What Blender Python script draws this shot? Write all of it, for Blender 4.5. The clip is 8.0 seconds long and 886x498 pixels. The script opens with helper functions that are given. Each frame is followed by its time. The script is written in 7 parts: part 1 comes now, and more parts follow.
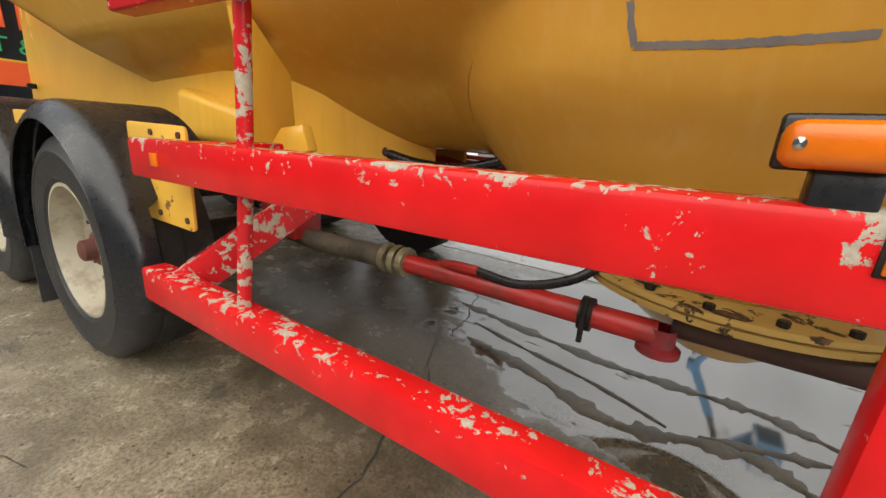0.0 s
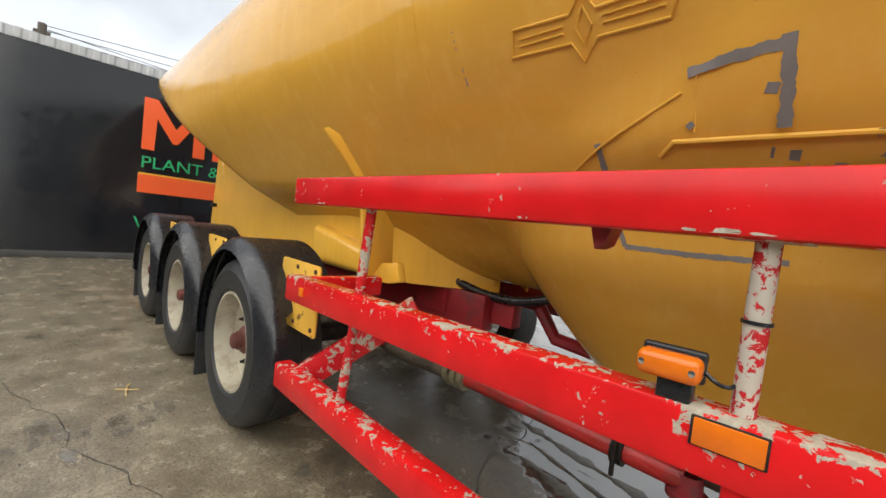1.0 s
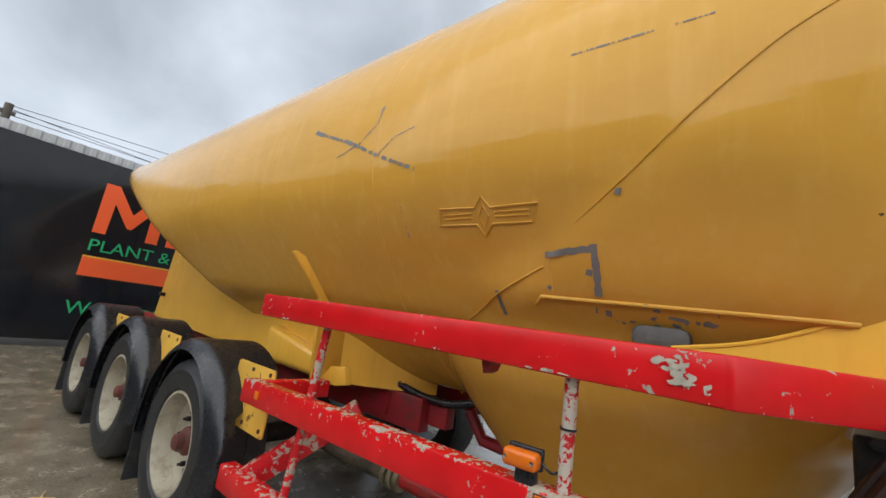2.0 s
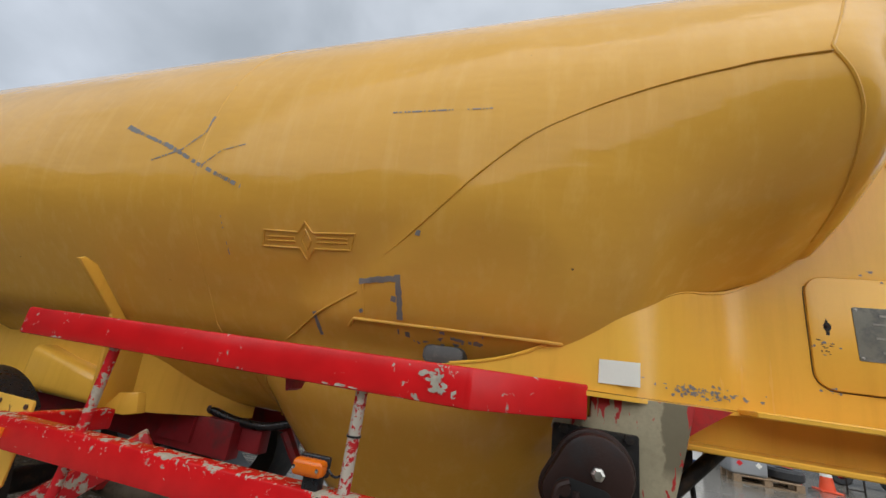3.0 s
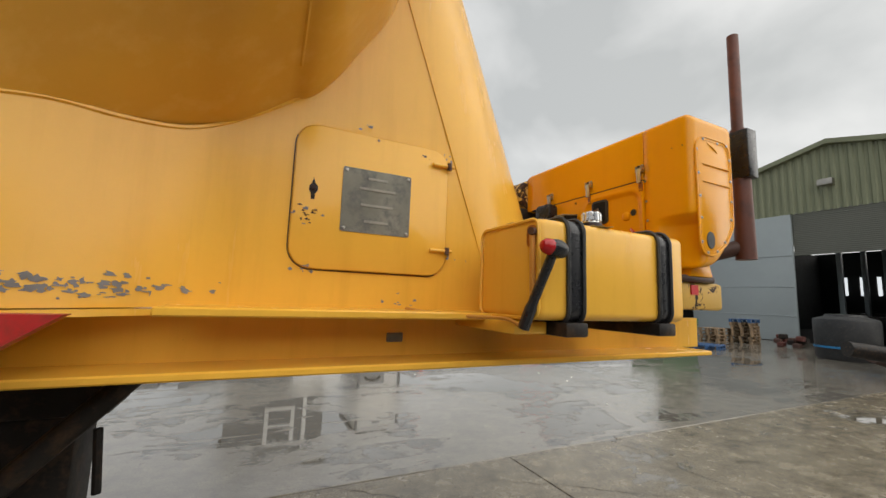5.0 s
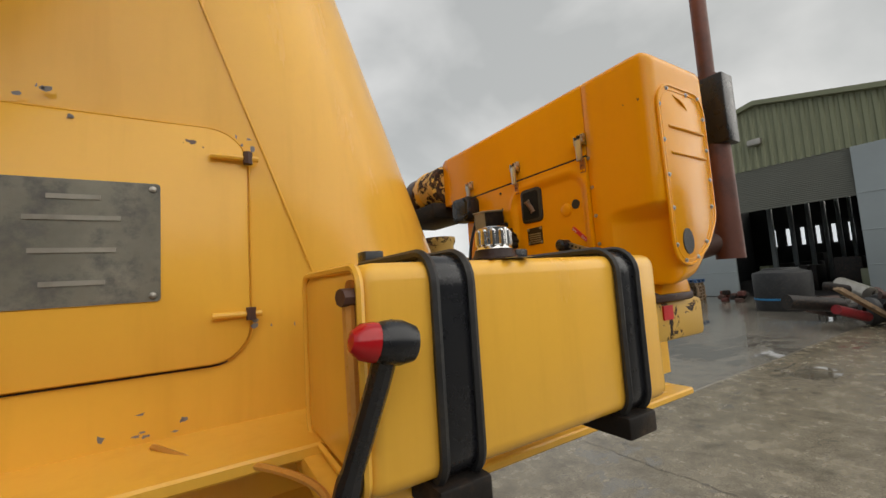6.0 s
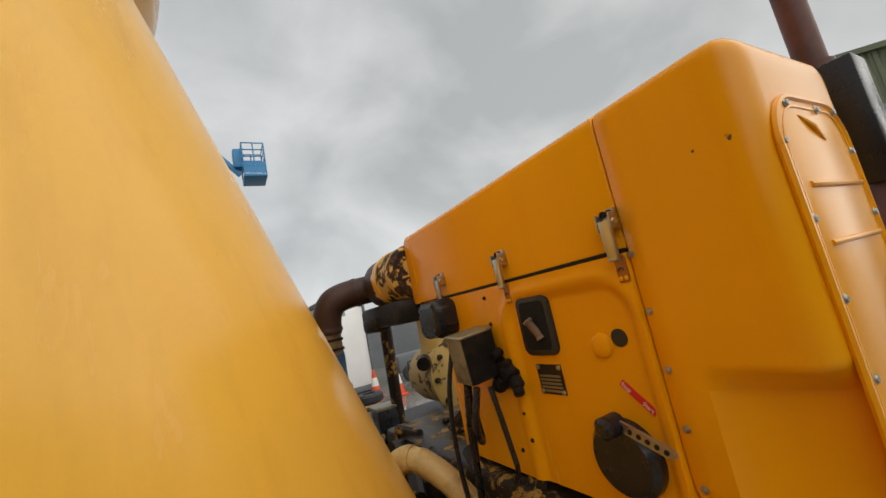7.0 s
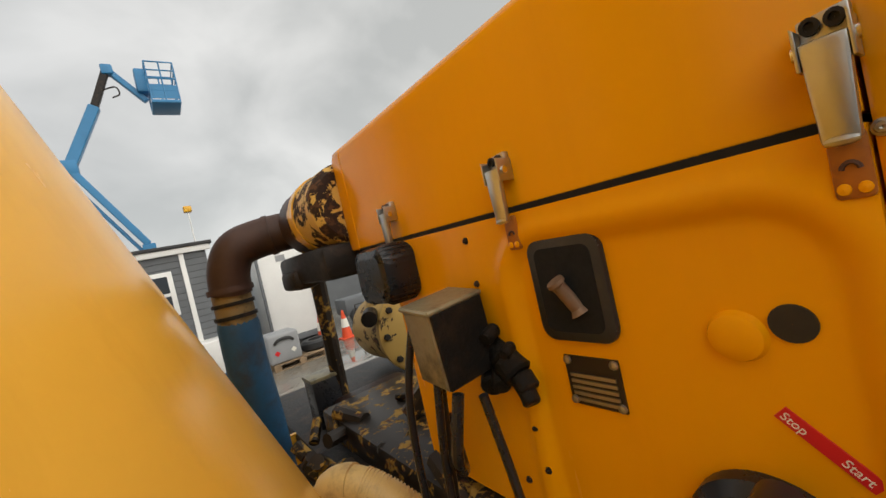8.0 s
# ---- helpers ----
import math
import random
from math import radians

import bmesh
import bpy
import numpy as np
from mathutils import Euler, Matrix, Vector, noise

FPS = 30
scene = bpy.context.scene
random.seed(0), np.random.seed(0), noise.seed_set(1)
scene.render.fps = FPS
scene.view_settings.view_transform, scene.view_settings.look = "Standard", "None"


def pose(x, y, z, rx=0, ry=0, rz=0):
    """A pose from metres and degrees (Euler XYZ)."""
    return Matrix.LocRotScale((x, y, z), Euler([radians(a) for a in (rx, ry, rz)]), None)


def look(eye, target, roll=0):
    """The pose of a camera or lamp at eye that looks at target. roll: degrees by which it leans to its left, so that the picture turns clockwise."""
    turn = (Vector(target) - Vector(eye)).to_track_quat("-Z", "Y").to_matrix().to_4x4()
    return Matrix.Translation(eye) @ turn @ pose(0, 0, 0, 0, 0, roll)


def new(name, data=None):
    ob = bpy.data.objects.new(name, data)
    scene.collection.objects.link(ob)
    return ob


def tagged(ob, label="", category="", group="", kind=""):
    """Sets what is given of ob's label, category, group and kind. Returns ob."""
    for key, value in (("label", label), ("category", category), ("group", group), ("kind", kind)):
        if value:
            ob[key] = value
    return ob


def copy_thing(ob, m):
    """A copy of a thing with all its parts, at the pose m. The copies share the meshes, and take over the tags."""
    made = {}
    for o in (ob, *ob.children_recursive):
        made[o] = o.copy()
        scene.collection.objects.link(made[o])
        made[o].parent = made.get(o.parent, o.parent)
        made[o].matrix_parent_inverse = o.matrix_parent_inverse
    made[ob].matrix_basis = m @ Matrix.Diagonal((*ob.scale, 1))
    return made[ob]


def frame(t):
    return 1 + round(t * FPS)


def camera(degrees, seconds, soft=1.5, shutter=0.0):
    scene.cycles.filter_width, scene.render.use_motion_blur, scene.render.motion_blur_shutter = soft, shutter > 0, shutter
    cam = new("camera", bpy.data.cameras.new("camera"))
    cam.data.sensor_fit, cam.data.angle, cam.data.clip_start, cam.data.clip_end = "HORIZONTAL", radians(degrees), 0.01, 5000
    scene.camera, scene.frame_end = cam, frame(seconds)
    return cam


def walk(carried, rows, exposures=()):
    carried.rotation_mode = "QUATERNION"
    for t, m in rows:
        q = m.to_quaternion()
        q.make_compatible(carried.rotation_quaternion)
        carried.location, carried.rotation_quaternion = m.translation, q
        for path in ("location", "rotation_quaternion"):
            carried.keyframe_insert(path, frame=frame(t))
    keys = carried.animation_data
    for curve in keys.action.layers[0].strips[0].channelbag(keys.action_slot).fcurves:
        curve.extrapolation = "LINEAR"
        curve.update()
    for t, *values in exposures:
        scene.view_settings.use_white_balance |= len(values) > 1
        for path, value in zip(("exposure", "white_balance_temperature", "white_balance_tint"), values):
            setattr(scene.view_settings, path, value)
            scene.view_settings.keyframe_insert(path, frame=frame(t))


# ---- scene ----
cam = camera(96.9, 8.0)
PATH = [
    (0, (2.905, -1.031, 1.077), (1.686, 0.991, 0.389), 4.3),
    (0.5, (3.08, -1.129, 1.205), (1.446, 0.637, 0.69), 3.6),
    (1, (3.194, -1.277, 1.278), (1.472, 0.475, 1.157), 6.6),
    (1.2, (3.246, -1.344, 1.312), (1.535, 0.423, 1.331), 7.3),
    (2.3, (3.573, -1.597, 1.406), (2.183, 0.346, 1.996), 8.9),
    (2.5, (3.601, -1.62, 1.408), (2.359, 0.4, 2.06), 8.9),
    (3, (3.7, -1.629, 1.416), (2.946, 0.605, 2.119), 8.1),
    (3.5, (3.908, -1.522, 1.419), (3.691, 0.829, 2.113), 6.8),
    (4, (4.13, -1.384, 1.433), (4.428, 0.984, 2.03), 5.1),
    (4.5, (4.29, -1.156, 1.437), (5.034, 1.144, 1.894), 3.5),
    (5, (4.476, -0.967, 1.454), (5.542, 1.23, 1.76), 2.1),
    (5.2, (4.572, -0.898, 1.464), (5.726, 1.26, 1.721), 1.6),
    (6.3, (5.081, -0.504, 1.728), (6.397, 1.565, 1.938), -5.6),
    (6.5, (5.152, -0.426, 1.788), (6.47, 1.633, 2.07), -7.4),
    (7, (5.368, -0.285, 1.931), (6.599, 1.812, 2.3), -11.8),
    (7.5, (5.499, -0.106, 1.973), (6.814, 1.957, 2.234), -13.2),
    (8, (5.542, 0.043, 1.947), (6.996, 2.027, 1.884), -12.9),
]
EXPOSURES = [(0, 0.9, 6750, 10), (1, 0.7, 6500, 10), (2.5, 0.08, 6000, 10), (3.5, 0.0, 6250, 10), (5, 0.1, 6650, 10), (6.5, -0.17, 6700, 10), (7.5, -0.15, 6500, 10), (8, 0.03, 6800, 10)]
walk(cam, [(t, look(eye, target, roll)) for t, eye, target, roll in PATH], EXPOSURES)

# ---- sky and light ----
world = bpy.data.worlds.new("overcast_sky")
scene.world = world
world.use_nodes = True
wn, wl = world.node_tree.nodes, world.node_tree.links
sky = wn.new("ShaderNodeTexSky")
sky.sky_type, sky.sun_disc = "NISHITA", False
sky.sun_elevation, sky.sun_rotation = radians(20), radians(160)
wtc = wn.new("ShaderNodeTexCoord")
wmap = wn.new("ShaderNodeMapping")
wmap.inputs["Scale"].default_value = (1.6, 1.6, 2.1)
wl.new(wtc.outputs["Generated"], wmap.inputs["Vector"])
cl = wn.new("ShaderNodeTexNoise")
cl.inputs["Scale"].default_value, cl.inputs["Detail"].default_value, cl.inputs["Roughness"].default_value = 1.7, 6.0, 0.47
cl.inputs["Distortion"].default_value = 0.3
wl.new(wmap.outputs["Vector"], cl.inputs["Vector"])
clr = wn.new("ShaderNodeValToRGB")
clr.color_ramp.elements[0].position, clr.color_ramp.elements[0].color = 0.35, (0.54, 0.56, 0.57, 1)
clr.color_ramp.elements[1].position, clr.color_ramp.elements[1].color = 0.65, (0.86, 0.87, 0.88, 1)
wl.new(cl.outputs["Fac"], clr.inputs["Fac"])
skys = wn.new("ShaderNodeVectorMath")
skys.operation = "SCALE"
skys.inputs["Scale"].default_value = 0.10
wl.new(sky.outputs["Color"], skys.inputs[0])
wmix = wn.new("ShaderNodeMix")
wmix.data_type = "RGBA"
wmix.inputs["Factor"].default_value = 0.93
wl.new(skys.outputs["Vector"], wmix.inputs["A"])
wsep = wn.new("ShaderNodeSeparateXYZ")
wl.new(wtc.outputs["Generated"], wsep.inputs[0])
side_ramp = wn.new("ShaderNodeValToRGB")  # the cloud is thinner towards the trailer's front
side_ramp.color_ramp.elements[0].position, side_ramp.color_ramp.elements[0].color = 0.0, (0.84, 0.87, 0.91, 1)
side_ramp.color_ramp.elements[1].position, side_ramp.color_ramp.elements[1].color = 1.0, (1.16, 1.16, 1.14, 1)
half = wn.new("ShaderNodeMath")
half.operation = "MULTIPLY_ADD"
half.inputs[1].default_value, half.inputs[2].default_value = 0.5, 0.5
wl.new(wsep.outputs["X"], half.inputs[0])
wl.new(half.outputs[0], side_ramp.inputs["Fac"])
wmul = wn.new("ShaderNodeMix")
wmul.data_type, wmul.blend_type = "RGBA", "MULTIPLY"
wmul.inputs["Factor"].default_value = 1.0
wl.new(clr.outputs["Color"], wmul.inputs["A"])
wl.new(side_ramp.outputs["Color"], wmul.inputs["B"])
rise_ramp = wn.new("ShaderNodeValToRGB")  # and brighter low down than overhead
for el, (place, level) in zip((rise_ramp.color_ramp.elements[0], rise_ramp.color_ramp.elements[1], rise_ramp.color_ramp.elements.new(0.4)), ((0.0, 1.22), (1.0, 0.78), (0.4, 1.04))):
    el.position, el.color = place, (level, level, level, 1)
wl.new(wsep.outputs["Z"], rise_ramp.inputs["Fac"])
wrise = wn.new("ShaderNodeMix")
wrise.data_type, wrise.blend_type = "RGBA", "MULTIPLY"
wrise.inputs["Factor"].default_value = 1.0
wl.new(wmul.outputs["Result"], wrise.inputs["A"])
wl.new(rise_ramp.outputs["Color"], wrise.inputs["B"])
wl.new(wrise.outputs["Result"], wmix.inputs["B"])
wl.new(wmix.outputs["Result"], wn["Background"].inputs["Color"])
wn["Background"].inputs["Strength"].default_value = 0.88

sun = new("sun", bpy.data.lights.new("sun", "SUN"))
sun.data.energy, sun.data.angle, sun.data.color = 3.4, radians(130), (1.0, 0.96, 0.89)
sun.matrix_world = look((7, -20, 7.6), (0, 0, 0))


# ---- materials ----
def nodes_of(name, rough=0.5, metal=0.0):
    m = bpy.data.materials.new(name)
    m.use_nodes = True
    nt = m.node_tree
    b = nt.nodes["Principled BSDF"]
    b.inputs["Roughness"].default_value, b.inputs["Metallic"].default_value = rough, metal
    return m, nt, b


def noise_tex(nt, scale, detail=5.0, rough=0.55, stretch=None, space="Object", dist=0.0):
    tc = nt.nodes.new("ShaderNodeTexCoord")
    n = nt.nodes.new("ShaderNodeTexNoise")
    n.inputs["Scale"].default_value, n.inputs["Detail"].default_value = scale, detail
    n.inputs["Roughness"].default_value, n.inputs["Distortion"].default_value = rough, dist
    mp = nt.nodes.new("ShaderNodeMapping")
    mp.inputs["Scale"].default_value = stretch or (1, 1, 1)
    if space == "World":
        geo = nt.nodes.new("ShaderNodeNewGeometry")
        nt.links.new(geo.outputs["Position"], mp.inputs["Vector"])
    else:
        nt.links.new(tc.outputs[space], mp.inputs["Vector"])
    nt.links.new(mp.outputs["Vector"], n.inputs["Vector"])
    return n.outputs["Fac"]


def ramp(nt, fac, *stops):
    r = nt.nodes.new("ShaderNodeValToRGB")
    els = r.color_ramp.elements
    while len(els) < len(stops):
        els.new(0.5)
    for e, (p, c) in zip(els, stops):
        e.position = p
        e.color = (c, c, c, 1) if isinstance(c, (int, float)) else (*c, 1)
    nt.links.new(fac, r.inputs["Fac"])
    return r.outputs["Color"]


def blend(nt, fac, a, b, mode="MIX"):
    m = nt.nodes.new("ShaderNodeMix")
    m.data_type, m.blend_type = "RGBA", mode
    for key, v in (("Factor", fac), ("A", a), ("B", b)):
        sock = m.inputs[key]
        if isinstance(v, (int, float)):
            sock.default_value = v if key == "Factor" else (v, v, v, 1)
        elif isinstance(v, tuple):
            sock.default_value = (*v, 1)
        else:
            nt.links.new(v, sock)
    return m.outputs["Result"]


def math_node(nt, op, a, b=0.0):
    m = nt.nodes.new("ShaderNodeMath")
    m.operation = op
    for k, v in enumerate((a, b)):
        if isinstance(v, (int, float)):
            m.inputs[k].default_value = v
        else:
            nt.links.new(v, m.inputs[k])
    return m.outputs[0]


def bumped(nt, b, height, strength=0.2, dist=0.01):
    bm_ = nt.nodes.new("ShaderNodeBump")
    bm_.inputs["Strength"].default_value, bm_.inputs["Distance"].default_value = strength, dist
    nt.links.new(height, bm_.inputs["Height"])
    nt.links.new(bm_.outputs["Normal"], b.inputs["Normal"])


def plain(name, color, rough=0.5, metal=0.0, vary=0.15, scale=9.0, bump=0.08, dirt=None):
    """A surface with two scales of variation, fine grain and a little relief."""
    m, nt, b = nodes_of(name, rough, metal)
    big = noise_tex(nt, scale * 0.35, 4, space="World")
    fine = noise_tex(nt, scale * 6, 6, 0.7, space="World")
    lo, hi = tuple(c * (1 - vary) for c in color), tuple(min(1, c * (1 + vary)) for c in color)
    col = blend(nt, ramp(nt, big, (0.3, 0.0), (0.7, 1.0)), lo, hi)
    if dirt:
        col = blend(nt, ramp(nt, noise_tex(nt, scale, 7, 0.68, space="World"), (0.5, 0.0), (0.68, 1.0)), col, dirt)
    col = blend(nt, math_node(nt, "MULTIPLY", fine, 0.18), col, tuple(c * 0.55 for c in color))
    nt.links.new(col, b.inputs["Base Color"])
    nt.links.new(ramp(nt, fine, (0.2, max(0.02, rough - 0.1)), (0.8, min(1, rough + 0.12))), b.inputs["Roughness"])
    if bump:
        bumped(nt, b, fine, bump, 0.004)
    return m


def tank_paint(name, color, streak, rough=0.2, grime=0.5, gloss=0.42, wave=0.22):
    """Old gloss paint: run-down streaks, dull patches, dust and rare chips."""
    m, nt, b = nodes_of(name, rough)
    big = noise_tex(nt, 1.3, 5, space="World")
    runs = noise_tex(nt, 3.2, 5, 0.6, (5, 5, 0.45), "World")
    fine = noise_tex(nt, 55, 6, 0.7, space="World")
    col = blend(nt, ramp(nt, big, (0.3, 0.0), (0.72, 1.0)), tuple(c * 0.93 for c in color), tuple(min(1, c * 1.05) for c in color))
    col = blend(nt, math_node(nt, "MULTIPLY", ramp(nt, runs, (0.5, 0.0), (0.75, 1.0)), grime), col, streak)
    col = blend(nt, math_node(nt, "MULTIPLY", fine, 0.1), col, tuple(c * 0.5 for c in color))
    specks = noise_tex(nt, 26, 3, 0.5, space="World")
    col = blend(nt, ramp(nt, specks, (0.775, 0.0), (0.79, 1.0)), col, (0.10, 0.06, 0.04))
    nt.links.new(col, b.inputs["Base Color"])
    r = math_node(nt, "ADD", math_node(nt, "MULTIPLY", big, 0.16), math_node(nt, "MULTIPLY", runs, 0.16))
    nt.links.new(math_node(nt, "ADD", r, rough - 0.14), b.inputs["Roughness"])
    b.inputs["Specular IOR Level"].default_value = gloss
    ripple = noise_tex(nt, 2.4, 3, 0.45, (1.0, 1.0, 2.2), "World")
    bumped(nt, b, math_node(nt, "ADD", math_node(nt, "MULTIPLY", ripple, 1.0), math_node(nt, "MULTIPLY", fine, 0.02)), wave, 0.02)
    return m


def chipped(name, color, under, amount=0.62, scale=20.0, rough=0.25, edge=0.05, stretch=(1, 1, 1), under2=None, top=None, worn_x=None):
    """Paint that has flaked off in islands down to the coat below."""
    m, nt, b = nodes_of(name, rough)
    a = noise_tex(nt, scale, 8, 0.66, stretch, "World", 0.4)
    big = noise_tex(nt, scale * 0.22, 3, space="World")
    geo = nt.nodes.new("ShaderNodeNewGeometry")
    worn = math_node(nt, "ADD", a, math_node(nt, "MULTIPLY", math_node(nt, "SUBTRACT", big, 0.5), 0.42))
    edges = ramp(nt, geo.outputs["Pointiness"], (0.5, 0.0), (0.56, edge))
    worn = math_node(nt, "ADD", worn, edges)
    if top:
        amount_, z0, rise = top
        sep = nt.nodes.new("ShaderNodeSeparateXYZ")
        nt.links.new(nt.nodes.new("ShaderNodeTexCoord").outputs["Object"], sep.inputs[0])
        below = math_node(nt, "SUBTRACT", math_node(nt, "SUBTRACT", sep.outputs["Z"], z0), math_node(nt, "MULTIPLY", sep.outputs["X"], rise))
        worn = math_node(nt, "ADD", worn, ramp(nt, math_node(nt, "ADD", math_node(nt, "MULTIPLY", below, 18.0), 1.0), (0.0, 0.0), (0.72, amount_ * 0.55), (1.0, amount_)))
    if worn_x:
        sep = nt.nodes.new("ShaderNodeSeparateXYZ")
        nt.links.new(geo.outputs["Position"], sep.inputs[0])
        x0 = math_node(nt, "MULTIPLY", math_node(nt, "SUBTRACT", sep.outputs["X"], worn_x[0]), 1 / (worn_x[1] - worn_x[0]))
        worn = math_node(nt, "ADD", worn, ramp(nt, x0, (0.0, 0.0), (0.3, worn_x[2]), (0.7, worn_x[2]), (1.0, 0.0)))
    mask = ramp(nt, worn, (amount, 0.0), (amount + 0.012, 1.0))
    fine = noise_tex(nt, 70, 6, 0.7, space="World")
    paint = blend(nt, ramp(nt, big, (0.3, 0.0), (0.7, 1.0)), tuple(c * 0.86 for c in color), tuple(min(1, c * 1.1) for c in color))
    base = blend(nt, ramp(nt, fine, (0.35, 0.0), (0.65, 1.0)), tuple(c * 0.7 for c in under), under)
    if under2:
        base = blend(nt, ramp(nt, noise_tex(nt, scale * 3, 5, space="World"), (0.52, 0.0), (0.6, 1.0)), base, under2)
    nt.links.new(blend(nt, mask, paint, base), b.inputs["Base Color"])
    nt.links.new(blend(nt, mask, rough, 0.75), b.inputs["Roughness"])
    b.inputs["Specular IOR Level"].default_value = 0.3
    h = math_node(nt, "SUBTRACT", math_node(nt, "MULTIPLY", fine, 0.12), math_node(nt, "MULTIPLY", mask, 0.9))
    bumped(nt, b, h, 0.5, 0.0016)
    return m


TANK = tank_paint("tank_ochre_paint", (0.70, 0.38, 0.058), (0.76, 0.445, 0.105), 0.08, 0.55, gloss=0.22, wave=0.5)
SKIRT = tank_paint("skirt_yellow_paint", (0.86, 0.475, 0.060), (0.70, 0.37, 0.04), 0.22, 0.5, 0.45)
HOOD = tank_paint("hood_orange_paint", (0.86, 0.36, 0.003), (0.72, 0.28, 0.003), 0.22, 0.25, gloss=0.32)
RED = chipped("red_paint_flaking", (0.62, 0.010, 0.012), (0.47, 0.42, 0.33), 0.75, 32, top=(0.15, 1.012, 0.02), worn_x=(2.60, 3.50, 0.045))
REDLOW = chipped("red_paint_scraped", (0.62, 0.010, 0.012), (0.47, 0.42, 0.33), 0.745, 34, top=(0.125, 0.612, 0.0))
REDTOP = chipped("red_paint_sound", (0.62, 0.010, 0.012), (0.47, 0.42, 0.33), 0.71, 24, top=(0.03, 1.457, 0.0), worn_x=(3.22, 3.52, 0.06))
REDPOST = chipped("red_post_flaking", (0.55, 0.015, 0.02), (0.47, 0.42, 0.33), 0.535, 26, edge=0.0)
FLAKE = plain("bare_primer_flake", (0.45, 0.41, 0.33), 0.7, 0, 0.3, 40, 0.2, (0.30, 0.24, 0.18))
REDDULL = plain("red_oxide_frame", (0.28, 0.014, 0.02), 0.5, 0, 0.3, 6, dirt=(0.10, 0.03, 0.03))
BEIGE = chipped("bare_primer", (0.42, 0.37, 0.27), (0.18, 0.15, 0.11), 0.64, 5, 0.7)
RUBBER = plain("tyre_rubber", (0.018, 0.019, 0.021), 0.5, 0, 0.3, 14, 0.2, (0.04, 0.037, 0.032))
FENDER = plain("black_plastic", (0.012, 0.013, 0.016), 0.28, 0, 0.1, 5, 0.015)
RIM = plain("rim_grey_paint", (0.40, 0.36, 0.27), 0.5, 0.0, 0.2, 12, 0.1, (0.24, 0.18, 0.12))
HUB = plain("hub_red", (0.11, 0.03, 0.022), 0.6, 0, 0.4, 20, 0.2)
DARK = plain("dirty_black_steel", (0.014, 0.012, 0.011), 0.5, 0.1, 0.4, 18, 0.25, (0.06, 0.035, 0.02))
GREASE = plain("black_grease", (0.008, 0.007, 0.006), 0.45, 0, 0.5, 30, 0.8, (0.03, 0.02, 0.012))
GREASE.node_tree.nodes["Principled BSDF"].inputs["Specular IOR Level"].default_value = 0.2
LATCH = plain("brushed_latch_steel", (0.52, 0.51, 0.47), 0.33, 1.0, 0.1, 22, 0.06)
REDPIPE = plain("dull_red_pipe", (0.42, 0.02, 0.018), 0.35, 0, 0.2, 8, 0.1, (0.20, 0.035, 0.025))
HOSEDIRT = plain("dirty_hose", (0.13, 0.105, 0.07), 0.7, 0, 0.35, 14, 0.4, (0.04, 0.032, 0.022))


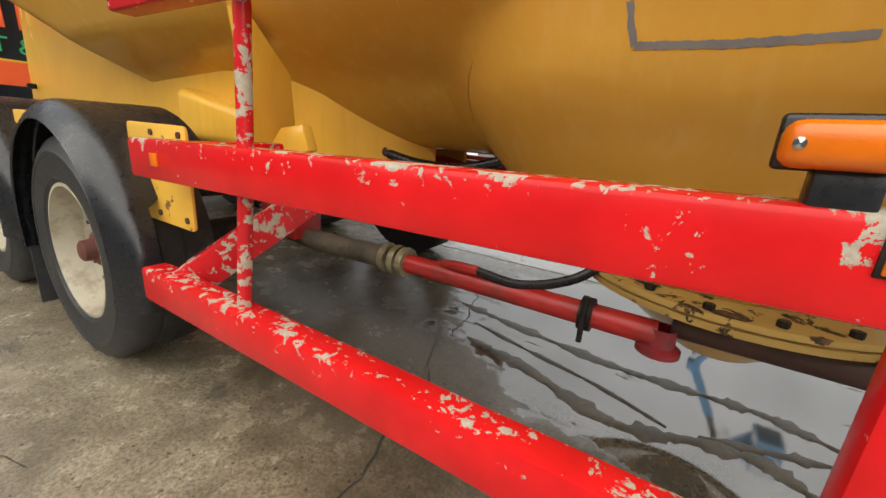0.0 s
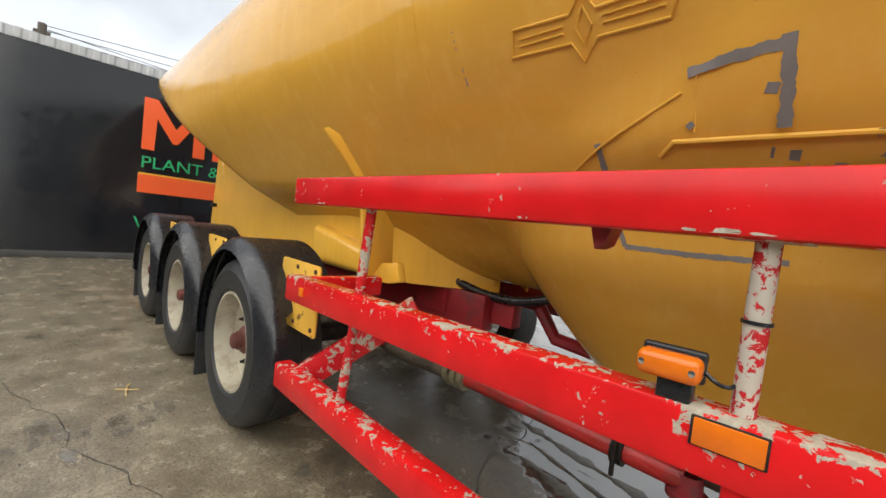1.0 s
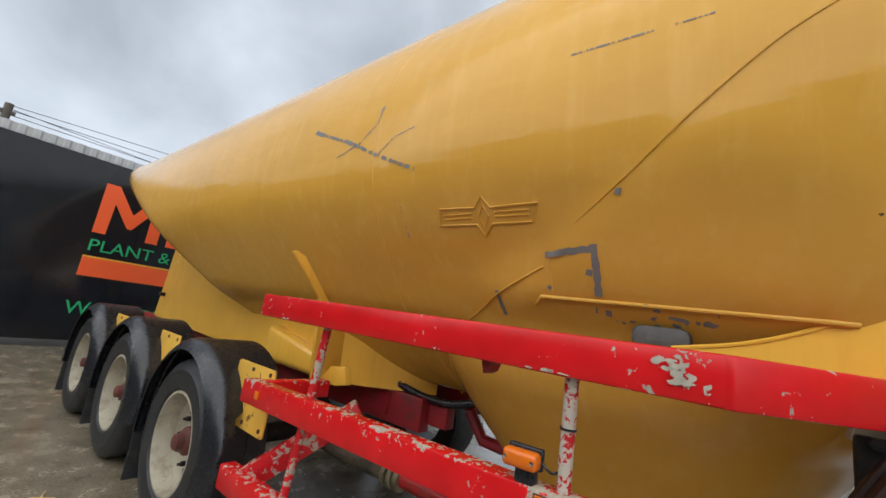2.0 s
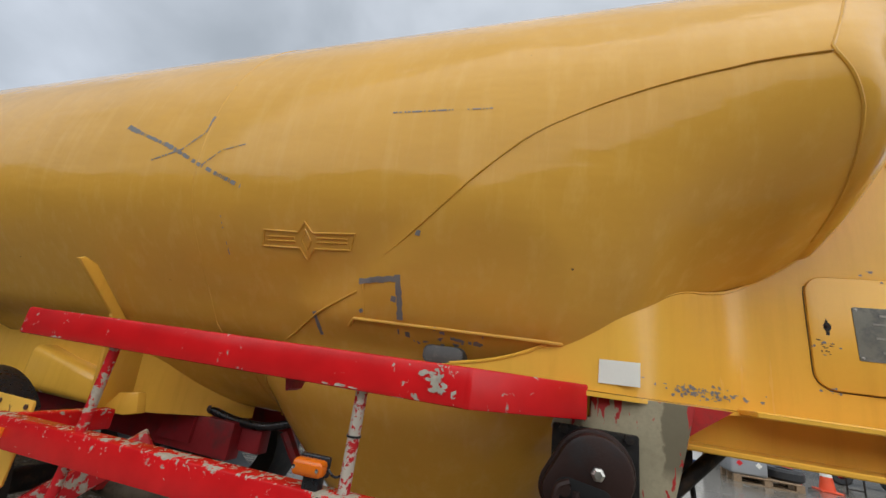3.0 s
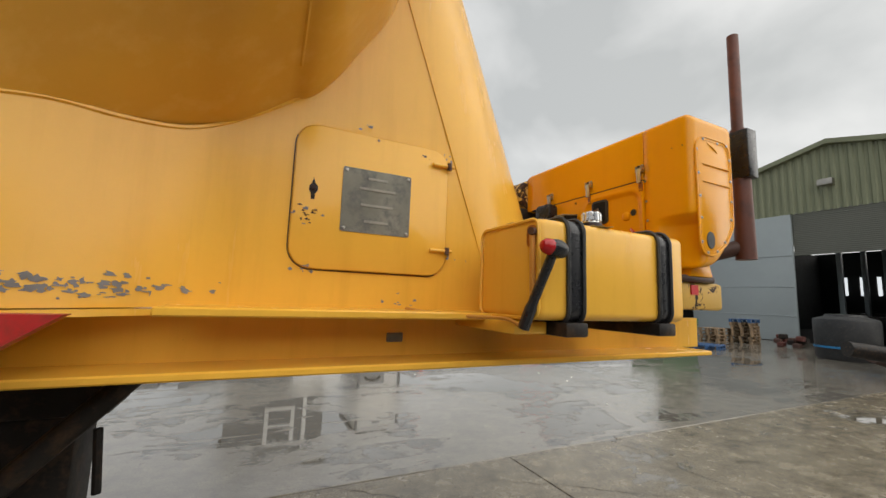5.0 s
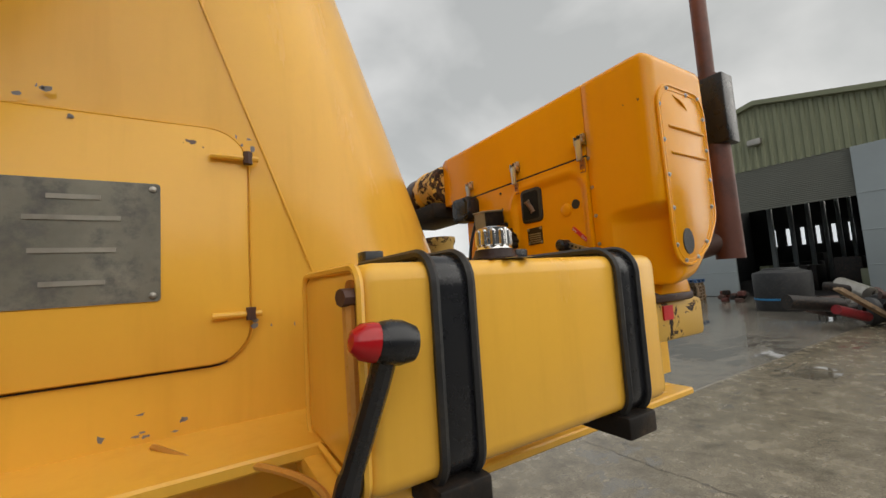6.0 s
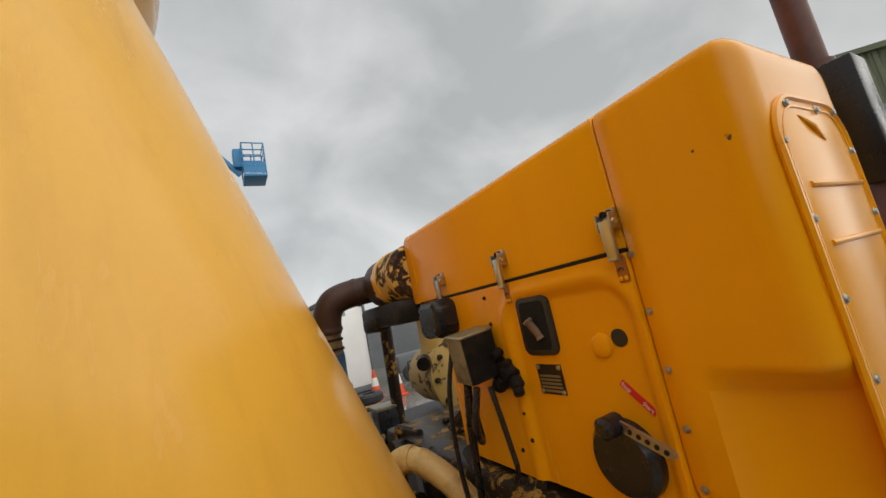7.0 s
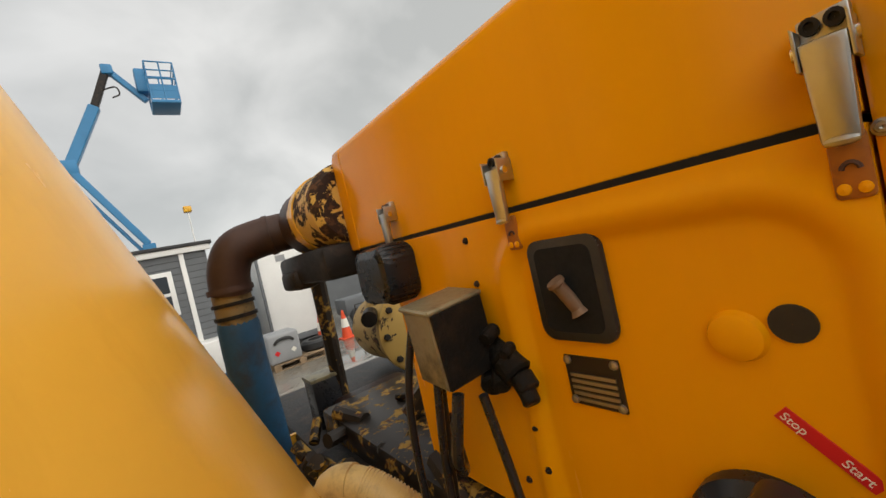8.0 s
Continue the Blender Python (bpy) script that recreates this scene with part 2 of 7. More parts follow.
def post_paint(name):
    """Thin beige coat over red: scraped red along the top and the front edge, an oily run down one side."""
    m, nt, b = nodes_of(name, 0.6)
    sep = nt.nodes.new("ShaderNodeSeparateXYZ")
    nt.links.new(nt.nodes.new("ShaderNodeTexCoord").outputs["Object"], sep.inputs[0])
    x, z = sep.outputs["X"], sep.outputs["Z"]
    big = noise_tex(nt, 9, 5, 0.6, space="Object")
    fine = noise_tex(nt, 60, 6, 0.7, space="Object")
    scrape = noise_tex(nt, 55, 6, 0.6, (1.0, 1.0, 0.3), "Object", 0.5)
    col = blend(nt, ramp(nt, big, (0.3, 0.0), (0.7, 1.0)), (0.26, 0.225, 0.145), (0.35, 0.305, 0.20))
    col = blend(nt, ramp(nt, fine, (0.45, 0.0), (0.8, 0.5)), col, (0.17, 0.14, 0.09))
    side = math_node(nt, "ADD", math_node(nt, "SUBTRACT", x, 3.275), math_node(nt, "MULTIPLY", big, 0.06))
    high = math_node(nt, "MULTIPLY", math_node(nt, "SUBTRACT", z, 1.235), 14.0)
    oily = math_node(nt, "MULTIPLY", ramp(nt, math_node(nt, "MULTIPLY", side, 60.0), (0.0, 0.0), (0.3, 0.85)), ramp(nt, high, (0.0, 0.0), (0.4, 1.0)))
    col = blend(nt, oily, col, (0.125, 0.105, 0.065))
    low = ramp(nt, math_node(nt, "ADD", math_node(nt, "MULTIPLY", math_node(nt, "SUBTRACT", 1.16, z), 3.0), math_node(nt, "SUBTRACT", scrape, 0.5)), (0.0, 0.0), (0.7, 0.8))
    col = blend(nt, low, col, (0.075, 0.06, 0.04))
    near_rail = ramp(nt, math_node(nt, "MULTIPLY", math_node(nt, "SUBTRACT", 3.20, x), 8.0), (0.0, 0.0), (0.85, 0.32))
    near_top = ramp(nt, math_node(nt, "MULTIPLY", math_node(nt, "SUBTRACT", z, 1.31), 10.0), (0.0, 0.0), (0.35, 0.05), (1.0, 0.16))
    edge = ramp(nt, math_node(nt, "MULTIPLY", math_node(nt, "SUBTRACT", math_node(nt, "SUBTRACT", x, math_node(nt, "MULTIPLY", z, 0.235)), 2.968), 40.0), (0.0, 0.0), (0.8, 0.2))
    bare = math_node(nt, "ADD", math_node(nt, "ADD", scrape, edge), math_node(nt, "MULTIPLY", near_rail, math_node(nt, "MULTIPLY", near_top, 7.0)))
    red = ramp(nt, bare, (0.665, 0.0), (0.69, 1.0))
    col = blend(nt, red, col, (0.36, 0.022, 0.02))
    nt.links.new(col, b.inputs["Base Color"])
    b.inputs["Specular IOR Level"].default_value = 0.25
    bumped(nt, b, math_node(nt, "SUBTRACT", math_node(nt, "MULTIPLY", fine, 0.2), math_node(nt, "MULTIPLY", red, 0.7)), 0.5, 0.0016)
    return m


GEARPOST = post_paint("gear_post_primer")
STAINED = chipped("stained_yellow", (0.74, 0.43, 0.06), (0.24, 0.12, 0.04), 0.66, 11, 0.5)
FILTER = chipped("filter_yellow", (0.66, 0.42, 0.10), (0.035, 0.02, 0.014), 0.535, 26, 0.45, under2=(0.10, 0.045, 0.02))
FILTEREND = chipped("filter_brown", (0.055, 0.028, 0.02), (0.62, 0.36, 0.07), 0.66, 20, 0.45)
HOUSING = plain("greasy_brown_housing", (0.030, 0.015, 0.012), 0.45, 0.1, 0.35, 12, 0.25, (0.02, 0.018, 0.018))
HOUSING.node_tree.nodes["Principled BSDF"].inputs["Specular IOR Level"].default_value = 0.25
DARK.node_tree.nodes["Principled BSDF"].inputs["Specular IOR Level"].default_value = 0.3
KNOB = plain("worn_brown_knob", (0.20, 0.12, 0.07), 0.5, 0, 0.2, 30, 0.1)
RUSTPIPE = plain("rusty_pipe", (0.07, 0.033, 0.024), 0.55, 0.1, 0.3, 16, 0.2)
CHROME = plain("chrome", (0.75, 0.75, 0.74), 0.12, 1.0, 0.06, 20, 0.04)
STEEL = plain("worn_steel", (0.40, 0.38, 0.34), 0.38, 0.9, 0.15, 22, 0.1)
AMBER = plain("amber_lens", (0.74, 0.16, 0.006), 0.16, 0, 0.1, 60, 0.1)
PLATE = plain("grey_data_plate", (0.19, 0.185, 0.15), 0.5, 0.2, 0.35, 22, 0.1, (0.10, 0.10, 0.095))
PLATELINE = plain("faded_print", (0.30, 0.29, 0.25), 0.5, 0.2, 0.3, 40, 0.05)
WORNMETAL = plain("worn_bare_metal", (0.55, 0.53, 0.44), 0.45, 0.0, 0.25, 25, 0.1, (0.25, 0.2, 0.13))
WHITE = plain("white_vinyl", (0.80, 0.78, 0.70), 0.5, 0, 0.04, 20, 0.02)
GREYP = plain("grey_primer_patch", (0.21, 0.20, 0.19), 0.6, 0, 0.2, 20, 0.15)
COVERGREY = plain("worn_grey_cover", (0.085, 0.08, 0.075), 0.5, 0, 0.3, 24, 0.2, (0.16, 0.14, 0.12))
BAREPOST = chipped("post_bare", (0.48, 0.43, 0.36), (0.52, 0.015, 0.02), 0.585, 48, 0.6, under2=(0.40, 0.02, 0.02))
CHIPYEL = chipped("yellow_worn", (0.46, 0.30, 0.085), (0.05, 0.035, 0.02), 0.60, 12, 0.5, under2=(0.16, 0.07, 0.03))
CHIPBLACK = chipped("oily_yellow", (0.022, 0.016, 0.012), (0.42, 0.25, 0.05), 0.60, 26, 0.4, under2=(0.10, 0.04, 0.02))
BEDYEL = chipped("bed_yellow_worn", (0.62, 0.38, 0.08), (0.04, 0.025, 0.018), 0.585, 16, 0.5, under2=(0.10, 0.05, 0.03))
REDLENS = plain("red_lens", (0.45, 0.01, 0.015), 0.12, 0, 0.1, 30, 0.02)
SIGHT = plain("amber_tube", (0.55, 0.25, 0.05), 0.3, 0, 0.2, 30)
BLACK = plain("deep_black", (0.004, 0.004, 0.004), 0.9, 0, 0.2, 20, 0.05)
PLATEBLACK = plain("black_plate", (0.02, 0.015, 0.014), 0.35, 0.2, 0.2, 30, 0.05)
LABELRED = plain("label_red", (0.62, 0.015, 0.02), 0.4, 0, 0.08, 20, 0.02)
RUSTYEL = plain("rusty_orange", (0.40, 0.13, 0.01), 0.5, 0.1, 0.3, 30, 0.1, (0.15, 0.05, 0.02))
OILY = plain("oily_grey_steel", (0.25, 0.22, 0.13), 0.35, 0.2, 0.35, 16, 0.15, (0.03, 0.025, 0.02))
BRASS = plain("dull_brass", (0.28, 0.19, 0.08), 0.5, 0.3, 0.3, 20, 0.15, (0.08, 0.05, 0.03))
BLUEHOSE = plain("blue_hose", (0.02, 0.09, 0.19), 0.45, 0, 0.25, 14, 0.15, (0.03, 0.05, 0.08))
YHOSE = plain("pale_yellow_hose", (0.68, 0.47, 0.17), 0.45, 0, 0.15, 14, 0.1, (0.35, 0.22, 0.08))
RUSTRED = plain("rust_red_steel", (0.13, 0.045, 0.03), 0.5, 0.1, 0.25, 14, 0.15, (0.07, 0.03, 0.025))
GLASSY = plain("window_glass", (0.05, 0.06, 0.07), 0.06, 0, 0.2, 3, 0.0)
# opaque pane with emission that stands in for daylight behind it
SKYPANE = plain("glowing_pane", (0.8, 0.82, 0.84), 0.5, 0, 0.05, 3, 0.0)
SKYPANE.node_tree.nodes["Principled BSDF"].inputs["Emission Color"].default_value = (0.8, 0.86, 0.9, 1)
SKYPANE.node_tree.nodes["Principled BSDF"].inputs["Emission Strength"].default_value = 0.9


# ---- frames of reference ----
TRAILER = Matrix.Scale(1.23, 4) @ Matrix.Translation((0, 0, -0.272))  # the trailer's drawing units to metres over the ground
REAR = Matrix.Translation((0.63, -0.268, 0.272)) @ Matrix.Scale(0.785, 4)  # running gear within the trailer
GUARD = Matrix.Translation((0.725, -0.316, 0.277)) @ Matrix.Diagonal((0.735, 0.792, 0.792, 1))  # side guard beside the trailer
PIPES = Matrix.Translation((0.13, -0.05, 0.055))  # discharge pipes below the hopper
SLOPE = Matrix(((1, 0, 0, 0), (0, 1, 0, 0), (0.02, 0, 1, -0.014), (0, 0, 0, 1)))  # rise of the middle rail
YARD = Matrix.Translation((0.83, -0.18, 0))  # things about the yard
ROW = Matrix.Translation((1.12, 0.02, 0))  # cabins and boom lift along the far side
WEST = Matrix.Translation((0.722, -0.306, 0)) @ Matrix.Scale(0.976, 4)  # the boundary wall


# ---- building blocks ----
def part(name, bm, material, parent=None, label="", smooth=35.0, within=None):
    me = bpy.data.meshes.new(name)
    if within:
        bmesh.ops.transform(bm, matrix=within, verts=bm.verts)
    elif not parent:
        bmesh.ops.transform(bm, matrix=YARD, verts=bm.verts)
    bm.normal_update()
    bm.to_mesh(me)
    bm.free()
    me.materials.append(material)
    if smooth:
        me.polygons.foreach_set("use_smooth", [True] * len(me.polygons))
        me.set_sharp_from_angle(angle=radians(smooth))
    ob = new(name, me)
    if parent:
        ob.parent = parent
    if label:
        tagged(ob, label)
    return ob


def thing(name, label, category, group="", place=(0, 0, 0), kind="", within=YARD):
    ob = new(name)
    ob.matrix_world = within @ Matrix.Translation(place)
    return tagged(ob, label, category, group, kind)


def join(bm, other, m=None):
    me = bpy.data.meshes.new("tmp")
    if m:
        bmesh.ops.transform(other, matrix=m, verts=other.verts)
    other.to_mesh(me)
    other.free()
    bm.from_mesh(me)
    bpy.data.meshes.remove(me)
    return bm


def box(lo, hi, bev=0.0, seg=2, m=None, bm=None):
    b = bmesh.new()
    bmesh.ops.create_cube(b, size=1.0)
    for v in b.verts:
        v.co = Vector([(lo[k] + hi[k]) / 2 + v.co[k] * (hi[k] - lo[k]) for k in range(3)])
    if bev:
        bmesh.ops.bevel(b, geom=b.edges[:], offset=bev, segments=seg, affect="EDGES", profile=0.5)
    return join(bm if bm else bmesh.new(), b, m)


def tube(points, r, n=12, bm=None, caps=True, m=None):
    """A round bar swept along points; r may be a list."""
    b = bmesh.new()
    pts = [Vector(p) for p in points]
    rs = r if isinstance(r, (list, tuple)) else [r] * len(pts)
    side, rings = None, []
    for k, p in enumerate(pts):
        d = (pts[min(k + 1, len(pts) - 1)] - pts[max(k - 1, 0)]).normalized()
        if side is None:
            side = d.orthogonal().normalized()
        side = (side - d * side.dot(d)).normalized()
        up = d.cross(side)
        rings.append([b.verts.new(p + (side * math.cos(a) + up * math.sin(a)) * rs[k]) for a in (2 * math.pi * j / n for j in range(n))])
    for u, v in zip(rings, rings[1:]):
        for j in range(n):
            b.faces.new((u[j], u[(j + 1) % n], v[(j + 1) % n], v[j]))
    if caps:
        b.faces.new(rings[0][::-1])
        b.faces.new(rings[-1])
    return join(bm if bm else bmesh.new(), b, m)


def smooth_path(points, n=6):
    """A Catmull-Rom path through points."""
    p = [Vector(q) for q in points]
    p = [p[0] * 2 - p[1], *p, p[-1] * 2 - p[-2]]
    out = []
    for a, b, c, d in zip(p, p[1:], p[2:], p[3:]):
        for k in range(n):
            t = k / n
            out.append(0.5 * (2 * b + (c - a) * t + (2 * a - 5 * b + 4 * c - d) * t * t + (3 * b - a - 3 * c + d) * t ** 3))
    return out + [p[-2]]


def lathe(profile, m=None, n=32, bm=None):
    """A profile of (radius, height) turned round the z axis; one that never meets the axis closes to a ring."""
    b = bmesh.new()
    rings = []
    for r, h in profile:
        rings.append([b.verts.new((max(r, 1e-4) * math.cos(2 * math.pi * j / n), max(r, 1e-4) * math.sin(2 * math.pi * j / n), h)) for j in range(n)])
    for u, v in zip(rings, rings[1:]):
        for j in range(n):
            b.faces.new((u[j], u[(j + 1) % n], v[(j + 1) % n], v[j]))
    if profile[0][0] > 1e-3 and profile[-1][0] > 1e-3:
        for j in range(n):
            b.faces.new((rings[-1][j], rings[-1][(j + 1) % n], rings[0][(j + 1) % n], rings[0][j]))
    bmesh.ops.recalc_face_normals(b, faces=b.faces[:])
    return join(bm if bm else bmesh.new(), b, m)


def prism(outline, lo, hi, m=None, bev=0.0, bm=None):
    """A flat outline (x, y) raised from lo to hi."""
    b = bmesh.new()
    f = b.faces.new([b.verts.new((x, y, lo)) for x, y in outline])
    top = bmesh.ops.extrude_face_region(b, geom=[f])
    for v in top["geom"]:
        if isinstance(v, bmesh.types.BMVert):
            v.co.z = hi
    bmesh.ops.recalc_face_normals(b, faces=b.faces[:])
    if bev:
        bmesh.ops.bevel(b, geom=b.edges[:], offset=bev, segments=2, affect="EDGES", profile=0.5)
    return join(bm if bm else bmesh.new(), b, m)


def rounded(w, h, r, n=5):
    """A rounded rectangle round the origin."""
    out = []
    for cx, cy, a0 in ((w / 2 - r, h / 2 - r, 0), (-w / 2 + r, h / 2 - r, 90), (-w / 2 + r, -h / 2 + r, 180), (w / 2 - r, -h / 2 + r, 270)):
        for k in range(n + 1):
            a = radians(a0 + 90 * k / n)
            out.append((cx + r * math.cos(a), cy + r * math.sin(a)))
    return out


def sheet(fn, nu, nv, thick=0.0, bm=None):
    """A surface fn(u, v), with u and v from 0 to 1, given a thickness along its normals."""
    b = bmesh.new()
    grid = [[b.verts.new(fn(i / nu, j / nv)) for j in range(nv + 1)] for i in range(nu + 1)]
    for i in range(nu):
        for j in range(nv):
            b.faces.new((grid[i][j], grid[i + 1][j], grid[i + 1][j + 1], grid[i][j + 1]))
    if thick:
        b.normal_update()
        bmesh.ops.solidify(b, geom=b.faces[:], thickness=thick)
    return join(bm if bm else bmesh.new(), b)


ALONG_Y = Matrix.Rotation(radians(90), 4, "X")  # turns the z axis to -y: local x, y become world x, z


def at_y(x, y, z):
    return Matrix.Translation((x, y, z)) @ ALONG_Y


def facing_back(x, y, z):
    """Local x, y, z become world -y, z, -x: for things on a face that looks to the trailer's rear."""
    return Matrix.Translation((x, y, z)) @ Matrix(((0, 0, -1, 0), (-1, 0, 0, 0), (0, 1, 0, 0), (0, 0, 0, 1)))


def round_poly(points, r, n=4):
    """An outline with its corners rounded; r may be a list."""
    out = []
    m = len(points)
    rs = r if isinstance(r, (list, tuple)) else [r] * m
    for k in range(m):
        p, a, c = Vector(points[k]), Vector(points[k - 1]), Vector(points[(k + 1) % m])
        d = min(rs[k], (a - p).length * 0.48, (c - p).length * 0.48)
        p0, p1 = p + (a - p).normalized() * d, p + (c - p).normalized() * d
        for j in range(n + 1):
            t = j / n
            out.append(tuple((1 - t) ** 2 * p0 + 2 * t * (1 - t) * p + t * t * p1))
    return out


def loft(rings, bm=None):
    """A closed skin over rings of equally many points, with both ends filled."""
    b = bmesh.new()
    vs = [[b.verts.new(p) for p in ring] for ring in rings]
    n = len(vs[0])
    for u, v in zip(vs, vs[1:]):
        for j in range(n):
            b.faces.new((u[j], u[(j + 1) % n], v[(j + 1) % n], v[j]))
    b.faces.new(vs[0][::-1])
    b.faces.new(vs[-1])
    bmesh.ops.recalc_face_normals(b, faces=b.faces[:])
    return join(bm if bm else bmesh.new(), b)


# ---- the silo trailer: x runs to its front, y inwards from its near side ----
YC, ZC, RT = 0.68, 2.075, 1.05  # axis and radius of the barrel
def eased(xs, zs, n=24):
    """A smooth curve through a few heights, as a dense table."""
    p = smooth_path([(x, 0, z) for x, z in zip(xs, zs)], n)
    return [q.x for q in p], [q.z for q in p]


SEAM_X, SEAM_Z = eased((2.40, 2.62, 2.825, 2.92, 3.065, 3.214, 3.364, 3.567, 4.3), (1.687, 1.84, 2.015, 2.085, 2.155, 2.21, 2.25, 2.283, 2.33))
BELLY_X, BELLY_B = eased((2.40, 2.69, 2.98, 3.118, 3.209, 3.33, 3.50, 3.605, 3.767, 3.82, 4.3), (0.90, 0.98, 1.0, 0.966, 0.88, 0.705, 0.585, 0.535, 0.395, 0.315, 0.28))
HOP_Z, HOP_R = (0.74, 1.1, 1.27, 1.44, 1.54, 1.65, 1.8), (0.30, 0.57, 0.675, 0.745, 0.86, 0.90, 0.91)
HOP_B = 2.50
RING_Z, RING_X = (1.6, 1.8, 2.0, 2.15, 2.22, 2.29, 3.0, 3.3), (3.71, 3.705, 3.69, 3.66, 3.632, 3.595, 3.88, 4.0)
HEAD_Z, HEAD_D = eased((1.7, 2.0, 2.3, 2.6, 2.85, 3.3), (0.12, 0.24, 0.43, 0.53, 0.57, 0.57))


def barrel_half(z):
    t = np.clip((1.95 - z) / 0.45, 0, 1)
    return np.sqrt(np.maximum(RT ** 2 - (z - ZC) ** 2, 0)) - 0.10 * t * t * (3 - 2 * t) - 0.11 * np.clip((1.46 - z) / 0.16, 0, 1) - 2.0 * (z < 1.085)


def section_half(x, z):
    """Half the width of the tank at height z, in the slice at x."""
    w = barrel_half(z)
    zs, b = np.interp(x, SEAM_X, SEAM_Z), np.interp(x, BELLY_X, BELLY_B)
    low = barrel_half(zs) * np.sqrt(np.maximum(1 - ((zs - z) / b) ** 2, 0)) * (z > zs - b)
    low = np.minimum(low, np.interp(z, (1.1, 1.44, 1.54, 1.66, 1.75, 1.85, 2.1), (0.40, 0.745, 0.862, 0.925, 0.972, 1.03, 1.10)))
    k = np.clip((x - 2.28) / 0.16, 0, 1)
    w = np.where(z < zs, w + (low - w) * k * k * (3 - 2 * k), w)
    r = np.interp(z, HOP_Z, HOP_R)
    near = np.interp(z, (0.74, 0.87, 0.96, 1.03, 1.15, 1.22, 1.3, 1.44, 1.54, 1.65), (2.36, 2.335, 2.31, 2.295, 2.265, 2.25, 2.235, 2.225, 2.36, 2.40))
    dx = np.maximum(np.maximum(near - x, x - HOP_B), 0)
    hop = np.sqrt(np.maximum(r ** 2 - dx ** 2, 0)) * (z > 0.74) * (z < 1.75)
    return np.maximum(w, hop)


def tail_floor(x, y):
    """The slanting end that closes the tail from below."""
    return 1.47 - 0.40 * x - 0.26 * np.maximum(1 - ((y - YC) / RT) ** 2, 0)


def ring_x(z):
    """Where the nose cap meets the barrel."""
    return np.interp(z, RING_Z, RING_X)


def in_tank(x, y, z):
    u = x - ring_x(z)
    head = np.interp(z, HEAD_Z, HEAD_D)
    k = 1 / np.sqrt(np.maximum(1 - (np.maximum(u, 0) / head) ** 2, 1e-6))
    zh = 2.6
    zz, yy = zh + (z - zh) * k, (y - YC) * k
    inside = np.abs(yy) < section_half(np.where(u > 0, ring_x(zz), x), zz)
    return inside & (u < head) & (z > tail_floor(x, y))


def tank_surface(nx=300, na=200):
    xs = np.concatenate([np.linspace(-4.3, -2.4, 60)[:-1], np.linspace(-2.4, 2.3, 110)[:-1], np.linspace(2.3, 3.6, 70)[:-1], np.linspace(3.6, 4.50, 80)])
    lowest = np.maximum(tail_floor(xs, YC), ZC - RT)
    cz = np.where(xs < 0.8, np.maximum((lowest + ZC + RT) / 2, ZC), np.interp(xs, (0.8, 3.5, 4.5), (ZC, ZC, 2.85)))
    ang = np.linspace(0, 2 * np.pi, na, endpoint=False)
    X, A = np.meshgrid(xs, ang, indexing="ij")
    C = np.repeat(cz[:, None], na, 1)
    best = np.zeros_like(X)
    for s in np.linspace(0.01, 1.6, 160):
        best = np.where(in_tank(X, YC + s * np.cos(A), C + s * np.sin(A)), s, best)
    lo, hi = best, best + 0.012
    for _ in range(12):
        mid = (lo + hi) / 2
        ok = in_tank(X, YC + mid * np.cos(A), C + mid * np.sin(A))
        lo, hi = np.where(ok, mid, lo), np.where(ok, hi, mid)
    # soften the rims a little
    for _ in range(2):
        lo = 0.5 * lo + 0.25 * (np.roll(lo, 1, 1) + np.roll(lo, -1, 1))
    keep = lo.max(1) > 0.02
    X, A, C, lo = X[keep], A[keep], C[keep], lo[keep]
    co = np.stack([X, YC + lo * np.cos(A), C + lo * np.sin(A)], -1)
    n, m = co.shape[:2]
    b = bmesh.new()
    vs = [[b.verts.new(co[i, j]) for j in range(m)] for i in range(n)]
    for i in range(n - 1):
        for j in range(m):
            b.faces.new((vs[i][j], vs[i][(j + 1) % m], vs[i + 1][(j + 1) % m], vs[i + 1][j]))
    b.faces.new(vs[0])
    b.faces.new(vs[-1][::-1])
    bmesh.ops.recalc_face_normals(b, faces=b.faces[:])
    return b


trailer = thing("silo_trailer", "ochre yellow bulk silo semi-trailer with flaking red side rails", "trailer", within=TRAILER)
tank = part("tank", tank_surface(), TANK, trailer, "ochre gloss painted silo tank with streaks", 40)


def skin(x, z, out=0.0):
    """A point on the near side of the tank."""
    return Vector((x, YC - float(section_half(np.array(x), np.array(z))) - out, z))


seam_pts = [skin(x, np.interp(x, SEAM_X, SEAM_Z) - 0.004, 0.004 * max(0.0, min(1.0, (2.95 - x) / 0.2))) for x in np.linspace(2.41, 3.595, 60)]
part("weld_seam", tube(seam_pts, 0.003, 6), TANK, tank)


def ring_point(z):
    return skin(float(ring_x(z)), z, -0.001)


part("weld_seam", tube([ring_point(z) for z in np.linspace(1.93, 2.86, 44)], 0.0045, 6), TANK, tank)
part("weld_seam", tube([skin(x, 1.535 - 0.012 * (x - 2.35) - (0.022 if x < 2.33 else 0.0), -0.001) for x in (2.322, *np.linspace(2.35, 3.0, 20))], 0.006, 8), TANK, tank)

